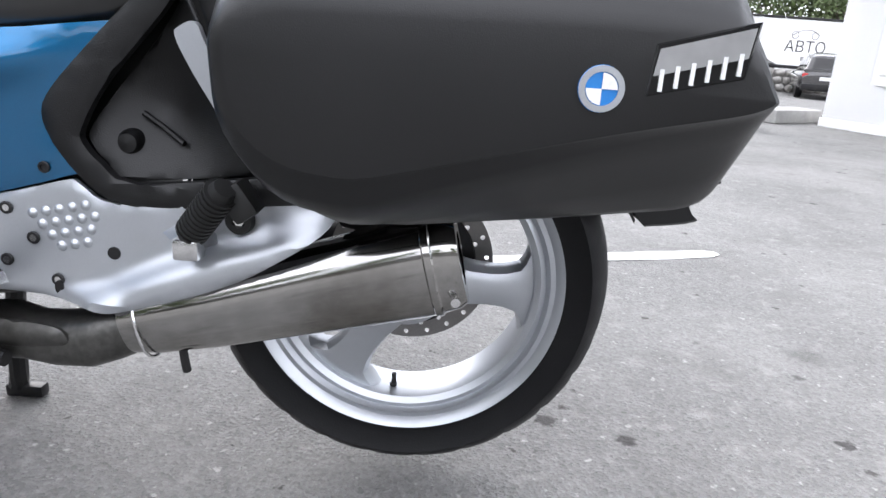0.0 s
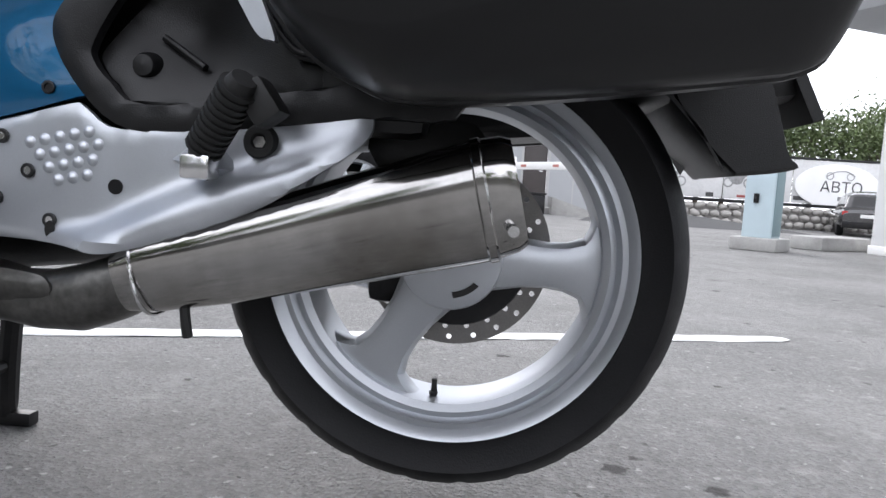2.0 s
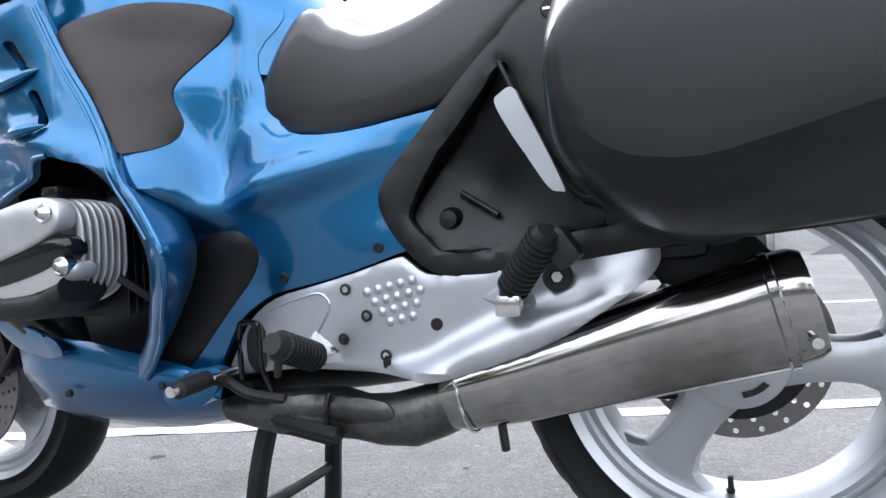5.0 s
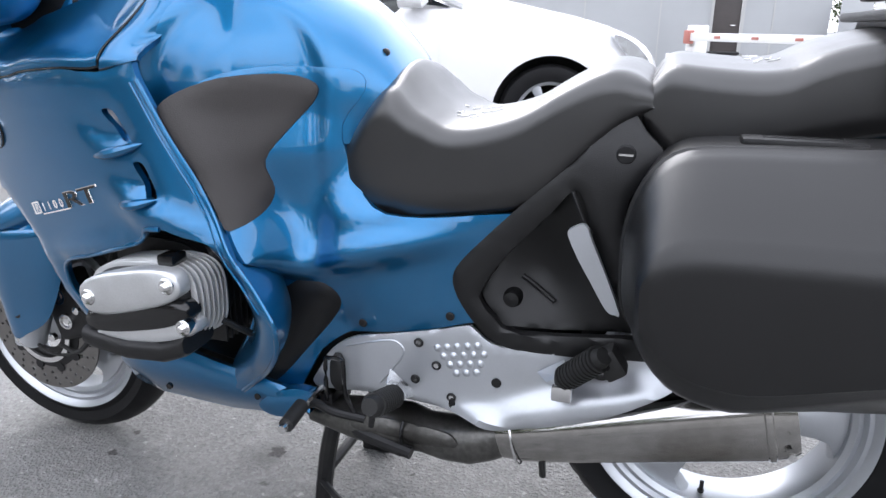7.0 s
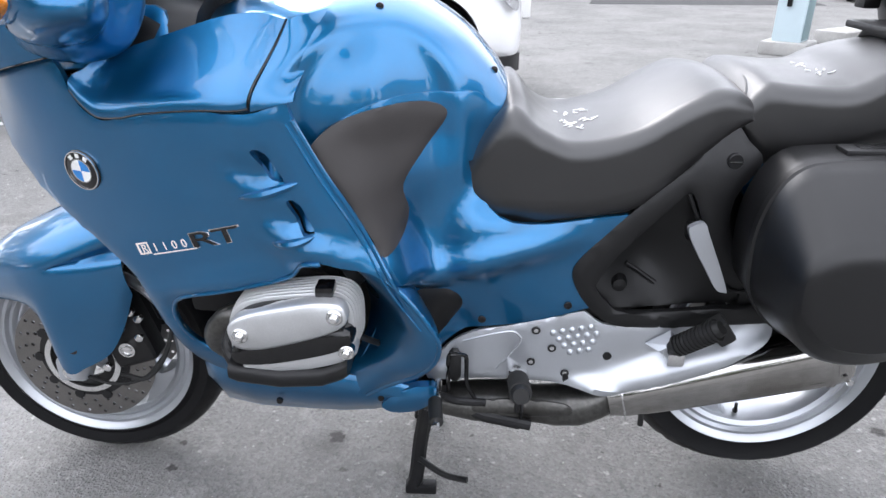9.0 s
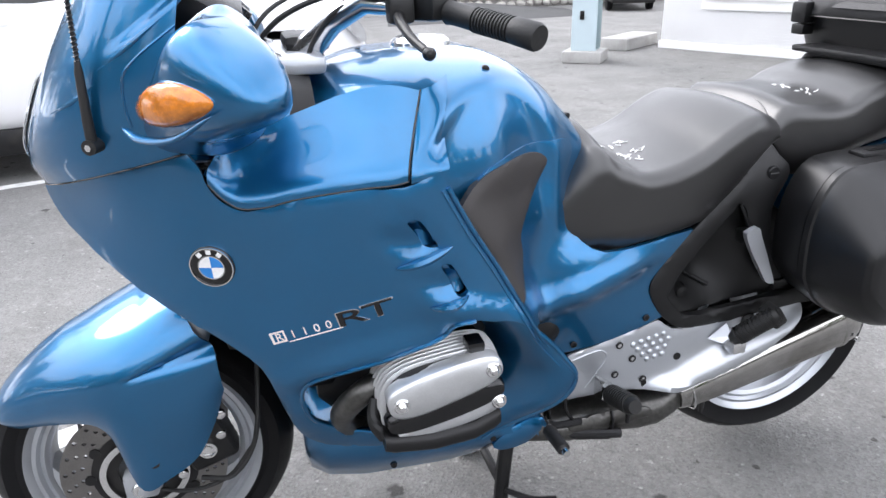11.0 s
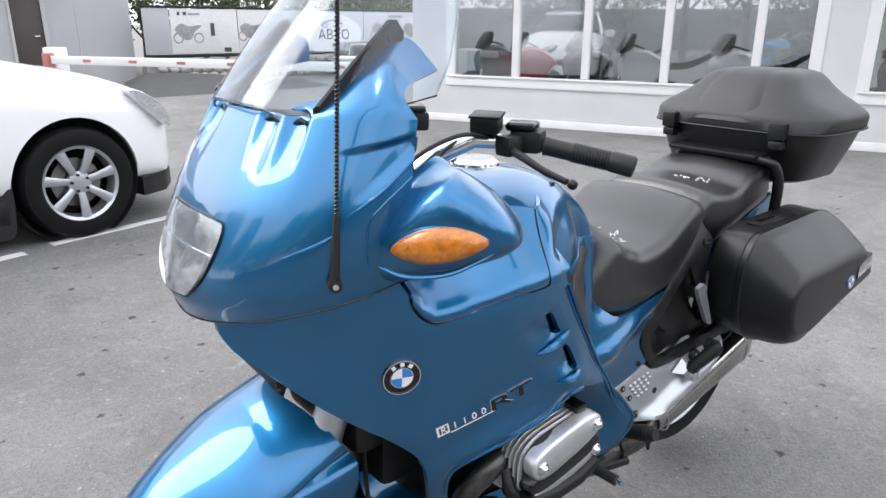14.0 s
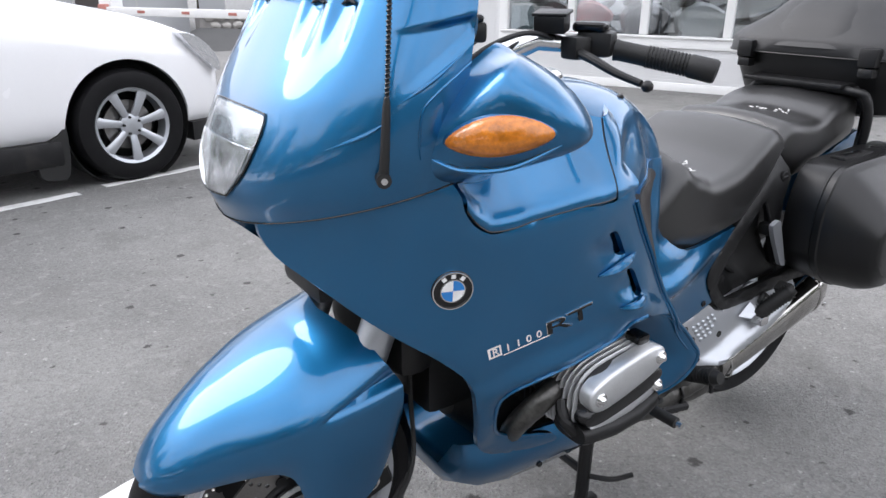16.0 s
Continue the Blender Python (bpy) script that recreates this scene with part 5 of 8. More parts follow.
# pillion peg folded against the plate
PA, PB = Vector((-0.264, -0.246, 0.456)), Vector((-0.200, -0.294, 0.532))
peg = part("pillion_peg", tube([PA.lerp(PB, k / 8) for k in range(9)], [0.012, 0.0165, 0.018, 0.018, 0.018, 0.018, 0.018, 0.017, 0.013], 14), RUBBER, bike, "black ribbed rubber pillion peg")
dirp = (PB - PA).normalized()
for k in range(11):
    q = PA + dirp * (0.016 + k * 0.0082)
    part("peg_rib", tube([q - dirp * 0.0019, q + dirp * 0.0019], 0.0205, 14), RUBBER, peg)
part("peg_mount", loft([[(-0.305, -0.222, 0.452), (-0.262, -0.222, 0.482), (-0.228, -0.222, 0.445), (-0.262, -0.222, 0.428)], [(-0.285, -0.246, 0.450), (-0.266, -0.25, 0.466), (-0.246, -0.25, 0.444), (-0.262, -0.246, 0.434)]]), ALLOY, bike)
part("peg_hinge", block((-0.275, -0.27, 0.432), (-0.243, -0.24, 0.458), 0.005), BRIGHT, bike)
part("peg_end", moved(block((-0.016, -0.02, -0.022), (0.016, 0.02, 0.022), 0.007), Matrix.Translation((-0.190, -0.268, 0.512)) @ Matrix.Rotation(radians(-35), 4, "Y")), RUBBER, bike)
part("plate_grommet", lathe([(0.0, -0.006), (0.007, -0.006), (0.009, -0.010), (0.016, -0.010), (0.019, -0.004), (0.019, 0.002), (0.0, 0.002)], (-0.206, PLATE(-0.206, 0.476) - 0.001, 0.476), "y", 22, closed=False), RUBBER, bike)
part("grommet_bolt", lathe([(0.0, -0.008), (0.007, -0.008), (0.007, 0.0), (0.0, 0.0)], (-0.206, PLATE(-0.206, 0.476) - 0.001, 0.476), "y", 6, closed=False), BRIGHT, bike)

# rider's peg and gear lever
rp = part("rider_peg", tube(bend([(-0.540, -0.240, 0.376), (-0.541, -0.29, 0.393), (-0.542, -0.342, 0.411)], 4), [0.015, 0.0175, 0.0185, 0.0185, 0.0185, 0.0185, 0.0185, 0.0175, 0.014], 14), RUBBER, bike, "black ribbed rubber rider peg")
d = (Vector((-0.542, -0.342, 0.411)) - Vector((-0.540, -0.240, 0.376))).normalized()
for k in range(10):
    q = Vector((-0.540, -0.252, 0.380)) + d * (0.0085 * k)
    part("peg_rib", tube([q - d * 0.002, q + d * 0.002], 0.0208, 14), RUBBER, rp)
part("peg_tip", tube([(-0.545, -0.325, 0.388), (-0.547, -0.327, 0.366)], [0.006, 0.0045], 8), DARKMETAL, rp)
part("peg_bracket", loft([[(-0.560, -0.212, 0.41), (-0.520, -0.212, 0.38), (-0.515, -0.212, 0.365), (-0.56, -0.212, 0.36)], [(-0.557, -0.240, 0.395), (-0.532, -0.240, 0.375), (-0.530, -0.240, 0.368), (-0.556, -0.24, 0.362)]]), BRIGHT, bike)
part("gear_lever", tube(bend([(-0.60, -0.235, 0.315), (-0.655, -0.245, 0.325), (-0.685, -0.26, 0.345), (-0.695, -0.30, 0.352)]), 0.008, 10), DARKMETAL, bike)
part("lever_rubber", tube([(-0.695, -0.285, 0.352), (-0.690, -0.345, 0.350)], 0.013, 12), RUBBER, bike)
part("lever_pin", tube([(-0.692, -0.22, 0.352), (-0.690, -0.36, 0.350)], 0.0075, 10), BRIGHT, bike)
part("lever_guard", tube(bend([(-0.672, -0.236, 0.34), (-0.672, -0.236, 0.415), (-0.664, -0.236, 0.424), (-0.645, -0.236, 0.424), (-0.638, -0.236, 0.415), (-0.636, -0.236, 0.36), (-0.62, -0.236, 0.325)], 4), 0.0042, 8), GLOSSBLACK, bike)
part("shift_rod", tube([(-0.66, -0.225, 0.31), (-0.45, -0.225, 0.30)], 0.006, 8), DARKMETAL, bike)
part("lever_boot", loft([[(x, yy, zz) for yy, zz in oval(-0.21, z, 0.012, h, 16)] for x, z, h in ((-0.672, 0.385, 0.028), (-0.665, 0.385, 0.038), (-0.655, 0.384, 0.038), (-0.648, 0.384, 0.026))]), RUBBER, bike)

# centre stand
st = part("centre_stand", tube(bend([(-0.70, C - 0.10, 0.30), (-0.728, C - 0.118, 0.17), (-0.742, C - 0.128, 0.05), (-0.748, C - 0.130, 0.02)]), 0.017, 10), DARKMETAL, bike, "black tubular centre stand")
part("stand_leg", tube(bend([(-0.70, C + 0.10, 0.30), (-0.728, C + 0.118, 0.17), (-0.742, C + 0.128, 0.05), (-0.748, C + 0.130, 0.02)]), 0.017, 10), DARKMETAL, st)
part("cross_tube", tube([(-0.738, C - 0.12, 0.105), (-0.738, C + 0.12, 0.105)], 0.011, 10), DARKMETAL, st)
for s in (-1, 1):
    part("stand_foot", moved(block((-0.032, -0.013, -0.02), (0.038, 0.013, 0.004), 0.005), Matrix.Translation((-0.735, C + s * 0.132, 0.0215))), DARKMETAL, st)
part("stand_tang", tube(bend([(-0.735, C - 0.14, 0.10), (-0.68, C - 0.17, 0.085), (-0.63, C - 0.19, 0.09)], 4), 0.007, 8), DARKMETAL, st)
part("side_stand", tube([(-0.70, -0.20, 0.298), (-0.60, -0.235, 0.284), (-0.51, -0.245, 0.272)], [0.014, 0.012, 0.011], 10), DARKMETAL, bike)
part("stand_spring", tube([(-0.67, -0.215, 0.278), (-0.53, -0.235, 0.262)], 0.008, 10), DARKMETAL, bike)
part("stand_pivot", block((-0.735, -0.21, 0.28), (-0.675, -0.14, 0.335), 0.01), DARKMETAL, bike)

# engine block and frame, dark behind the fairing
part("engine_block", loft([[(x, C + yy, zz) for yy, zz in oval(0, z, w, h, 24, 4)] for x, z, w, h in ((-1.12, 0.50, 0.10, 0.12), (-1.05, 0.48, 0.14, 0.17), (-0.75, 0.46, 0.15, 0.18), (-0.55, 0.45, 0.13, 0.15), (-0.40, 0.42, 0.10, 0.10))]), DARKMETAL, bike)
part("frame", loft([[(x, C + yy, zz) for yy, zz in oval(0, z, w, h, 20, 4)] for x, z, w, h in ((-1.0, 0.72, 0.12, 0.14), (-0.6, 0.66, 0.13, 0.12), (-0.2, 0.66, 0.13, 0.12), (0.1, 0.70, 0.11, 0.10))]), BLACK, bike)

# added dark block that closes a see-through gap; its colour stands for shade
part("gap_filler", block((-1.20, C - 0.12, 0.44), (-1.03, C + 0.12, 0.66), 0.02), DARKMETAL, bike)
# cylinder head with cover, seen below the fairing
cyl = part("cylinder", tube([(-0.93, -0.14, 0.52), (-0.93, -0.285, 0.535)], 0.085, 28), DARKMETAL, bike)
for k in range(7):
    y = -0.17 - k * 0.016
    part("cooling_fin", block((-1.01, y - 0.002, 0.44), (-0.845, y + 0.002, 0.62), 0.001, 1), DARKMETAL, cyl)
def head_cover(scale_list):
    """Rounded valve cover: sections across the motorcycle, tilted with the cylinder."""
    rings = []
    for y, k in scale_list:
        pts = oval(0, 0, 0.108 * k, 0.072 * k, 44, 3.4)
        ring = []
        for u, v in pts:
            lean = 0.12
            ring.append((-0.930 + u, y, 0.540 + v + (u + 0.0) * lean + (y + 0.36) * -0.10))
        rings.append(ring)
    return loft(rings)


# the cover's body is coloured near black to paint the shade between the fins
cover = part("valve_cover", head_cover([(-0.285, 0.92), (-0.30, 0.925), (-0.345, 0.905), (-0.362, 0.88), (-0.375, 0.83), (-0.382, 0.74)]), DARKMETAL, bike, "silver finned valve cover, gaps darkened as shade")
for k in range(7):
    f0 = 0.291 + 0.0108 * k
    g = 1.0 - 0.0018 * k * k
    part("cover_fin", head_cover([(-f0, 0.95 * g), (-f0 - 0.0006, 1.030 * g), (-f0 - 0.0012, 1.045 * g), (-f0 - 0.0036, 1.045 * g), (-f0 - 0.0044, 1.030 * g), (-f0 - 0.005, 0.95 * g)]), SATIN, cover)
COVER = Skin([(-1.03, 0.5, -0.375), (-0.83, 0.5, -0.375), (-1.03, 0.6, -0.372), (-0.83, 0.62, -0.372), (-0.93, 0.55, -0.384)])
def turned(cx, cz, rx, rz, deg, n=44, p=3.0, taper=0.0):
    c, q = math.cos(radians(deg)), math.sin(radians(deg))
    return [(cx + u * c - v * (1 + taper * u / rx) * q, cz + u * q + v * (1 + taper * u / rx) * c) for u, v in oval(0, 0, rx, rz, n, p)]
def raised(lines, ys):
    return loft([[(x, y, z) for x, z in ln] for ln, y in zip(lines, ys)])
part("cover_face", raised([turned(-0.929, 0.570, 0.100, 0.034, 14, taper=-0.1), turned(-0.929, 0.570, 0.100, 0.034, 14, taper=-0.1), turned(-0.929, 0.570, 0.0985, 0.0325, 14, taper=-0.1), turned(-0.929, 0.571, 0.094, 0.028, 14, taper=-0.1), turned(-0.93, 0.572, 0.05, 0.012, 14)], (-0.365, -0.389, -0.393, -0.3955, -0.3985)), SATIN, cover, sharp=0.9)
part("cover_stripe", raised([turned(-0.927, 0.526, 0.106, 0.029, 12, p=2.6), turned(-0.927, 0.526, 0.106, 0.029, 12, p=2.6), turned(-0.927, 0.526, 0.102, 0.024, 12, p=2.6), turned(-0.927, 0.528, 0.09, 0.008, 12)], (-0.355, -0.378, -0.388, -0.391)), GLOSSBLACK, cover, "black centre band", sharp=0.9)
part("cover_foot", raised([turned(-0.922, 0.496, 0.104, 0.021, 12, p=2.6), turned(-0.922, 0.496, 0.104, 0.021, 12, p=2.6), turned(-0.922, 0.496, 0.100, 0.017, 12, p=2.6), turned(-0.922, 0.502, 0.088, 0.008, 12)], (-0.345, -0.374, -0.383, -0.386)), SATIN, cover, sharp=0.9)
guard = part("cover_guard", loft([[(x, yy, zz) for yy, zz in oval(-0.355, z, 0.040, 0.019, 20, 3)] for x, z in ((-1.035, 0.478), (-1.02, 0.472), (-0.95, 0.463), (-0.88, 0.468), (-0.845, 0.482), (-0.835, 0.49))]), BLACK, bike, "black plastic valve cover guard")
part("guard_side", tube(bend([(-1.037, -0.33, 0.53), (-1.045, -0.35, 0.50), (-1.03, -0.365, 0.475)]), 0.012, 10), BLACK, guard)
for x, z in ((-0.850, 0.591), (-0.836, 0.520), (-1.005, 0.553)):
    part("cover_bolt", lathe([(0.0, -0.012), (0.0045, -0.012), (0.0065, -0.010), (0.0078, -0.0055), (0.0085, -0.0045), (0.0115, -0.0055), (0.0135, -0.003), (0.0135, 0.012), (0.0, 0.012)], (x, -0.3955 if z > 0.54 else -0.385, z), "y", 20, closed=False), BRIGHT, cover)
part("plug_cap", block((-0.885, -0.372, 0.612), (-0.855, -0.335, 0.63), 0.005), GLOSSBLACK, cover)
part("intake_pipe", tube(bend([(-0.86, -0.27, 0.60), (-0.80, -0.22, 0.63), (-0.74, -0.16, 0.66)]), 0.03, 12), DARKMETAL, bike)
part("injector_cable", tube(bend([(-0.83, -0.30, 0.50), (-0.80, -0.26, 0.46), (-0.80, -0.2, 0.42)]), 0.006, 8), RUBBER, bike)

# ---- painted bodywork ----
SIDE = Skin([(-1.503, 0.879, -0.128), (-1.45, 0.80, -0.188), (-1.40, 0.75, -0.225), (-1.34, 0.70, -0.255), (-1.263, 0.795, -0.297), (-1.381, 0.93, -0.258), (-1.285, 0.971, -0.302), (-1.184, 0.663, -0.307), (-1.004, 0.712, -0.350), (-0.988, 0.786, -0.354),
             (-0.883, 0.715, -0.361), (-0.941, 0.807, -0.353), (-0.974, 0.909, -0.353), (-0.91, 0.92, -0.345), (-0.81, 0.742, -0.338), (-0.742, 0.60, -0.352), (-0.684, 0.532, -0.367), (-1.22, 0.60, -0.29), (-1.19, 0.50, -0.27), (-1.10, 0.42, -0.258), (-1.05, 0.37, -0.252)],
            [(-0.85, 0.665, 0.11, 0.030, -24, 0.016), (-1.05, 0.608, 0.14, 0.030, 15, 0.013), (-1.17, 0.50, 0.03, 0.08, 8, 0.008), (-0.972, 0.812, 0.045, 0.018, -22, -0.009), (-0.922, 0.736, 0.032, 0.015, -22, -0.007)])
seam_edge = [(-1.505, 0.897), (-1.48, 0.917), (-1.415, 0.942), (-1.338, 0.964), (-1.285, 0.977), (-1.268, 0.966), (-1.256, 0.945), (-1.252, 0.928), (-1.243, 0.91), (-1.228, 0.894), (-1.208, 0.884), (-1.19, 0.884), (-1.126, 0.897), (-1.043, 0.905), (-0.973, 0.902), (-0.93, 0.915), (-0.913, 0.922)]
rear_edge = [(-0.905, 0.893), (-0.865, 0.817), (-0.82, 0.742), (-0.78, 0.668), (-0.742, 0.6), (-0.705, 0.553), (-0.682, 0.528)]
arch_edge = [(-0.692, 0.545), (-0.722, 0.588), (-0.76, 0.628), (-0.8, 0.652), (-0.84, 0.662), (-0.872, 0.672), (-0.902, 0.668), (-0.922, 0.645), (-0.96, 0.63), (-1.043, 0.602), (-1.12, 0.578), (-1.152, 0.552), (-1.155, 0.51), (-1.135, 0.46), (-1.09, 0.43), (-1.02, 0.412), (-0.99, 0.4)]
front_edge = [(-0.985, 0.38), (-1.05, 0.372), (-1.12, 0.385), (-1.165, 0.43), (-1.192, 0.525), (-1.215, 0.6), (-1.271, 0.659), (-1.335, 0.708), (-1.39, 0.754), (-1.45, 0.812), (-1.488, 0.85)]
side_line = seam_edge + rear_edge + arch_edge + front_edge
vent_a = [(-0.972, 0.846), (-0.952, 0.846), (-0.932, 0.815), (-0.925, 0.80), (-0.945, 0.802), (-0.958, 0.825)]
vent_b = [(-0.922, 0.768), (-0.905, 0.768), (-0.888, 0.738), (-0.880, 0.718), (-0.898, 0.716), (-0.910, 0.745)]
def fairing():
    return panel(side_line, SIDE, 0.012, 0.014, 3, 0.003, holes=(vent_a, vent_b))
sf, sf2 = both("side_fairing", fairing, BLUE, "metallic blue side fairing with two air slots")
for pts in (vent_a, vent_b):
    part("vent_recess", panel([(x * 1.0, z) for x, z in pts], lambda x, z: SIDE(x, z) + 0.022, 0.004, 0.01, 3), BLUE, sf)
for x0, z0, x1, z1 in ((-0.995, 0.774, -0.902, 0.799), (-0.945, 0.705, -0.880, 0.716)):
    mid = ((x0 + x1) / 2, (z0 + z1) / 2 - 0.002)
    pts = curve([(x0, z0), mid, (x1, z1)], 6)
    part("vent_blade", tube([(x, SIDE(x, z) - 0.001 - 0.008 * math.sin(math.pi * i / (len(pts) - 1)), z) for i, (x, z) in enumerate(pts)], [0.001 + 0.0075 * math.sin(math.pi * i / (len(pts) - 1)) ** 0.7 for i in range(len(pts))], 8), BLUE, sf)
# the shroud round the back of the cylinder: an outer rim, a hollow on the engine's side and a fold towards the rider's leg
RIM = [(-0.865, -0.352, 0.676), (-0.82, -0.346, 0.657), (-0.775, -0.350, 0.637), (-0.735, -0.357, 0.601), (-0.702, -0.364, 0.560), (-0.685, -0.367, 0.530), (-0.690, -0.358, 0.490), (-0.714, -0.338, 0.451), (-0.750, -0.305, 0.412), (-0.790, -0.278, 0.376), (-0.825, -0.262, 0.345)]
HOLLOW = [(-0.880, -0.27, 0.668), (-0.865, -0.24, 0.640), (-0.850, -0.22, 0.600), (-0.835, -0.21, 0.570), (-0.825, -0.205, 0.540), (-0.820, -0.205, 0.515), (-0.825, -0.208, 0.480), (-0.835, -0.215, 0.445), (-0.850, -0.228, 0.410), (-0.862, -0.240, 0.375), (-0.870, -0.248, 0.345)]
FOLD = [(-0.85, -0.29, 0.70), (-0.80, -0.27, 0.67), (-0.765, -0.262, 0.635), (-0.752, -0.245, 0.600), (-0.757, -0.238, 0.565), (-0.764, -0.236, 0.535), (-0.778, -0.236, 0.500), (-0.80, -0.238, 0.460), (-0.826, -0.240, 0.420), (-0.847, -0.240, 0.385), (-0.862, -0.240, 0.345)]
def span(a, b, bulge):
    pa, pb = curve(a, 5), curve(b, 5)
    def fn(u, v):
        i = round(v * (len(pa) - 1))
        p, q = Vector(pa[i]), Vector(pb[i])
        k = math.sin(u * math.pi / 2)
        return Vector((p.x + (q.x - p.x) * (u if bulge > 0 else 1 - math.cos(u * math.pi / 2)), p.y + (q.y - p.y) * (1 - math.cos(u * math.pi / 2) if bulge > 0 else k), p.z + (q.z - p.z) * u))
    return fn
def sheet_of(fn, us, vs, thick, bm=None):
    """A shell with thickness over a grid of a point function."""
    g = [[fn(u, v) for u in us] for v in vs]
    nv, nu = len(vs), len(us)
    bm = bm or bmesh.new()
    out, inn = [], []
    for j in range(nv):
        ro, ri = [], []
        for i in range(nu):
            q = g[j][i]
            du = g[j][min(i + 1, nu - 1)] - g[j][max(i - 1, 0)]
            dv = g[min(j + 1, nv - 1)][i] - g[max(j - 1, 0)][i]
            nn = du.cross(dv)
            nn = nn.normalized() if nn.length > 1e-9 else Vector((0, 0, 1))
            ro.append(bm.verts.new(q))
            ri.append(bm.verts.new(q - nn * thick))
        out.append(ro)
        inn.append(ri)
    for j in range(nv - 1):
        for i in range(nu - 1):
            bm.faces.new((out[j][i], out[j][i + 1], out[j + 1][i + 1], out[j + 1][i]))
            bm.faces.new((inn[j][i], inn[j + 1][i], inn[j + 1][i + 1], inn[j][i + 1]))
    for i in range(nu - 1):
        bm.faces.new((out[0][i + 1], out[0][i], inn[0][i], inn[0][i + 1]))
        bm.faces.new((out[-1][i], out[-1][i + 1], inn[-1][i + 1], inn[-1][i]))
    for j in range(nv - 1):
        bm.faces.new((out[j][0], out[j + 1][0], inn[j + 1][0], inn[j][0]))
        bm.faces.new((out[j + 1][-1], out[j][-1], inn[j][-1], inn[j + 1][-1]))
    return bm


lin = lambda a, b, n: [a + (b - a) * i / (n - 1) for i in range(n)]
shroud = part("cylinder_shroud", sheet_of(span(RIM, HOLLOW, 1), lin(0, 1, 15), lin(0, 1, 51), 0.004), BLUE, bike, "metallic blue shroud behind the cylinder")
part("shroud_fold", sheet_of(span(RIM, FOLD, -1), lin(0, 1, 15), lin(0, 1, 51), -0.004), BLUE, shroud)
part("shroud_lip", tube(bend(RIM[1:], 5), 0.0045, 8), BLUE, shroud)
sl = tube([(-0.782, -0.262, 0.438), (-0.770, -0.270, 0.447), (-0.757, -0.281, 0.456)], [0.003, 0.0065, 0.003], 8)
part("shroud_slot", sl, GLOSSBLACK, shroud)
part("fairing_lip", tube([(x, SIDE(x, z) + 0.002, z) for x, z in curve([(-0.872, 0.672), (-0.902, 0.668), (-0.922, 0.645), (-0.96, 0.630), (-1.043, 0.602), (-1.12, 0.578), (-1.152, 0.552), (-1.155, 0.51), (-1.135, 0.46), (-1.09, 0.430), (-1.02, 0.412)], 5)], 0.004, 8), BLUE, sf)
groove = [(-0.905, 0.893), (-0.865, 0.817), (-0.82, 0.742), (-0.78, 0.668), (-0.742, 0.60), (-0.705, 0.553), (-0.684, 0.530)]
part("fairing_edge", tube([(x, SIDE(x, z) + 0.001, z) for x, z in curve(groove, 5)], 0.0042, 8), BLUE, sf)
part("edge_bead", tube([(x - 0.010, SIDE(x - 0.010, z) - 0.0005, z - 0.004) for x, z in curve(groove[:-1], 5)], 0.0022, 6), BLUE, sf)


def belly():
    rings = []
    for x, top, bot, w in ((-1.160, 0.385, 0.262, 0.165), (-1.152, 0.395, 0.255, 0.185), (-1.12, 0.405, 0.250, 0.212), (-1.05, 0.405, 0.245, 0.226), (-0.95, 0.398, 0.245, 0.232), (-0.88, 0.385, 0.245, 0.235), (-0.82, 0.375, 0.25, 0.235), (-0.76, 0.362, 0.262, 0.233), (-0.71, 0.345, 0.285, 0.228), (-0.70, 0.335, 0.30, 0.224)):
        q = [(-w, top), (-w - 0.012, top - 0.02), (-w - 0.006, (top + bot) / 2 + 0.015), (-w + 0.03, bot + 0.03), (-w + 0.08, bot), (w - 0.08, bot), (w - 0.03, bot + 0.03), (w + 0.006, (top + bot) / 2 + 0.015), (w + 0.012, top - 0.02), (w, top), (w - 0.015, top - 0.005), (w - 0.07, bot + 0.035), (-w + 0.07, bot + 0.035), (-w + 0.015, top - 0.005)]
        rings.append([(x, C + yy, zz) for yy, zz in q])
    return loft(rings)


part("belly_pan", belly(), BLUE, bike, "metallic blue belly pan", sharp=0.9)
part("belly_tongue", panel([(-0.80, 0.318), (-0.77, 0.345), (-0.735, 0.360), (-0.70, 0.362), (-0.692, 0.352), (-0.705, 0.325), (-0.735, 0.304), (-0.78, 0.300)], lambda x, z: -0.262 + 0.12 * abs(z - 0.335), 0.02, 0.012, 3, 0.004), BLUE, bike)
for x, z in ((-1.0, 0.315), (-0.80, 0.335)):
    part("belly_clip", lathe([(0.0, -0.0015), (0.006, -0.0015), (0.007, 0.004), (0.0, 0.004)], (x, -0.258 if x > -0.9 else -0.25, z), "y", 12, closed=False), GLOSSBLACK, bike)

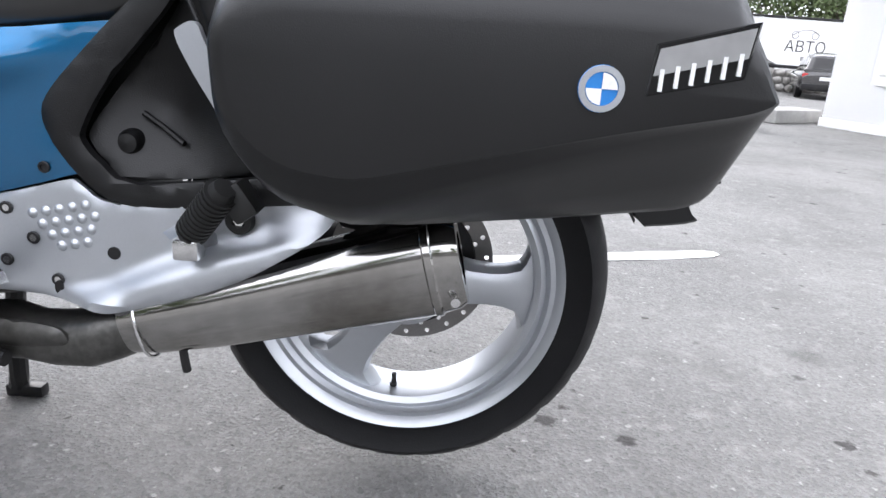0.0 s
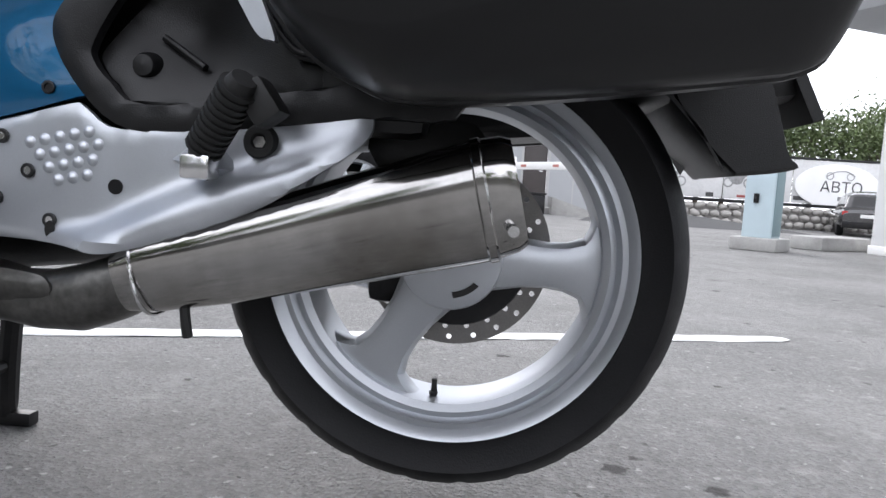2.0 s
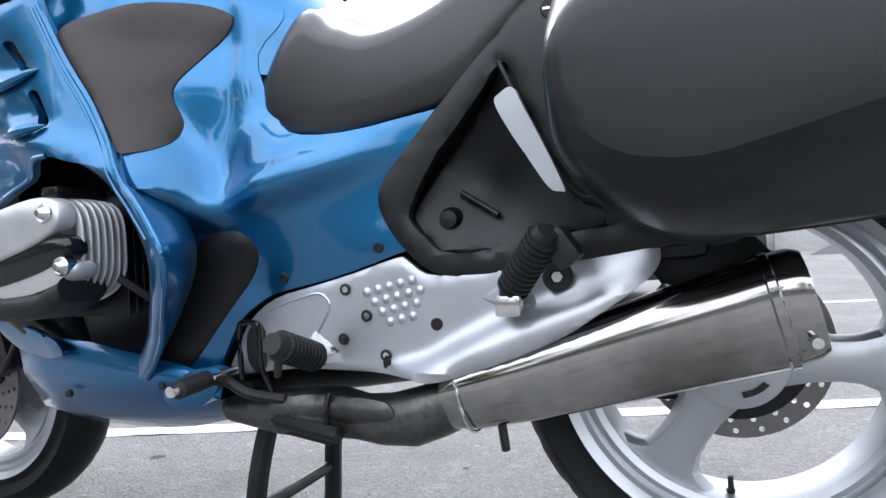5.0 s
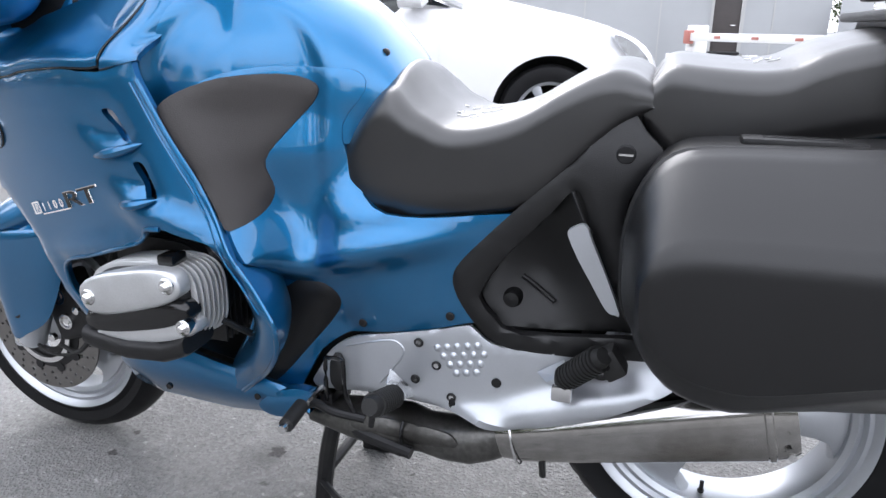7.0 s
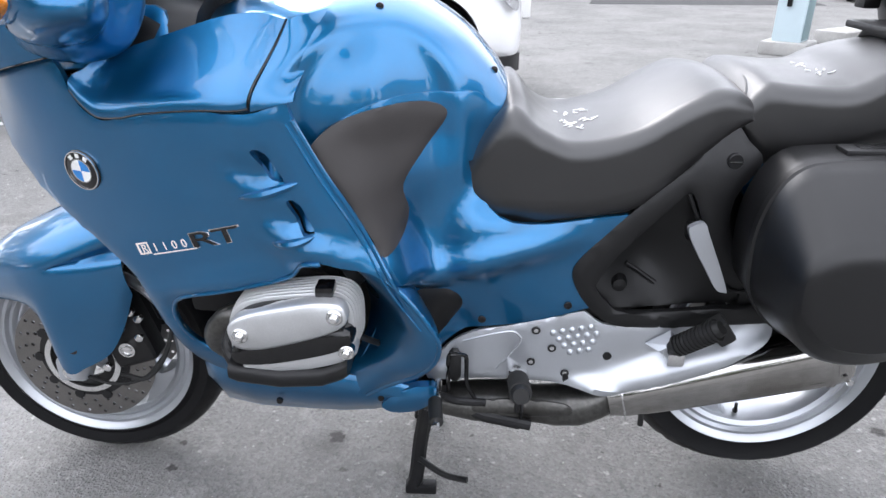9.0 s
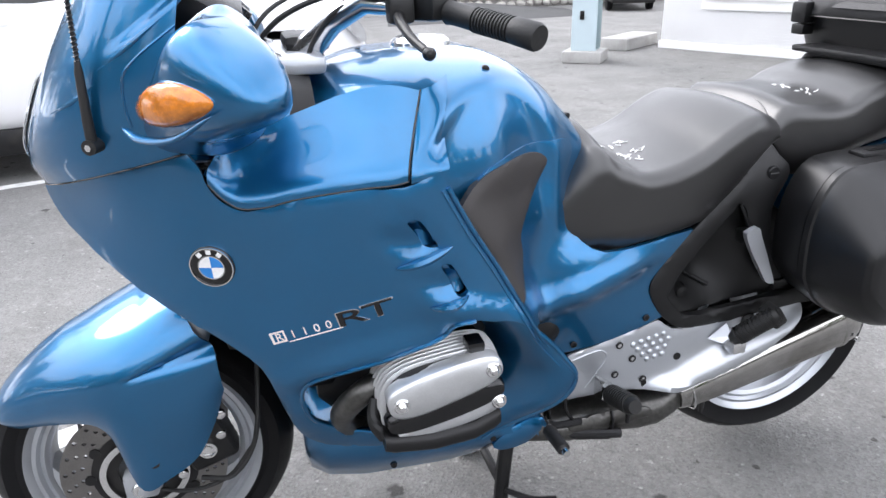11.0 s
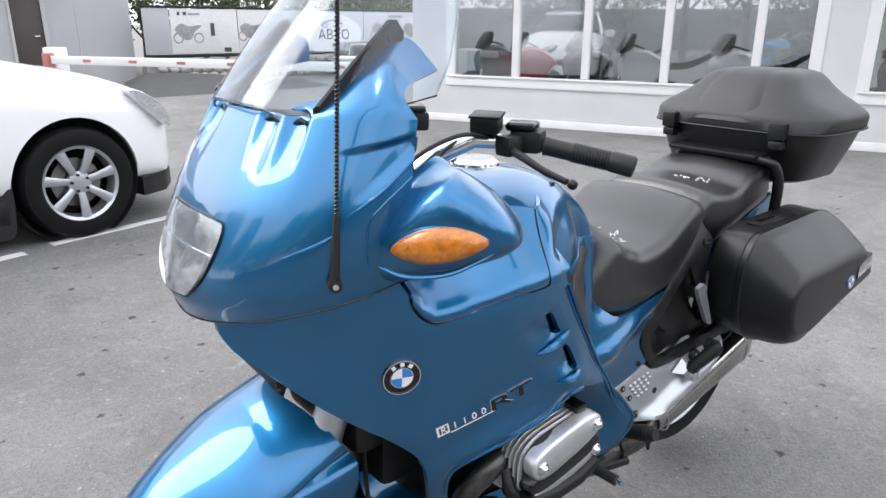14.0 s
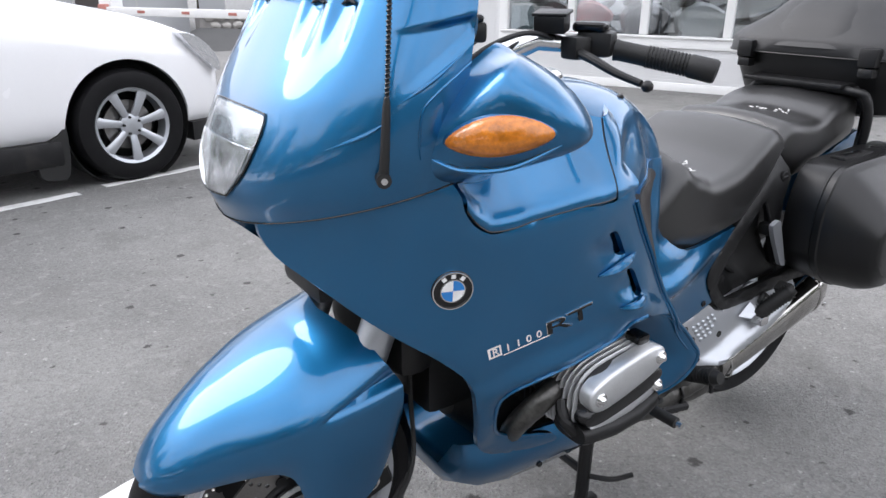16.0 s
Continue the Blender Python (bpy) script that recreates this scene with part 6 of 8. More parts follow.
# upper cowl: wraps round the nose, from the seam up to the screen
def cowl_point(u, v):
    """u from -1 (near flank) to 1 (far flank), v from 0 (seam) to 1 (screen base)."""
    xf = along([(0, -1.520), (0.12, -1.532), (0.3, -1.520), (0.55, -1.478), (0.8, -1.425), (1, -1.385)], v)
    back = along([(0, -1.255), (0.3, -1.26), (0.6, -1.26), (1, -1.235)], v)
    w = along([(0, 0.298), (0.3, 0.310), (0.55, 0.312), (0.8, 0.306), (1, 0.296)], v)
    p = along([(0, 2.1), (0.5, 2.35), (1, 2.5)], v)
    a = abs(u) * math.pi / 2
    s, c = math.sin(a) ** (2 / p), math.cos(a) ** (2 / p)
    prog = 1 - c
    z = along([(0, 0.888), (0.3, 0.980), (0.6, 1.085), (1, 1.225)], v) + prog ** 0.65 * along([(0, 0.091), (0.4, 0.05), (1, 0.0)], v)
    x, q = xf + (back - xf) * prog, 0.0
    # a sunken three-cornered field on each flank, up to the screen
    if abs(u) > 0.4 and v > 0.4:
        low = ((z - 1.094) * 0.82 - (x + 1.357) * 0.573) / 0.016
        top = ((1.188 - z) * 0.98 + (x + 1.343) * 0.20) / 0.012
        end = (-1.238 - x) / 0.014
        fade = (x + 1.372) / 0.09
        q = 0.010
        for k in (low, top, end, fade):
            k = max(0.0, min(1.0, k))
            q *= k * k * (3 - 2 * k)
    # two shallow channels a side that run up to the slots under the screen
    for cu, wide in ((0.165, 0.052), (0.335, 0.058)):
        k = max(0.0, min(1.0, (v - 0.70) / 0.28))
        x += 0.011 * k * k * (3 - 2 * k) * math.exp(-((abs(u) - cu - 0.03 * (1 - k)) / wide) ** 4)
    return Vector((x + q * 0.5, C + math.copysign(w * s - q, u), z))


cowl = part("upper_cowl", sheet_of(cowl_point, lin(-1, 1, 261), lin(0, 1, 131), -0.006), BLUE, bike, "metallic blue nose cowl")
# headlight, set flush into the nose
def lens_point(u, v):
    w = along([(0, 0.115), (0.35, 0.185), (1, 0.212)], v) * (1 - 0.14 * abs(2 * v - 1) ** 5)
    q = cowl_point(u * w, 0.135 + 0.385 * v + 0.02 * (1 - u * u) * (1 if v > 0.5 else 0))
    n = Vector((-0.92, 0, 0.28))
    return q + n * (0.006 + 0.004 * (1 - u * u))
hlm = part("headlight", sheet_of(lens_point, lin(-1, 1, 25), lin(0, 1, 19), -0.004), LENSGLASS, bike, "clear ribbed headlight glass")
part("reflector", sheet_of(lambda u, v: lens_point(u, v) + Vector((0.004, 0, -0.001)), lin(-0.97, 0.97, 25), lin(0.02, 0.98, 19), -0.003), CLEARLENS, hlm)
rib = bmesh.new()
for k in range(26):
    u = -0.92 + 1.84 * k / 25
    tube([lens_point(u, v) + Vector((0.001, 0, 0)) for v in lin(0.04, 0.62, 7)], 0.0019, 5, bm=rib)
part("lens_ribs", rib, CLEARLENS, hlm)
part("headlight_rim", tube([lens_point(u, v) + Vector((0.004, 0, 0)) for u, v in [(u, 0) for u in lin(-1, 1, 9)] + [(1, v) for v in lin(0.08, 1, 9)] + [(u, 1) for u in lin(0.9, -1, 9)] + [(-1, v) for v in lin(0.92, 0, 9)]], 0.0015, 6), GLOSSBLACK, hlm)

# mirror pods with the turn signals
E1, E2 = Vector((0.65, -0.76, 0)), Vector((-0.76, -0.65, 0))
def pod():
    n = 44
    # the mouth on the cowl's flank, run round from the top
    mouth = [Vector(q) for q in curve([(-1.208, -0.312, 1.164), (-1.255, -0.306, 1.133), (-1.297, -0.296, 1.090), (-1.327, -0.292, 1.045), (-1.332, -0.296, 1.010), (-1.310, -0.306, 0.985), (-1.270, -0.312, 0.972), (-1.215, -0.300, 0.965), (-1.165, -0.270, 0.985), (-1.140, -0.245, 1.05), (-1.155, -0.26, 1.12), (-1.180, -0.29, 1.155)], 11, True)]
    def section(at, front_, back_, up, down, dz, dk, p=2.5):
        c = Vector((-1.222, -0.345, 1.078)) + E1 * at + E2 * dk + Vector((0, 0, dz))
        out = []
        for k in range(len(mouth)):
            t = math.pi / 2 - 0.12 + 2 * math.pi * k / len(mouth)
            co, si = math.cos(t), math.sin(t)
            a, b = -math.copysign(abs(co) ** (2 / p), co), math.copysign(abs(si) ** (2 / p), si)
            out.append(c + E2 * (a * (front_ if a > 0 else back_)) + Vector((0, 0, b * (up if b > 0 else down))))
        return out
    first = section(0.030, 0.078, 0.058, 0.074, 0.078, 0.0, 0.0, 2.9)
    rings = []
    for i in range(9):
        t = i / 8
        ring = []
        for m, f in zip(mouth, first):
            g = (f - m).length
            h0, h1 = 2 * t**3 - 3 * t**2 + 1, -2 * t**3 + 3 * t**2
            ring.append(m * h0 + f * h1 + E1 * g * (t**3 - 2 * t**2 + t) * 0.9 + E1 * g * (t**3 - t**2) * 0.9)
        rings.append(ring)
    for at, fr, bk, up, dn, dz, dk in ((0.055, 0.076, 0.056, 0.065, 0.066, -0.004, 0.0), (0.080, 0.071, 0.050, 0.054, 0.052, -0.008, 0.0), (0.102, 0.063, 0.040, 0.040, 0.038, -0.013, 0.0), (0.118, 0.052, 0.028, 0.026, 0.025, -0.017, 0.0), (0.128, 0.038, 0.018, 0.014, 0.013, -0.020, 0.003), (0.132, 0.014, 0.008, 0.005, 0.005, -0.022, 0.008)):
        rings.append(section(at, fr, bk, up, dn, dz, dk, 2.8))
    return loft(rings)
both("mirror_pod", pod, BLUE, "metallic blue mirror housing")
def signal(scale=1.0, push=0.0):
    rings = []
    for k, p in ((1.0, -0.030), (1.0, 0.0), (0.90, 0.006), (0.65, 0.011), (0.3, 0.014), (0.05, 0.015)):
        c = Vector((-1.2715, -0.4075, 1.0530)) + E2 * (p + 0.007 + push)
        rr = []
        for i in range(40):
            a = 2 * math.pi * i / 40
            u = math.cos(a)
            v = math.sin(a) * (0.032 * (1 - 0.30 * u * u) if math.sin(a) > 0 else 0.022 * (1 - 0.2 * u * u))
            rr.append(c + E1 * (0.073 * u * k * scale) + Vector((0, 0, (v + 0.010 * u) * k * scale)) - E2 * (0.012 * (u * k) ** 2))
        rings.append(rr)
    return loft(rings)
ts, _ = both("turn_signal", signal, AMBER, "amber turn signal lens")
both("signal_rim", lambda: signal(1.08, -0.010), BLUE)
def signal_lip():
    """The bright lip under the lens."""
    pts = bend([Vector((-1.338, -0.352, 1.024)), Vector((-1.312, -0.388, 1.014)), Vector((-1.268, -0.432, 1.021)), Vector((-1.222, -0.474, 1.052))], 6)
    return tube(pts, [0.001 + 0.007 * math.sin(math.pi * i / (len(pts) - 1)) ** 0.6 for i in range(len(pts))], 10, flat=0.6)
both("signal_lip", signal_lip, BLUE)

# storage lid and shelf below the pod
def seam_height(x):
    return along([(-1.25, 0.915), (-1.228, 0.894), (-1.208, 0.884), (-1.19, 0.884), (-1.126, 0.897), (-1.043, 0.905), (-0.973, 0.904), (-0.93, 0.915), (-0.913, 0.922), (-0.88, 0.94)], x)
def seam_blend(x, z, y):
    """Rolls a skin over into the fairing's flank at the seam."""
    k = max(0.0, min(1.0, 1 - (z - seam_height(x)) / 0.034))
    k = k * k * (3 - 2 * k)
    return y * (1 - k) + SIDE(x, z) * k
LOW = [(-1.249, 0.928), (-1.236, 0.910), (-1.222, 0.897), (-1.205, 0.889), (-1.17, 0.891), (-1.126, 0.9005), (-1.043, 0.9085), (-0.99, 0.909), (-0.968, 0.912)]
HIGH = [(-1.232, -0.262, 0.962), (-1.215, -0.245, 0.965), (-1.195, -0.243, 0.972), (-1.175, -0.240, 0.982), (-1.14, -0.238, 0.993), (-1.10, -0.236, 1.006), (-1.03, -0.236, 1.027), (-0.97, -0.240, 1.034), (-0.924, -0.262, 1.027)]
def arched(low, high, push):
    pb, pt = [Vector((x, SIDE(x, z) + push, z)) for x, z in curve(low, 6)], [Vector(q) for q in curve(high, 6)]
    def fn(u, v):
        i = round(u * (len(pb) - 1))
        b, t = pb[i], pt[i]
        c1, c2 = b + Vector((0, -0.004, 0.030)), b.lerp(t, 0.42) + Vector((0, 0.012, 0.000))
        return b * (1 - v) ** 3 + c1 * 3 * v * (1 - v) ** 2 + c2 * 3 * v * v * (1 - v) + t * v ** 3
    return fn
lid, _ = both("storage_lid", lambda: sheet_of(arched(LOW, HIGH, 0.0005), lin(0, 1, 43), lin(0, 1, 21), 0.008), BLUE, "metallic blue storage lid with a lock")
part("lid_joint", tube([Vector((x, SIDE(x, z) + 0.002, z - 0.0018)) for x, z in curve(LOW, 6)] + [arched(LOW, HIGH, 0.0005)(1, v) + Vector((0.002, 0.0015, 0)) for v in lin(0, 1, 14)], 0.0015, 6), GLOSSBLACK, lid)
lk = part("lid_lock", lathe([(0.0, -0.006), (0.010, -0.006), (0.013, -0.003), (0.013, 0.006), (0.0, 0.006)], (0, 0, 0), "y", 20, closed=False), BRIGHT, lid)
lk.data.transform(Matrix.Translation(Vector((-1.041, -0.247, 1.000))) @ Matrix.Rotation(radians(-45), 4, "X"))
both("pod_shelf", lambda: panel([(-1.30, 0.965), (-1.285, 0.90), (-1.25, 0.868), (-1.20, 0.876), (-1.15, 0.90), (-1.12, 1.0), (-1.14, 1.04), (-1.24, 1.03)], Skin([(-1.30, 0.96, -0.285), (-1.25, 0.866, -0.285), (-1.2, 0.876, -0.300), (-1.14, 0.91, -0.275), (-1.12, 1.02, -0.225), (-1.24, 0.95, -0.238), (-1.19, 0.97, -0.235)]), 0.01, 0.014, 3), BLUE, "metallic blue shelf under the mirror")
vent = part("air_vent", loft([[(-1.262 + xx * k, -0.262 - 0.004 * j, 0.924 + zz * k + 0.05 * xx) for xx, zz in oval(0, 0, 0.044, 0.026, 24, 2.8)] for j, k in ((0, 1.0), (1, 1.0), (2, 0.92))]), GLOSSBLACK, bike, "black louvred air vent")
for k in range(4):
    part("louvre", block((-1.298, -0.276, 0.908 + k * 0.010), (-1.226, -0.2715, 0.911 + k * 0.010), 0.0008, 1), BLACK, vent)
for k in range(3):
    part("louvre", block((-1.286 + k * 0.022, -0.277, 0.904), (-1.283 + k * 0.022, -0.272, 0.944), 0.0008, 1), BLACK, vent)

# tank
def tank_top(x):
    return along([(-1.08, 1.035), (-0.98, 1.062), (-0.85, 1.068), (-0.75, 1.055), (-0.66, 1.005), (-0.60, 0.945), (-0.565, 0.895)], x)
def tank_half(x):
    return along([(-1.08, 0.22), (-0.95, 0.31), (-0.88, 0.318), (-0.80, 0.295), (-0.74, 0.250), (-0.68, 0.205), (-0.62, 0.155), (-0.565, 0.125)], x)
def tank_y(x, z):
    zm, t = 0.84, tank_top(x)
    q = max(0.0, min(0.999, (z - zm) / (t - zm)))
    d = math.hypot((x + 0.800) / 0.126, max(0.0, z - 0.865) / 0.150)
    scoop = 0.034 / (1 + math.exp((d - 1) / 0.060))
    low = 0.22 * max(0.0, 0.84 - z) if x < -0.70 else 0.22 * max(0.0, 0.84 - z) * max(0.0, (-0.60 - x) / 0.10)
    return C - (tank_half(x) - scoop + low) * (1 - q ** 2.6) ** (1 / 2.6)
rings = []
for x in lin(-1.08, -0.565, 96):
    zs = lin(0.79, 0.84, 4)[:-1] + [0.84 + (tank_top(x) - 0.84) * math.sin(radians(a)) for a in lin(0, 90, 40)]
    leftp = [(x, tank_y(x, z), z) for z in zs]
    right = [(x, 2 * C - y, z) for x, y, z in leftp[::-1][1:]]
    rings.append(leftp + right)
tank = part("fuel_tank", loft(rings), BLUE, bike, "metallic blue fuel tank")
part("filler_cap", lathe([(0.0, 0.02), (0.045, 0.02), (0.055, 0.012), (0.058, 0.0), (0.0, 0.0)], (-0.86, C, 1.062), "z", 32, closed=False), BRIGHT, tank)
for x, z in ((-0.602, 0.931), (-0.79, 1.04)):
    part("tank_bolt", lathe([(0.0, -0.002), (0.005, -0.002), (0.0065, -0.001), (0.0065, 0.006), (0.0, 0.006)], (x, tank_y(x, z) - 0.0005, z), "y", 14, closed=False), DARKMETAL, tank)

lid_edge = arched(LOW, HIGH, 0.0005)
def surround(u, v):
    """From the lid's rear joint over to the tank's flank."""
    e = lid_edge(1, v) + Vector((0.005, 0, 0.001))
    x, z = e.x + u * 0.062, e.z + u * 0.014 - 0.006 * (1 - v)
    k, h = u * u * (3 - 2 * u), min(1.0, v * 2.2)
    h = h * h * (3 - 2 * h)
    goal = (tank_y(x, z) - 0.001 + 0.004 * u) * h + (SIDE(x, z) + 0.002) * (1 - h)
    return Vector((x, e.y * (1 - k) + goal * k, z))
both("lid_surround", lambda: sheet_of(surround, lin(0, 1, 17), lin(0, 1, 25), 0.008), BLUE)

# painted side cover under the seat
COVER2 = Skin([(-0.86, 0.80, -0.26), (-0.80, 0.70, -0.272), (-0.745, 0.60, -0.225), (-0.76, 0.53, -0.232), (-0.69, 0.51, -0.222), (-0.83, 0.42, -0.240), (-0.88, 0.33, -0.240), (-0.74, 0.34, -0.215), (-0.68, 0.45, -0.208), (-0.65, 0.48, -0.197), (-0.611, 0.486, -0.207), (-0.453, 0.523, -0.212), (-0.44, 0.58, -0.208), (-0.34, 0.72, -0.205), (-0.50, 0.69, -0.215), (-0.62, 0.70, -0.225), (-0.67, 0.78, -0.185), (-0.72, 0.72, -0.225), (-0.62, 0.62, -0.235), (-0.55, 0.60, -0.22)],
              [(-0.585, 0.625, 0.13, 0.028, 14, 0.020), (-0.705, 0.70, 0.05, 0.10, 0, -0.012)])
def cover_skin(x, z):
    """The cover flows up into the tank's flank."""
    k = max(0.0, min(1.0, (z - 0.67) / 0.12)) if x < -0.58 else 0.0
    k = k * k * (3 - 2 * k)
    y = COVER2(x, z) * (1 - k) + (tank_y(x, z) - 0.0035) * k
    # a shoulder that rises to the fairing's rear edge
    xg = along([(0.53, -0.690), (0.60, -0.742), (0.668, -0.78), (0.742, -0.82), (0.817, -0.865), (0.893, -0.905)], z)
    g = math.exp(-(max(0.0, x - xg) / 0.040) ** 2) * max(0.0, min(1.0, (z - 0.56) / 0.06)) * max(0.0, min(1.0, (0.93 - z) / 0.05))
    return y * (1 - g) + min(y, SIDE(xg, z) + 0.015) * g
sc, _ = both("side_cover", lambda: panel([(-0.885, 0.835), (-0.842, 0.75), (-0.797, 0.665), (-0.767, 0.60), (-0.782, 0.55), (-0.80, 0.50), (-0.82, 0.45), (-0.845, 0.40), (-0.87, 0.345), (-0.83, 0.312), (-0.765, 0.318), (-0.738, 0.340), (-0.715, 0.382), (-0.690, 0.425), (-0.65, 0.456), (-0.62, 0.466), (-0.53, 0.483), (-0.43, 0.512), (-0.395, 0.53), (-0.42, 0.60), (-0.34, 0.695), (-0.38, 0.70), (-0.50, 0.685), (-0.585, 0.695), (-0.63, 0.75), (-0.645, 0.82), (-0.615, 0.875), (-0.63, 0.905), (-0.69, 0.91), (-0.76, 0.91), (-0.83, 0.89)], cover_skin, 0.01, 0.012, 3, 0.001), BLUE, "metallic blue side cover that flows into the tank")
pad_line = [(-0.887, 0.830), (-0.867, 0.868), (-0.811, 0.893), (-0.738, 0.900), (-0.692, 0.889), (-0.682, 0.868), (-0.719, 0.818), (-0.750, 0.768), (-0.742, 0.722), (-0.748, 0.690), (-0.765, 0.672), (-0.788, 0.680), (-0.848, 0.772)]
both("knee_pad", lambda: panel(pad_line, lambda x, z: cover_skin(x, z) - 0.008, 0.018, 0.012, 4, 0.004), PAD, "dark grey rubber knee pad")
for x, z in ((-0.453, 0.523), (-0.611, 0.486)):
    bolt((x, COVER2(x, z) - 0.001, z), 0.0075, name="cover_bolt", parent=sc, material=DARKMETAL)
part("leg_pad", panel([(-0.765, 0.511), (-0.735, 0.550), (-0.697, 0.563), (-0.660, 0.549), (-0.648, 0.522), (-0.670, 0.483), (-0.722, 0.418), (-0.772, 0.360), (-0.812, 0.333), (-0.826, 0.350), (-0.818, 0.402)], lambda x, z: COVER2(x, z) - 0.005, 0.012, 0.012, 4, 0.004), BLACK, bike, "dark grey rubber leg pad")

# ---- seats and the black rear quarter ----
def seat_mesh(rows, n=14, crown=0.012, radius=0.034):
    """Rows along x: top height, lower edge height, half width: upright sides, a rounded shoulder and a slightly domed top."""
    rings = []
    for x, top, low, w in rows:
        nose = max(0.0, min(1.0, (-0.505 - x) / 0.07))
        dome = crown + 0.024 * nose
        r = min(radius + 0.022 * nose, (top - dome - low) * 0.6, w * 0.5)
        half = [(w * 0.985, low), (w + 0.002, low + (top - dome - r - low) * 0.35), (w, low + (top - dome - r - low) * 0.75)]
        half += [(w - r + r * math.cos(a), top - dome - r + r * math.sin(a)) for a in lin(0, math.pi / 2, 9)]
        flat = w - r
        half += [(flat * (1 - k), top - dome * (1 - k) ** 2) for k in lin(0.2, 1, 6)]
        near = [(x, C - y, z) for y, z in half]
        far = [(x, C + y, z) for y, z in half[:-1]][::-1]
        rings.append(near + far + [(x, C + w * 0.9, low - 0.012), (x, C - w * 0.9, low - 0.012)])
    return loft(rings)


def seat_rows(tops, lows, wides, x0, x1, n):
    return [(x, along(tops, x), along(lows, x), along(wides, x)) for x in lin(x0, x1, n)]


fs = part("front_seat", seat_mesh(seat_rows([(-0.672, 0.812), (-0.66, 0.826), (-0.634, 0.856), (-0.598, 0.898), (-0.575, 0.918), (-0.555, 0.908), (-0.527, 0.872), (-0.497, 0.848), (-0.463, 0.839), (-0.41, 0.846), (-0.353, 0.866), (-0.296, 0.901), (-0.249, 0.925), (-0.22, 0.930), (-0.188, 0.921), (-0.16, 0.895), (-0.15, 0.875)],
                                             [(-0.672, 0.80), (-0.665, 0.772), (-0.648, 0.738), (-0.631, 0.716), (-0.59, 0.686), (-0.55, 0.684), (-0.471, 0.696), (-0.40, 0.708), (-0.332, 0.726), (-0.267, 0.782), (-0.197, 0.852), (-0.15, 0.868)],
                                             [(-0.672, 0.150), (-0.65, 0.172), (-0.61, 0.186), (-0.55, 0.192), (-0.45, 0.196), (-0.3, 0.194), (-0.22, 0.185), (-0.15, 0.16)], -0.672, -0.15, 60)), VINYL, bike, "black vinyl rider seat with white scribble marks", sharp=1.0)
part("seat_seam", tube(bend([(-0.212, -0.195, 0.835), (-0.185, -0.17, 0.88), (-0.165, -0.11, 0.918), (-0.158, C, 0.926)]), 0.003, 6), VINYL, fs)
rs = part("rear_seat", seat_mesh(seat_rows([(-0.19, 0.885), (-0.172, 0.918), (-0.151, 0.938), (-0.11, 0.937), (-0.038, 0.933), (0.002, 0.939), (0.037, 0.957), (0.101, 0.975), (0.20, 0.985), (0.24, 0.97), (0.25, 0.94)],
                                           [(-0.19, 0.862), (-0.129, 0.796), (-0.047, 0.810), (0.057, 0.836), (0.25, 0.87)],
                                           [(-0.19, 0.165), (-0.10, 0.178), (0.05, 0.17), (0.2, 0.15), (0.25, 0.12)], -0.19, 0.25, 40)), VINYL, bike, "black vinyl pillion seat", sharp=1.0)


def scribble(x, y, s, seed, host):
    """Worn white scrawl on the vinyl: short strokes that cannot be read."""
    rn_ = random.Random(seed)
    bm = bmesh.new()
    for k in range(7):
        a = Vector((x + rn_.uniform(-1, 1) * s, y + rn_.uniform(-1, 1) * s * 0.8, 0))
        d = Vector((rn_.uniform(-1, 1), rn_.uniform(-1, 1), 0)).normalized() * s * rn_.uniform(0.4, 0.9)
        pts = []
        for q in (a, a + d * 0.5 + Vector((rn_.uniform(-1, 1), rn_.uniform(-1, 1), 0)) * s * 0.15, a + d):
            ok, loc, nor, _ = host.ray_cast(Vector((q.x, q.y, 2)), Vector((0, 0, -1)))
            pts.append(loc + Vector((0, 0, 0.0006)) if ok else None)
        if None not in pts:
            tube(pts, 0.0013, 5, bm=bm)
    return bm


bpy.context.view_layer.update()
for x, y, s, seed in ((-0.455, -0.112, 0.026, 1), (-0.43, -0.095, 0.02, 2), (-0.47, -0.04, 0.014, 3), (-0.435, -0.02, 0.014, 6)):
    part("scribble", scribble(x, y, s, seed, fs), WHITE, fs, "white scrawl")
for x, y, s, seed in ((-0.04, -0.02, 0.018, 4), (-0.03, -0.085, 0.02, 5)):
    part("scribble", scribble(x, y, s, seed, rs), WHITE, rs, "white scrawl")

QUARTER = Skin([(-0.21, 0.86, -0.190), (-0.20, 0.795, -0.217), (-0.34, 0.72, -0.212), (-0.447, 0.59, -0.216), (-0.37, 0.49, -0.216), (-0.2, 0.50, -0.225), (-0.05, 0.52, -0.235), (-0.12, 0.78, -0.205), (0.0, 0.65, -0.22)])
quarter_line = [(-0.207, 0.862), (-0.175, 0.835), (-0.148, 0.800), (-0.19, 0.74), (-0.18, 0.66), (-0.10, 0.58), (0.0, 0.56), (0.0, 0.51), (-0.085, 0.506), (-0.20, 0.492), (-0.316, 0.480), (-0.375, 0.487), (-0.415, 0.520), (-0.442, 0.560), (-0.450, 0.592), (-0.435, 0.622), (-0.39, 0.672), (-0.335, 0.728), (-0.27, 0.790)]
pocket = [(-0.402, 0.575), (-0.368, 0.632), (-0.30, 0.710), (-0.268, 0.748), (-0.25, 0.730), (-0.226, 0.66), (-0.18, 0.575), (-0.15, 0.562), (-0.10, 0.556), (-0.10, 0.545), (-0.18, 0.530), (-0.342, 0.510), (-0.382, 0.532), (-0.402, 0.555)]
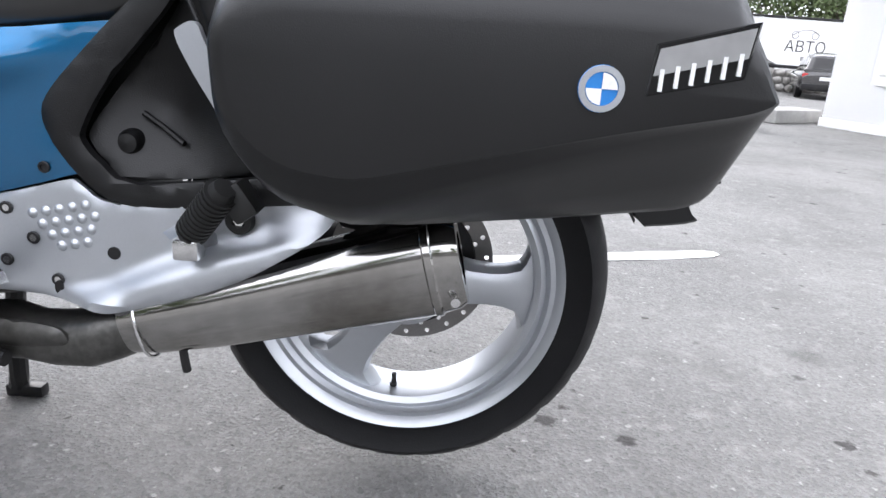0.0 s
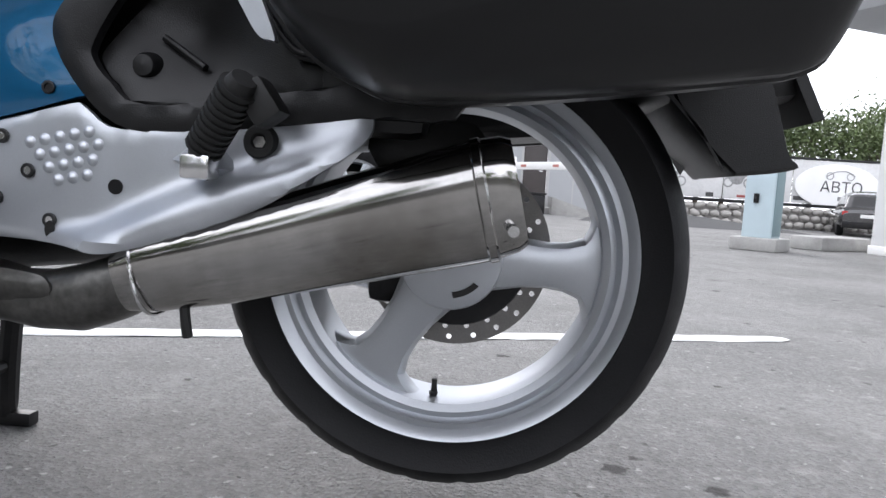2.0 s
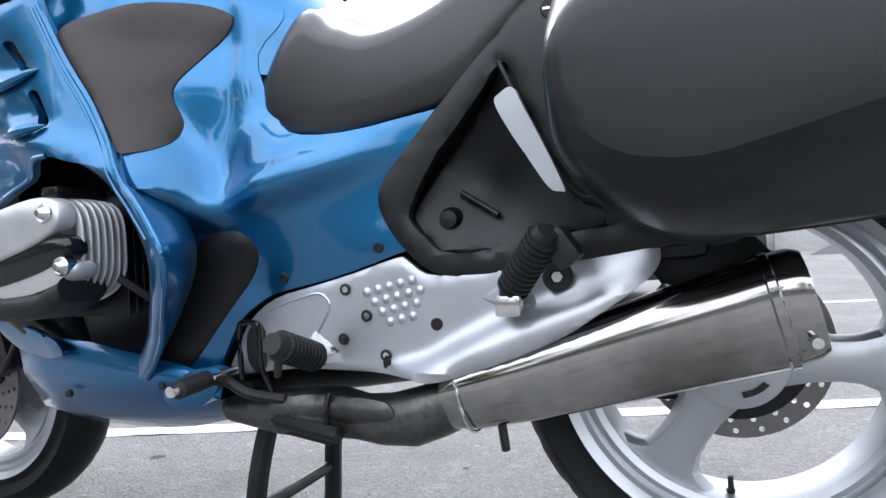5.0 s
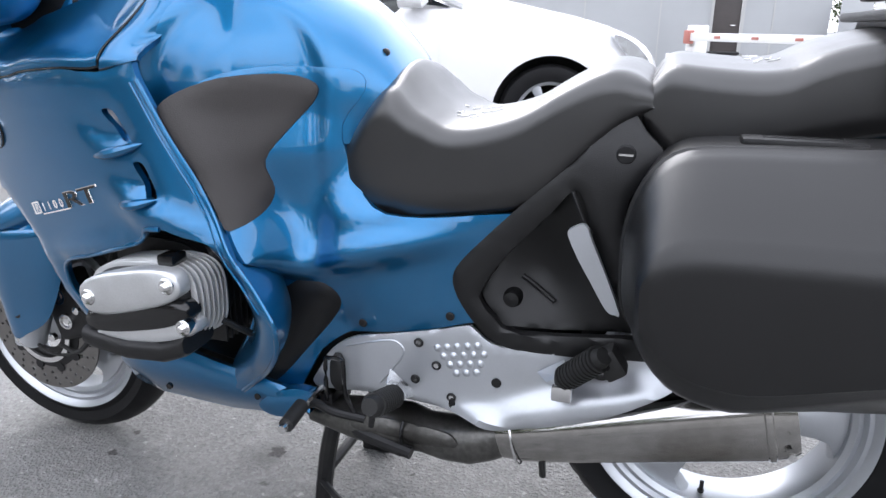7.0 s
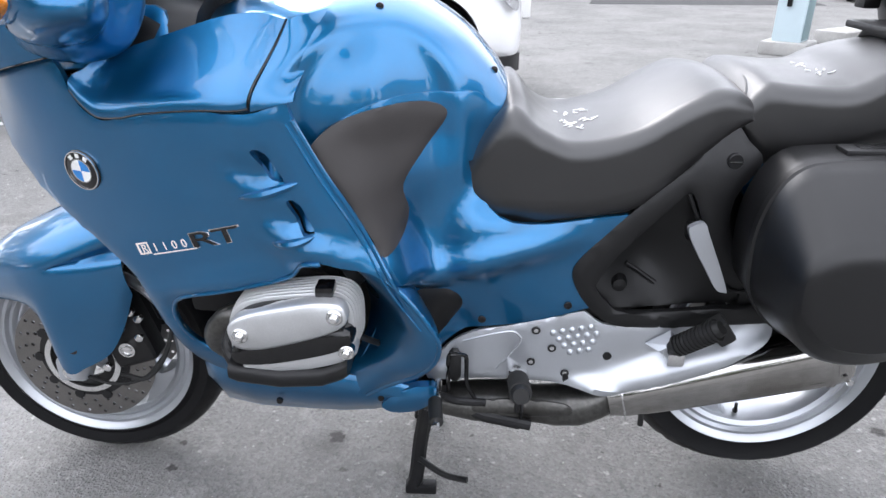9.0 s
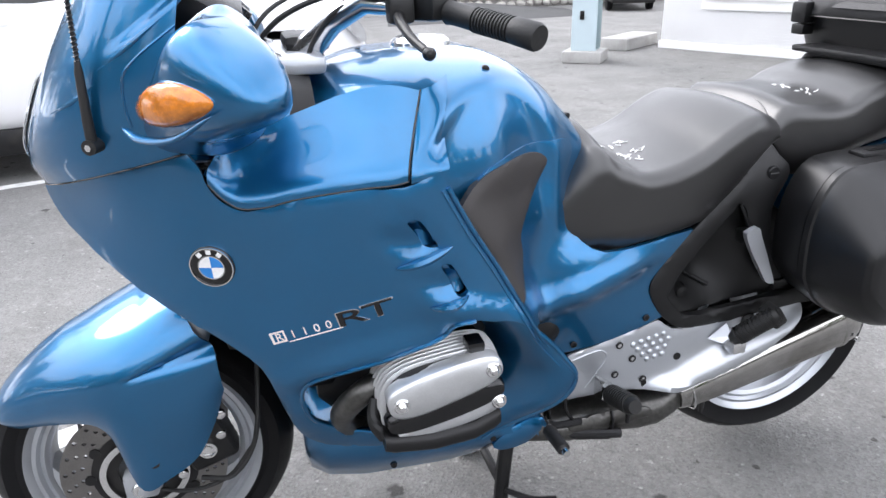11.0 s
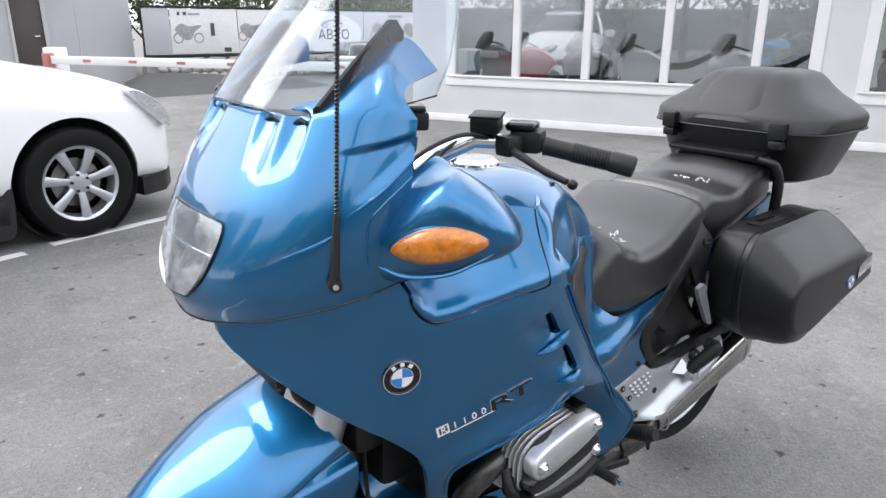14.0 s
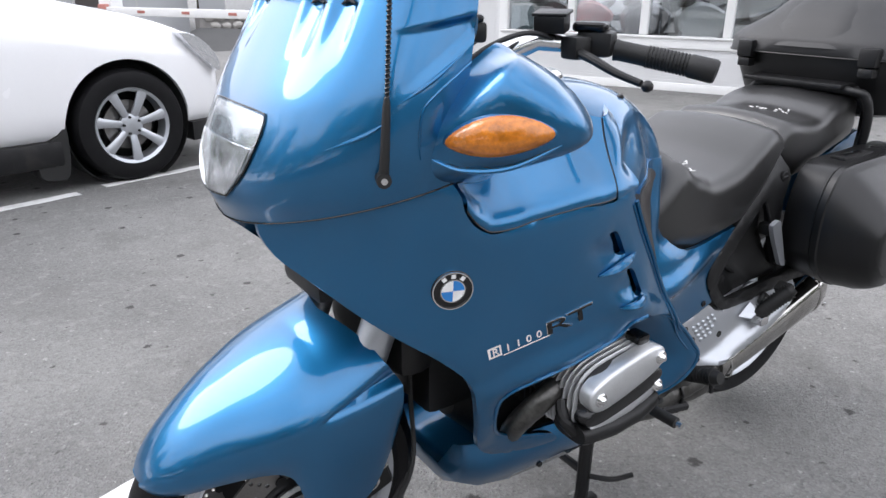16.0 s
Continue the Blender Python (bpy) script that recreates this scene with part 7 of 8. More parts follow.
quarter, _ = both("rear_quarter_panel", lambda: panel(quarter_line, QUARTER, 0.014, 0.013, 3, 0.004, holes=(pocket,)), BLACK, "black plastic quarter panel with an open pocket")
part("pocket_floor", panel([(x, z) for x, z in pocket], Skin([(-0.40, 0.57, -0.19), (-0.34, 0.52, -0.195), (-0.26, 0.74, -0.198), (-0.1, 0.55, -0.205), (-0.31, 0.60, -0.150), (-0.2, 0.6, -0.200)]), 0.006, 0.010, 3), BLACK, quarter)
part("pocket_strap", tube([(-0.345, -0.166, 0.592), (-0.318, -0.168, 0.575), (-0.290, -0.178, 0.558)], 0.0042, 8), BLACK, quarter)
part("pocket_boss", lathe([(0.0, -0.014), (0.012, -0.012), (0.016, -0.004), (0.018, 0.012), (0.0, 0.012)], (-0.358, -0.178, 0.556), "y", 18, closed=False), BLACK, quarter)
part("pocket_rim", tube([(x, QUARTER(x, z) - 0.002, z) for x, z in curve([(-0.268, 0.748), (-0.246, 0.70), (-0.222, 0.65), (-0.196, 0.60), (-0.180, 0.580), (-0.165, 0.570), (-0.14, 0.572), (-0.10, 0.585)], 5)], 0.0032, 8), BLACK, quarter)
sb = part("quarter_screw", lathe([(0.0, -0.004), (0.012, -0.004), (0.0135, -0.002), (0.0135, 0.005), (0.0, 0.005)], (-0.199, QUARTER(-0.199, 0.805) - 0.001, 0.805), "y", 22, closed=False), DARKMETAL, quarter)
part("screw_slot", moved(block((-0.010, -0.0008, -0.0015), (0.010, 0.0, 0.0015)), Matrix.Translation((-0.199, QUARTER(-0.199, 0.805) - 0.0052, 0.805))), BRIGHT, quarter)
HANDLE = [(-0.268, 0.692), (-0.261, 0.702), (-0.248, 0.708), (-0.240, 0.703), (-0.234, 0.688), (-0.208, 0.632), (-0.187, 0.582), (-0.192, 0.578), (-0.206, 0.584), (-0.230, 0.622), (-0.252, 0.658)]
part("lift_handle", panel(HANDLE, lambda x, z: QUARTER(x, z) - 0.026 - 0.03 * max(0.0, z - 0.66), 0.012, 0.03, 4, 0.0), ALLOY, bike, "bright metal lift handle")
part("handle_foot", block((-0.262, -0.235, 0.665), (-0.235, -0.205, 0.695), 0.006), BLACK, bike)
part("pannier_bracket", block((-0.15, -0.215, 0.49), (-0.03, -0.16, 0.62), 0.02), BLACK, bike)
part("heat_plate", panel([(-0.10, 0.50), (-0.05, 0.52), (0.02, 0.512), (0.04, 0.47), (-0.02, 0.455), (-0.09, 0.46)], lambda x, z: -0.165, 0.02, 0.02, 2), BLACK, bike)
part("tail_side", panel([(-0.15, 0.80), (-0.05, 0.80), (0.12, 0.83), (0.26, 0.86), (0.34, 0.84), (0.36, 0.76), (0.25, 0.70), (0.0, 0.66), (-0.15, 0.72)], lambda x, z: -0.175 + 0.15 * max(0, x) ** 1.5, 0.02, 0.02, 3), BLUE, bike, "metallic blue tail panel")
part("tail_side", flip(panel([(-0.15, 0.80), (-0.05, 0.80), (0.12, 0.83), (0.26, 0.86), (0.34, 0.84), (0.36, 0.76), (0.25, 0.70), (0.0, 0.66), (-0.15, 0.72)], lambda x, z: -0.175 + 0.15 * max(0, x) ** 1.5, 0.02, 0.02, 3), C), BLUE, bike)

# luggage rack and grab rail
rack = part("luggage_rack", tube(bend([(0.15, -0.215, 0.78), (0.145, -0.225, 0.90), (0.135, -0.215, 0.965), (0.13, -0.18, 0.982), (0.125, C, 0.985), (0.13, 0.09, 0.978), (0.14, 0.13, 0.92), (0.15, 0.14, 0.80)], 7), 0.012, 12), BLACK, bike, "black luggage rack and grab rail")
part("rack_plate", block((0.10, -0.16, 0.985), (0.42, 0.13, 1.0), 0.006), BLACK, rack)
part("rack_leg", tube([(0.16, -0.20, 0.78), (0.175, -0.20, 0.93), (0.15, -0.17, 0.99)], 0.011, 10), BLACK, rack)

# ---- panniers and top case ----
def pannier(side):
    t = thing("pannier", (0.07, C + side * -0.33, 0.5), "black plastic hard pannier with a lid and carrying handle", "pannier", "panniers")
    s = 1 if side > 0 else -1
    def low(k, x):
        w = max(0.0, min(1.0, (x + 0.15) / 0.48))
        return min(max(k, 0.985), k * (1 + (0.75 - 1.45 * w) * min(1.0, (1 - k) / 0.5))) if k < 0.98 else k
    def shell(rows):
        rings = []
        for y, k, dz, dx in rows:
            prof = [(-0.186, 0.66), (-0.176, 0.61), (-0.135, 0.558), (-0.085, 0.528), (-0.03, 0.515), (0.10, 0.526), (0.24, 0.545), (0.30, 0.556), (0.325, 0.58), (0.338, 0.64), (0.326, 0.72), (0.300, 0.80), (0.275, 0.835), (0.20, 0.848), (0.05, 0.842), (-0.08, 0.838), (-0.135, 0.828), (-0.168, 0.79), (-0.186, 0.73)]
            cx, cz = 0.065, 0.68
            ring = [(cx + dx + (x - cx) * k[0], (y if s > 0 else 2 * C - y), cz + (z - cz) * (k[1] if z > cz else low(k[-1], x)) + dz) for x, z in (tuple(q) for q in curve(prof, 3, True))]
            rings.append(ring)
        return loft(rings)
    inner = part("case_shell", shell([(-0.215, (0.90, 0.92), 0.01, 0), (-0.225, (0.985, 0.985), 0.004, 0), (-0.29, (1.0, 1.0), 0.0, 0), (-0.300, (0.995, 0.995), 0, 0)]), CASE, t)
    lid_ = part("case_lid", shell([(-0.300, (0.985, 0.985), 0, 0), (-0.304, (0.985, 0.985), 0, 0), (-0.306, (1.014, 1.014), 0, 0), (-0.320, (1.014, 1.014), 0, 0), (-0.323, (0.998, 0.998), 0, 0), (-0.337, (0.995, 0.97, 0.99), 0, 0.001), (-0.347, (0.99, 0.93, 0.970), 0, 0.002), (-0.375, (0.975, 0.80, 0.84), 0, 0.006), (-0.41, (0.955, 0.625, 0.66), 0, 0.006), (-0.431, (0.938, 0.50, 0.55), 0, 0.007), (-0.435, (0.935, 0.48, 0.515), 0, 0.007), (-0.445, (0.92, 0.40, 0.42), 0, 0.008), (-0.449, (0.90, 0.34, 0.40), 0, 0.009), (-0.4505, (0.87, 0.26, 0.32), 0, 0.010), (-0.451, (0.6, 0.06, 0.08), 0, 0.010)]), CASE, t, sharp=0.45)
    hy = -0.265 if s > 0 else 2 * C + 0.265
    part("carry_handle", block((-0.06, hy - 0.02, 0.834), (0.08, hy + 0.02, 0.847), 0.005), BLACK, t)
    part("handle_slot", block((-0.035, hy - 0.008, 0.8455), (0.055, hy + 0.010, 0.8485), 0.001), GLOSSBLACK, t)
    part("latch", block((0.13, hy - 0.03, 0.838), (0.19, hy + 0.015, 0.850), 0.004), BLACK, t)
    oy = -0.4495 if s > 0 else 2 * C + 0.4495
    part("emblem", lathe([(0.0, -0.004), (0.017, -0.004), (0.020, -0.001), (0.020, 0.012), (0.0, 0.012)], (0.172, oy, 0.677), "y", 28, closed=False), EMBLEMBLUE, t, "round blue and white badge")
    for q in (0, 2):
        pts = [(0.172, 0.677)] + [(0.172 + 0.0132 * math.cos(radians(a)), 0.677 + 0.0132 * math.sin(radians(a))) for a in range(90 * q, 90 * q + 91, 15)]
        part("emblem_quarter", prism(pts, oy - 0.0045 * s, oy - 0.0052 * s), WHITE, t)
    part("emblem_ring", lathe([(0.014, -0.0055), (0.0192, -0.0055), (0.0192, -0.003), (0.014, -0.003)], (0.172, oy, 0.677), "y", 28) if s > 0 else lathe([(0.014, 0.003), (0.0192, 0.003), (0.0192, 0.0055), (0.014, 0.0055)], (0.172, oy, 0.677), "y", 28), ALLOY, t)
    badge = part("badge_plate", prism([(0.208, 0.672), (0.290, 0.692), (0.296, 0.738), (0.212, 0.716)], oy + 0.03 * s, oy - 0.003 * s, 0.003), GLOSSBLACK, t)
    part("badge_field", prism([(0.213, 0.690), (0.288, 0.709), (0.291, 0.733), (0.216, 0.712)], oy - 0.0032 * s, oy - 0.0044 * s), BOARDGREY, badge)
    for k in range(6):
        x = 0.218 + 0.0125 * k
        part("badge_bar", block((x, oy - 0.005 * s if s > 0 else oy + 0.0032, 0.678 + 0.0033 * k), (x + 0.0035, oy - 0.0032 * s if s > 0 else oy + 0.005, 0.696 + 0.0033 * k)), WHITE, badge)
    return t


pannier(1)
pannier(-1)

tc = thing("top_case", (0.3, C, 1.0), "black plastic top case on the luggage rack", "top case")
def case_ring(z, x0, x1, w, k=4.0, n=48):
    return [(xx, yy, z) for xx, yy in oval((x0 + x1) / 2, C, (x1 - x0) / 2, w, n, k)]
part("case_tub", loft([case_ring(0.905, 0.212, 0.524, 0.203), case_ring(0.915, 0.194, 0.539, 0.227), case_ring(1, 0.172, 0.564, 0.260), case_ring(1.055, 0.157, 0.584, 0.276), case_ring(1.06, 0.157, 0.584, 0.274)]), CASE, tc)
part("case_lid", loft([case_ring(1.06, 0.150, 0.592, 0.283), case_ring(1.066, 0.144, 0.596, 0.291), case_ring(1.098, 0.146, 0.596, 0.299, 3.4), case_ring(1.108, 0.150, 0.594, 0.297, 3.2), case_ring(1.122, 0.160, 0.590, 0.280, 3.2), case_ring(1.14, 0.172, 0.584, 0.244, 3.4), case_ring(1.16, 0.187, 0.574, 0.206, 3.6), case_ring(1.182, 0.207, 0.559, 0.176, 4), case_ring(1.205, 0.230, 0.539, 0.156, 4), case_ring(1.221, 0.254, 0.519, 0.140, 4), case_ring(1.229, 0.284, 0.494, 0.113, 4), case_ring(1.231, 0.342, 0.424, 0.047)]), LIDPLASTIC, tc, sharp=0.9)
part("lid_panel", loft([case_ring(1.085, 0.140, 0.304, 0.128, 4), case_ring(1.14, 0.166, 0.304, 0.125, 4), case_ring(1.185, 0.201, 0.404, 0.115, 4), case_ring(1.215, 0.235, 0.454, 0.099, 4), case_ring(1.231, 0.272, 0.454, 0.076, 4), case_ring(1.234, 0.322, 0.424, 0.038, 4)]), LIDPLASTIC, tc)
for y in (-0.195, 0.16):
    lt = part("latch", block((0.130, y - 0.024, 1.045), (0.164, y + 0.024, 1.095), 0.008), BLACK, tc)
    part("latch_tab", block((0.134, y - 0.02, 1.018), (0.168, y + 0.02, 1.043), 0.006), BLACK, lt)
part("seam_strip", tube([Vector(q) for q in case_ring(1.062, 0.143, 0.598, 0.292) + case_ring(1.062, 0.143, 0.598, 0.292)[:1]], 0.003, 6), BLACK, tc)

# ---- front end ----
def fender_point(u, v):
    """u from the nose (0) to the rear (1), v across from the near lower edge (-1) over the top (0) to the far one (1)."""
    x = -1.716 + 0.394 * u ** 1.35
    top = along([(-1.716, 0.450), (-1.706, 0.472), (-1.68, 0.504), (-1.63, 0.547), (-1.59, 0.573), (-1.54, 0.597), (-1.49, 0.620), (-1.44, 0.640), (-1.38, 0.660), (-1.322, 0.674)], x)
    edge = along([(-1.724, 0.444), (-1.70, 0.436), (-1.66, 0.440), (-1.60, 0.456), (-1.54, 0.468), (-1.505, 0.462), (-1.485, 0.43), (-1.474, 0.37), (-1.462, 0.325), (-1.445, 0.316), (-1.42, 0.330), (-1.37, 0.372), (-1.34, 0.440), (-1.322, 0.505)], x)
    w = along([(-1.716, 0.020), (-1.707, 0.040), (-1.69, 0.061), (-1.66, 0.083), (-1.61, 0.110), (-1.55, 0.142), (-1.50, 0.165), (-1.45, 0.177), (-1.38, 0.177), (-1.322, 0.174)], x)
    crease = along([(-1.724, 0.448), (-1.69, 0.462), (-1.62, 0.492), (-1.55, 0.522), (-1.46, 0.551), (-1.38, 0.567), (-1.322, 0.578)], x)
    a, q = abs(v), 0.0
    back = max(0.0, min(1.0, (x + 1.42) / 0.098))
    if a < 0.62:
        ang = a / 0.62 * math.pi / 2
        p = along([(-1.716, 2.0), (-1.6, 2.0), (-1.5, 1.95), (-1.40, 2.2), (-1.322, 2.6)], x)
        y, z = w * math.sin(ang) ** (2 / p), crease + (top - crease) * math.cos(ang) ** (2 / p)
        # the hollow facet between the crease and the ridge above it, deepest at the fork
        ridge = along([(-1.46, 0.556), (-1.40, 0.585), (-1.322, 0.622)], x)
        if x > -1.46 and z < ridge:
            k = (ridge - z) / max(0.004, ridge - crease)
            q = 0.022 * max(0.0, min(1.0, (x + 1.46) / 0.10)) * math.sin(math.pi * min(1.0, k) ** 1.6) ** 0.8
        stretch = 0.03 * back * max(0.0, (a - 0.45) / 0.17) - 0.045 * back * max(0.0, 1 - a / 0.45)
    else:
        k = (a - 0.62) / 0.38
        y, z = w + 0.002 * math.sin(math.pi * k) - 0.012 * k * k, crease + (edge - crease) * k
        stretch = 0.03 * back
    return Vector((x + stretch, C + math.copysign(y - q, v), z))


fd = part("front_fender", sheet_of(fender_point, lin(0, 1, 61), lin(-1, 1, 121), -0.004), BLUE, bike, "metallic blue front fender with creased flanks", sharp=1.1)
for x, z, y in ((-1.429, 0.378, -0.172), (-1.345, 0.588, -0.152)):
    part("fender_bolt", lathe([(0.0, -0.004), (0.009, -0.004), (0.010, -0.001), (0.010, 0.006), (0.0, 0.006)], (x, C + y, z), "y", 14, closed=False), DARKMETAL, fd)
for s in (-1, 1):
    fk = part("fork_leg", tube([(-1.465, C + s * 0.118, 0.29), (-1.40, C + s * 0.118, 0.44), (-1.335, C + s * 0.118, 0.60), (-1.27, C + s * 0.118, 0.755)], [0.030, 0.030, 0.034, 0.034], 18), ALLOY, bike, "silver fork leg")
    part("fork_tube", tube([(-1.335, C + s * 0.118, 0.60), (-1.13, C + s * 0.118, 1.08)], 0.021, 14), BRIGHT, bike)
    cal = part("brake_caliper", moved(block((-0.045, -0.03, -0.075), (0.05, 0.03, 0.075), 0.016, 3), Matrix.Translation((-1.352, C + s * 0.10, 0.385)) @ Matrix.Rotation(radians(-18), 4, "Y")), DARKMETAL, bike, "black four-piston brake caliper")
    for u, v, r in ((0.0, 0.03, 0.019), (0.012, -0.028, 0.017)):
        part("piston_cap", lathe([(0.0, -0.006), (r * 0.45, -0.006), (r * 0.5, -0.002), (r * 0.8, -0.002), (r * 0.85, -0.007), (r, -0.007), (r, 0.006), (0.0, 0.006)], (-1.352 + u, C + s * 0.131, 0.385 + v), "y", 20, closed=False), BRIGHT, cal)
    for u, v in ((-0.01, 0.085), (-0.04, -0.075), (0.04, 0.0), (0.045, 0.045), (0.03, 0.06)):
        part("caliper_bolt", lathe([(0.0, -0.006), (0.005, -0.006), (0.009, -0.004), (0.009, 0.006), (0.0, 0.006)], (-1.352 + u, C + s * 0.131, 0.385 + v), "y", 12, closed=False), BRIGHT, cal)
part("axle_nut", lathe([(0.0, -0.015), (0.014, -0.015), (0.018, -0.008), (0.018, 0.02), (0.0, 0.02)], (-1.470, C - 0.13, 0.300), "y", 16, closed=False), BRIGHT, bike)
part("axle_clamp", block((-1.50, C - 0.14, 0.275), (-1.44, C - 0.10, 0.33), 0.01), ALLOY, bike)
part("brake_hose", tube(bend([(-1.36, C - 0.14, 0.30), (-1.30, C - 0.15, 0.30), (-1.25, C - 0.14, 0.37), (-1.23, C - 0.10, 0.50), (-1.22, C - 0.08, 0.62)]), 0.005, 8), RUBBER, bike)
part("sensor_cable", tube(bend([(-1.44, C - 0.13, 0.285), (-1.38, C - 0.14, 0.275), (-1.31, C - 0.145, 0.295), (-1.26, C - 0.14, 0.35)]), 0.004, 8), RUBBER, bike)
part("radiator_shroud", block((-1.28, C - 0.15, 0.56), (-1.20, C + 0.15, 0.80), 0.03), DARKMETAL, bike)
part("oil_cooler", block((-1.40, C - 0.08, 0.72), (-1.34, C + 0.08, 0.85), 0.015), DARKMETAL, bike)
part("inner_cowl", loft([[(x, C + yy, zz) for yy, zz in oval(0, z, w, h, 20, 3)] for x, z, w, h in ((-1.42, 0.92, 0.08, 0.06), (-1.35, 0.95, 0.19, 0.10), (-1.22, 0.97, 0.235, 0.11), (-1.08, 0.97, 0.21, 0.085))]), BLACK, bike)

# ---- windscreen, its frame and the instruments ----
def screen_point(u, v):
    """u across from near side (-1) to far side (1), v from the base to the top."""
    a = abs(u)
    w = along([(0, 0.262), (0.35, 0.262), (1, 0.205)], v)
    xf = along([(0, -1.408), (0.5, -1.312), (1, -1.205)], v)
    # the base stays high over the slots, drops to the cowl outside them and climbs along the cheek
    base = along([(0, 1.238), (0.30, 1.236), (0.45, 1.228), (0.58, 1.205), (0.70, 1.202), (0.85, 1.224), (1.0, 1.256)], a)
    z = base + (1.475 - 0.05 * a * a - base) * v
    back = along([(0, 0.0), (0.3, 0.008), (0.55, 0.030), (0.75, 0.075), (0.9, 0.140), (1.0, 0.235)], a) * (1 - 0.45 * v)
    return Vector((xf + back, C + w * u, z))
ws = part("windscreen", sheet_of(screen_point, lin(-1, 1, 31), lin(0, 1, 17), 0.003), SCREEN, bike, "clear curved windscreen")
ws.visible_shadow = False
for s in (-1, 1):
    part("screen_edge", tube([screen_point(s, v) for v in lin(0, 1, 12)], 0.002, 6), SCREEN, ws)
part("base_seal", tube([screen_point(u, 0) + Vector((0.002, 0, -0.002)) for u in lin(-1, 1, 25)], 0.0016, 6), GLOSSBLACK, ws)
def strip():
    a, b = Vector((-1.348, -0.214, 1.222)), Vector((-1.190, -0.197, 1.356))
    dd = (b - a)
    up = Vector((0.5, -0.75, 0.35)).normalized()
    rings = []
    for t, w in ((0, 0.010), (0.04, 0.020), (0.5, 0.022), (0.96, 0.022), (1.0, 0.014)):
        c = a + dd * t
        side = dd.normalized().cross(up).normalized()
        rings.append([c + side * p * w + up * q for p, q in ((-1, 0), (-0.9, 0.006), (0.9, 0.006), (1, 0), (0.9, -0.006), (-0.9, -0.006))])
    return loft(rings)
st1, st2 = both("screen_strip", strip, BLACK, "black strip that holds the windscreen")
for t in (0.22, 0.85):
    q = Vector((-1.348, -0.214, 1.222)).lerp(Vector((-1.190, -0.197, 1.356)), t) + Vector((0.5, -0.75, 0.35)).normalized() * 0.006
    bolt(q, 0.007, (0.5, -0.75, 0.35), "strip_screw", st1, DARKMETAL)
def surround_point(u, v):
    """Blue cheek beside the screen, drawn on from the cowl's upper edge: u from front to back, v from below to above."""
    uu = -0.36 - 0.64 * u
    lo = cowl_point(uu, 1.0)
    rise = (lo - cowl_point(uu, 0.95)) * 20
    hi = Vector((along([(0, -1.372), (0.25, -1.318), (0.5, -1.262), (0.75, -1.196), (0.9, -1.160), (1, -1.138)], u), along([(0, -0.172), (0.25, -0.196), (0.5, -0.200), (0.75, -0.194), (0.9, -0.200), (1, -0.236)], u), along([(0, 1.238), (0.25, 1.258), (0.5, 1.300), (0.75, 1.338), (0.9, 1.334), (1, 1.290)], u)))
    span_ = (hi - lo).length
    rise = rise.normalized() * span_
    bow = Vector((0.040 * max(0.0, u - 0.6) / 0.4, 0, 0)) * math.sin(math.pi * v) * -1
    return lo * (2 * v**3 - 3 * v**2 + 1) + rise * (v**3 - 2 * v**2 + v) + hi * (3 * v**2 - 2 * v**3) + (hi - lo) * (v**3 - v**2) * 0.8 + bow
both("screen_cheek", lambda: sheet_of(surround_point, lin(0, 1, 31), lin(0, 1, 17), 0.006), BLUE, "metallic blue cheek beside the windscreen")
def on_cowl(x, z):
    """The near flank's point that shows this x and z."""
    return min((cowl_point(-0.4 - 0.6 * i / 60, 0.05 + 0.9 * j / 60) for i in range(61) for j in range(61)), key=lambda q: abs(q.x - x) + abs(q.z - z))
part("pod_joint", tube(bend([on_cowl(x, z) for x, z in ((-1.330, 1.015), (-1.336, 1.046), (-1.331, 1.081), (-1.310, 1.106), (-1.281, 1.126), (-1.245, 1.144))], 5), 0.0020, 6), BLUE, cowl)
for ends in (((-1.362, 1.090), (-1.315, 1.123), (-1.262, 1.160)), ((-1.440, 1.028), (-1.405, 1.050), (-1.370, 1.073))):
    part("cowl_crease", tube(bend([on_cowl(x, z) for x, z in ends], 5), [0.0005 + 0.0028 * math.sin(math.pi * i / 10) for i in range(11)], 8), BLUE, cowl)
part("seam_joint", tube([cowl_point(u, 0.0) + Vector((0, 0, -0.002)) for u in lin(-1, 1, 41)], 0.0014, 6), GLOSSBLACK, cowl)
for u in (-0.335, -0.165, 0.165, 0.335):
    part("cowl_slot", tube(bend([cowl_point(u - 0.035, 0.965) + Vector((-0.002, 0, 0.001)), cowl_point(u, 0.98) + Vector((-0.003, 0, 0.002)), cowl_point(u + 0.035, 0.965) + Vector((-0.002, 0, 0.001))], 4), [0.001, 0.0025, 0.0035, 0.0042, 0.0045, 0.0042, 0.0035, 0.0025, 0.001], 8), GLOSSBLACK, cowl)
dash = part("dashboard", loft([[(x, C + yy, zz) for yy, zz in oval(0, z, w, h, 24, 3)] for x, z, w, h in ((-1.37, 1.185, 0.10, 0.02), (-1.33, 1.17, 0.17, 0.045), (-1.24, 1.15, 0.20, 0.055), (-1.17, 1.11, 0.20, 0.05))]), BLACK, bike, "black instrument binnacle")
for y in (-0.07, 0.07):
    part("gauge", moved(lathe([(0.0, 0.008), (0.045, 0.008), (0.052, 0.012), (0.055, 0.0), (0.0, 0.0)], (0, 0, 0), "z", 28, closed=False), Matrix.Translation((-1.20, C + y, 1.165)) @ Matrix.Rotation(radians(45), 4, "Y")), GLOSSBLACK, dash)

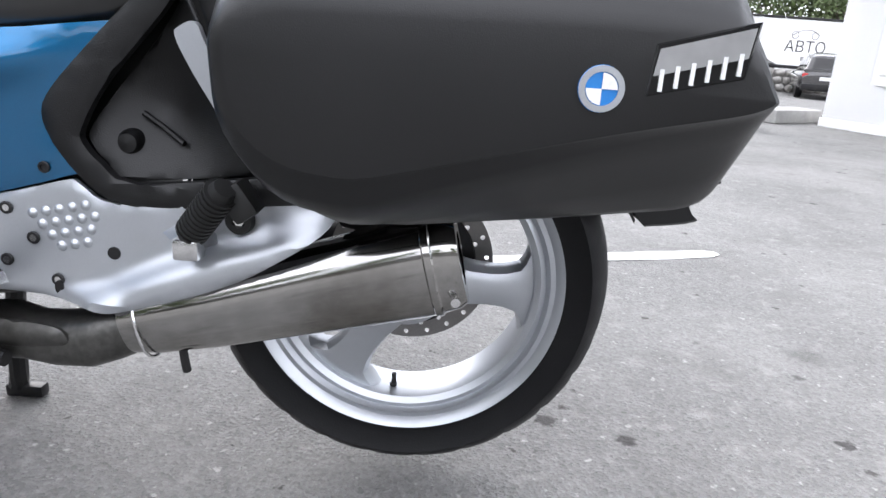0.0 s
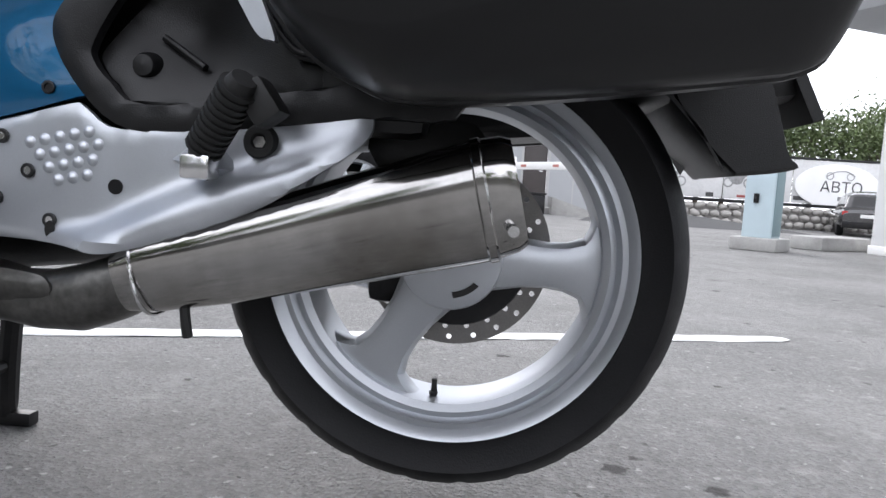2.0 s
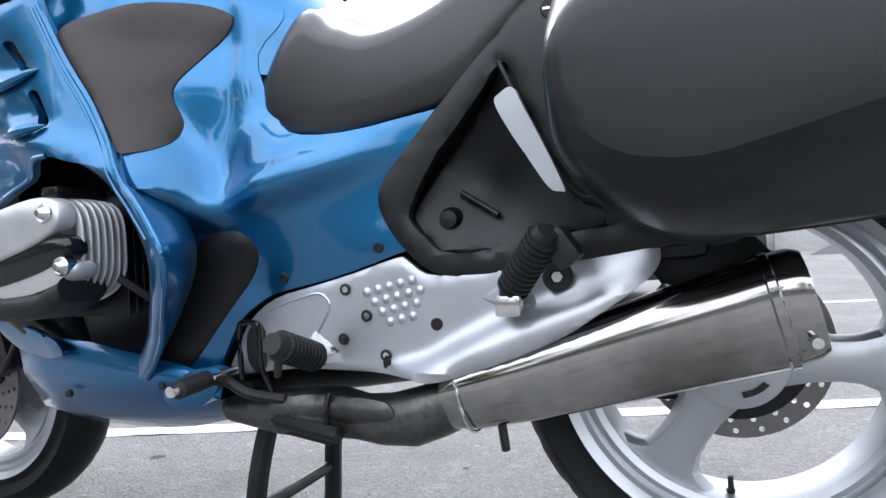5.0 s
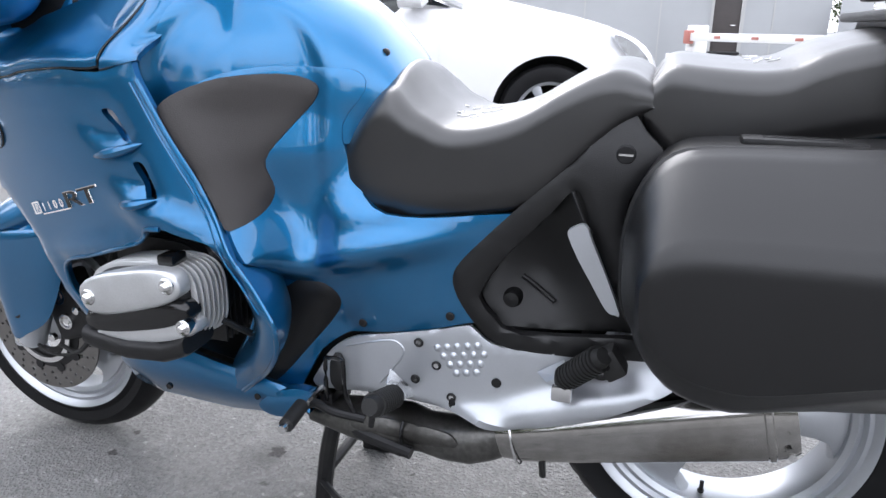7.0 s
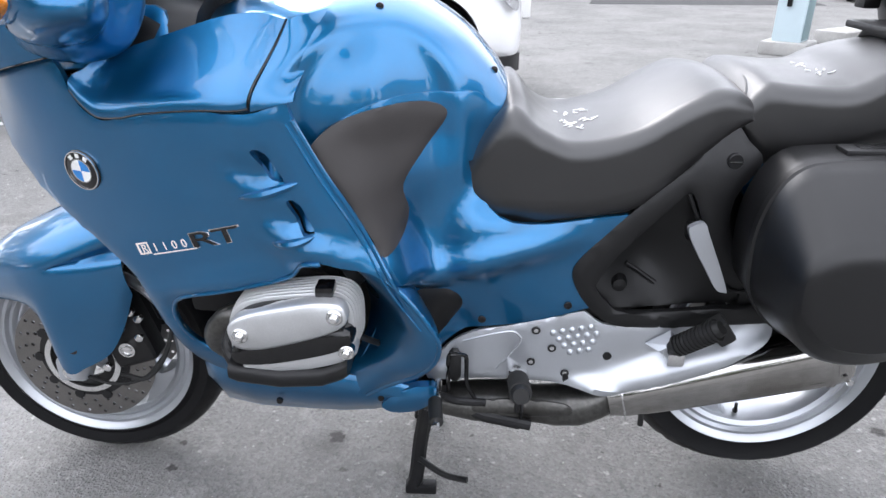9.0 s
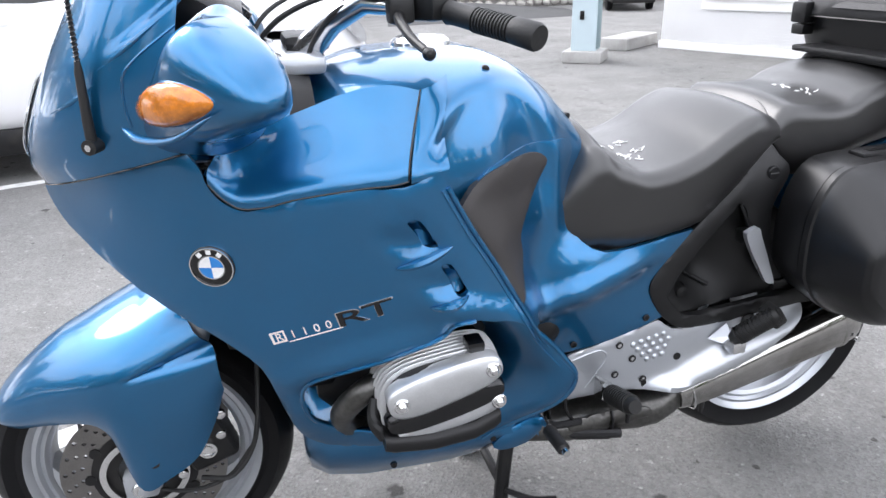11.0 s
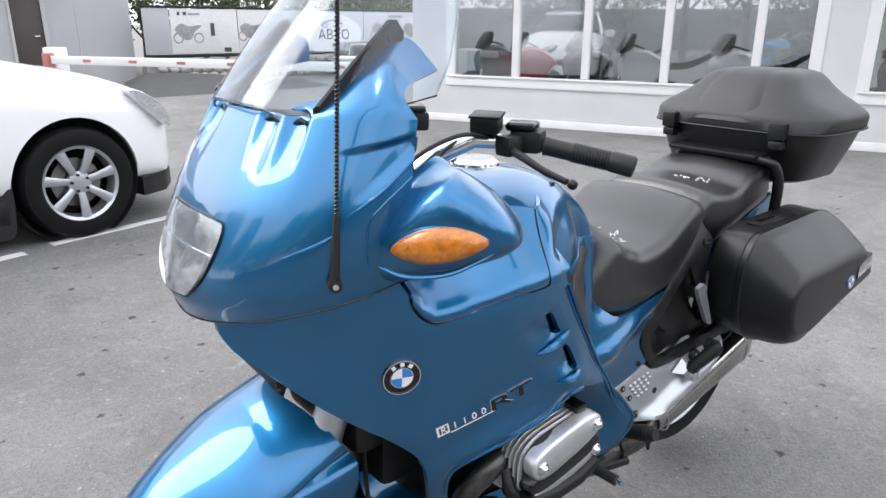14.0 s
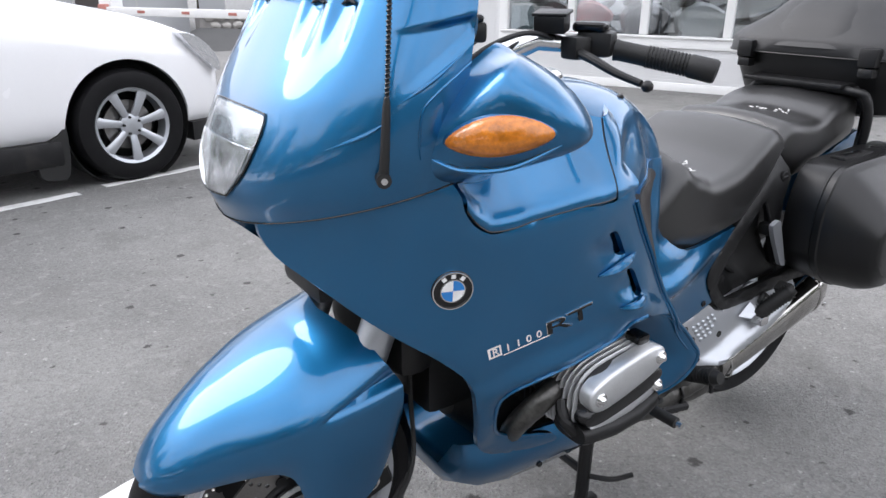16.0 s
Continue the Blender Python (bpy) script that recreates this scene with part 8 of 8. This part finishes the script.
# antenna
ab = Vector((-1.386, -0.303, 1.005))
ant = part("antenna", tube([ab + Vector((0, -0.003, -0.01)), ab + Vector((0.001, -0.006, 0.02)), ab + Vector((0.004, -0.008, 0.085)), ab + Vector((0.005, -0.008, 0.1))], [0.0075, 0.0068, 0.0055, 0.0035], 12), RUBBER, bike, "black spiral whip antenna")
part("antenna_foot", tube([ab + Vector((0.006, 0.012, -0.012)), ab + Vector((-0.004, -0.012, -0.012))], 0.0105, 16), RUBBER, ant)
part("foot_screw", tube([ab + Vector((-0.003, -0.011, -0.012)), ab + Vector((-0.005, -0.0145, -0.012))], 0.005, 6), BRIGHT, ant)
part("whip", tube([ab + Vector((0.005, -0.008, 0.095)), ab + Vector((0.018, -0.008, 0.33)), ab + Vector((0.03, -0.008, 0.56))], 0.0028, 8), DARKMETAL, ant)
spiral = [ab + Vector((0.005, -0.008, 0.095)).lerp(Vector((0.024, -0.008, 0.45)), k / 500) + Vector((0.0034 * math.cos(k * 0.75), 0.0034 * math.sin(k * 0.75), 0)) for k in range(500)]
part("whip_coil", tube(spiral, 0.0011, 4), GLOSSBLACK, ant)

# handlebars, levers and cables
def bar_set(s):
    m = lambda x, y, z: Vector((x, C + (y - C) * s, z))
    g = part("handlebar", tube([m(-1.085, -0.06, 1.06), m(-1.03, -0.10, 1.12), m(-0.98, -0.15, 1.15), m(-0.90, -0.19, 1.14), m(-0.865, -0.22, 1.135)], [0.026, 0.021, 0.017, 0.013, 0.012], 14), BRIGHT, bike, "bright tubular handlebar half")
    part("grip", tube([m(-0.862, -0.225, 1.135), m(-0.858, -0.232, 1.134), m(-0.80, -0.335, 1.115), m(-0.798, -0.338, 1.1145), m(-0.778, -0.372, 1.107), m(-0.776, -0.376, 1.106)], [0.019, 0.0175, 0.0175, 0.020, 0.0205, 0.018], 18), RUBBER, g, "black rubber grip")
    ga, gb_ = m(-0.858, -0.232, 1.134), m(-0.80, -0.335, 1.115)
    gd = (gb_ - ga).normalized()
    for k in range(12):
        q = ga.lerp(gb_, 0.42 + 0.56 * k / 11)
        part("grip_rib", tube([q - gd * 0.0014, q + gd * 0.0014], 0.0196, 16), RUBBER, g)
    sw = part("switch_block", moved(block((-0.032, -0.03, -0.022), (0.032, 0.03, 0.022), 0.010), Matrix.Translation(m(-0.885, -0.20, 1.145)) @ Matrix.Rotation(radians(-58 * s), 4, "Z")), BLACK, g)
    part("switch_top", moved(block((-0.03, -0.028, 0.0), (0.03, 0.028, 0.018), 0.010, 3), Matrix.Translation(m(-0.895, -0.195, 1.165)) @ Matrix.Rotation(radians(-58 * s), 4, "Z")), GLOSSBLACK, sw)
    rs_ = part("reservoir", moved(block((-0.028, -0.022, 0.0), (0.028, 0.022, 0.030), 0.005), Matrix.Translation(m(-0.962, -0.165, 1.165)) @ Matrix.Rotation(radians(-58 * s), 4, "Z") @ Matrix.Rotation(radians(8), 4, "X")), BLACK, g, "black square fluid reservoir")
    part("reservoir_lid", moved(block((-0.031, -0.025, 0.0), (0.031, 0.025, 0.006), 0.003), Matrix.Translation(m(-0.962, -0.165, 1.194)) @ Matrix.Rotation(radians(-58 * s), 4, "Z") @ Matrix.Rotation(radians(8), 4, "X")), BLACK, rs_)
    part("lever_perch", moved(block((-0.02, -0.02, -0.02), (0.02, 0.02, 0.02), 0.008), Matrix.Translation(m(-0.935, -0.20, 1.14))), BLACK, g)
    part("lever", tube(bend([m(-0.94, -0.205, 1.135), m(-0.945, -0.25, 1.125), m(-0.942, -0.30, 1.108), m(-0.934, -0.35, 1.095)], 5), [0.009 - 0.003 * i / 15 for i in range(16)], 10), BLACK, g, "black hand lever with a ball end")
    part("lever_ball", lathe([(0.0, -0.010), (0.006, -0.008), (0.0095, -0.003), (0.0095, 0.003), (0.006, 0.008), (0.0, 0.010)], m(-0.932, -0.361, 1.092), "y", 14, closed=False), BLACK, g)
    part("cable", tube(bend([m(-0.95, -0.17, 1.15), m(-1.03, -0.17, 1.165), m(-1.12, -0.15, 1.13), m(-1.18, -0.13, 1.06)]), 0.0045, 8), RUBBER, g)
    part("cable", tube(bend([m(-0.90, -0.19, 1.145), m(-1.0, -0.14, 1.15), m(-1.06, -0.12, 1.10), m(-1.10, -0.12, 1.0)]), 0.004, 8), RUBBER, g)
    return g


bar_set(1)
bar_set(-1)
part("top_yoke", block((-1.15, C - 0.15, 1.045), (-1.05, C + 0.15, 1.075), 0.012), ALLOY, bike)
part("yoke_cover", block((-1.11, C - 0.06, 1.07), (-1.03, C + 0.06, 1.10), 0.015), BLACK, bike)

# ---- badges and lettering on the fairing ----
def on_side(x, z, push=0.0012):
    """A frame on the fairing's skin: x along it, z up it, y into it."""
    e = 0.01
    q = Vector((x, SIDE(x, z) - push, z))
    tx = Vector((2 * e, SIDE(x + e, z) - SIDE(x - e, z), 0)).normalized()
    tz = Vector((0, SIDE(x, z + e) - SIDE(x, z - e), 2 * e)).normalized()
    ny = tz.cross(tx).normalized()
    tz = tx.cross(ny).normalized()
    m = Matrix((tx, ny, tz)).transposed().to_4x4()
    m.translation = q
    return m


EM = on_side(-1.263, 0.795, 0.001)
em = part("fairing_badge", moved(lathe([(0.0, -0.003), (0.0305, -0.003), (0.0330, -0.002), (0.0345, 0.0), (0.0345, 0.004), (0.0, 0.004)], (0, 0, 0), "y", 48, closed=False), EM), GLOSSBLACK, sf, "round badge with a black ring and blue and white quarters")
for r in (0.0325, 0.0195):
    part("badge_ring", moved(lathe([(r - 0.0009, -0.0042), (r + 0.0009, -0.0042), (r + 0.0009, -0.002), (r - 0.0009, -0.002)], (0, 0, 0), "y", 48), EM), BRIGHT, sf)
for q, mtl in enumerate((WHITE, EMBLEMBLUE, WHITE, EMBLEMBLUE)):
    pts = [(0.0, 0.0)] + [(0.0187 * math.cos(radians(a)), 0.0187 * math.sin(radians(a))) for a in range(90 * q, 90 * q + 91, 10)]
    part("badge_quarter", moved(prism(pts, -0.0032, -0.0040), EM), (EMBLEMBLUE, WHITE)[q % 2], sf)
for a in (55, 90, 125):
    part("badge_bar", moved(block((-0.0035, -0.0042, 0.0225), (0.0035, -0.0032, 0.0295)), EM @ Matrix.Rotation(radians(90 - a), 4, "Y")), WHITE, sf)
ang = math.atan2(0.712 - 0.663, 1.184 - 1.004)
def label_on(x, z, bm, material, name, lift=0.0015):
    """Lays flat lettering over the curved skin."""
    for v in bm.verts:
        px, pz = v.co.x, v.co.z
        gx, gz = x + px * math.cos(ang) * 0.985 - pz * math.sin(ang), z + px * math.sin(ang) + pz * math.cos(ang)
        v.co = Vector((gx, SIDE(gx, gz) - lift + v.co.y, gz))
    return part(name, bm, material, sf)


label_on(-1.190, 0.650, join(block((0, -0.0006, 0.0), (0.024, 0, 0.003)), join(block((0, -0.0006, 0.019), (0.024, 0, 0.022)), join(block((0, -0.0006, 0.003), (0.004, 0, 0.019)), block((0.021, -0.0006, 0.003), (0.024, 0, 0.019))))), WHITE, "letter_box")
label_on(-1.190, 0.650, moved(lettering("R", 0.021), Matrix.Translation((0.007, 0, 0.0035))), WHITE, "lettering")
for k, ch in enumerate("1100"):
    label_on(-1.190, 0.650, moved(lettering(ch, 0.021), Matrix.Translation((0.031 + 0.0195 * k, 0, 0.003))), WHITE, "lettering")
def italic(ch, x, size):
    return moved(lettering(ch, size), Matrix.Translation((x, 0, -0.002)) @ Matrix.Shear("XZ", 4, (0.75, 0)) @ Matrix.Diagonal((2.3, 1, 1, 1)))
for ch, x in (("R", 0.104), ("T", 0.150)):
    label_on(-1.190, 0.650, italic(ch, x - 0.0012, 0.0415), BRIGHT, "lettering", 0.0010)
    label_on(-1.190, 0.650, moved(italic(ch, x + 0.0014, 0.0375), Matrix.Translation((0, 0, 0.0013))), GLOSSBLACK, "lettering", 0.0022)
label_on(-1.190, 0.650, block((0.026, -0.0006, -0.003), (0.115, 0, -0.001)), WHITE, "underline")
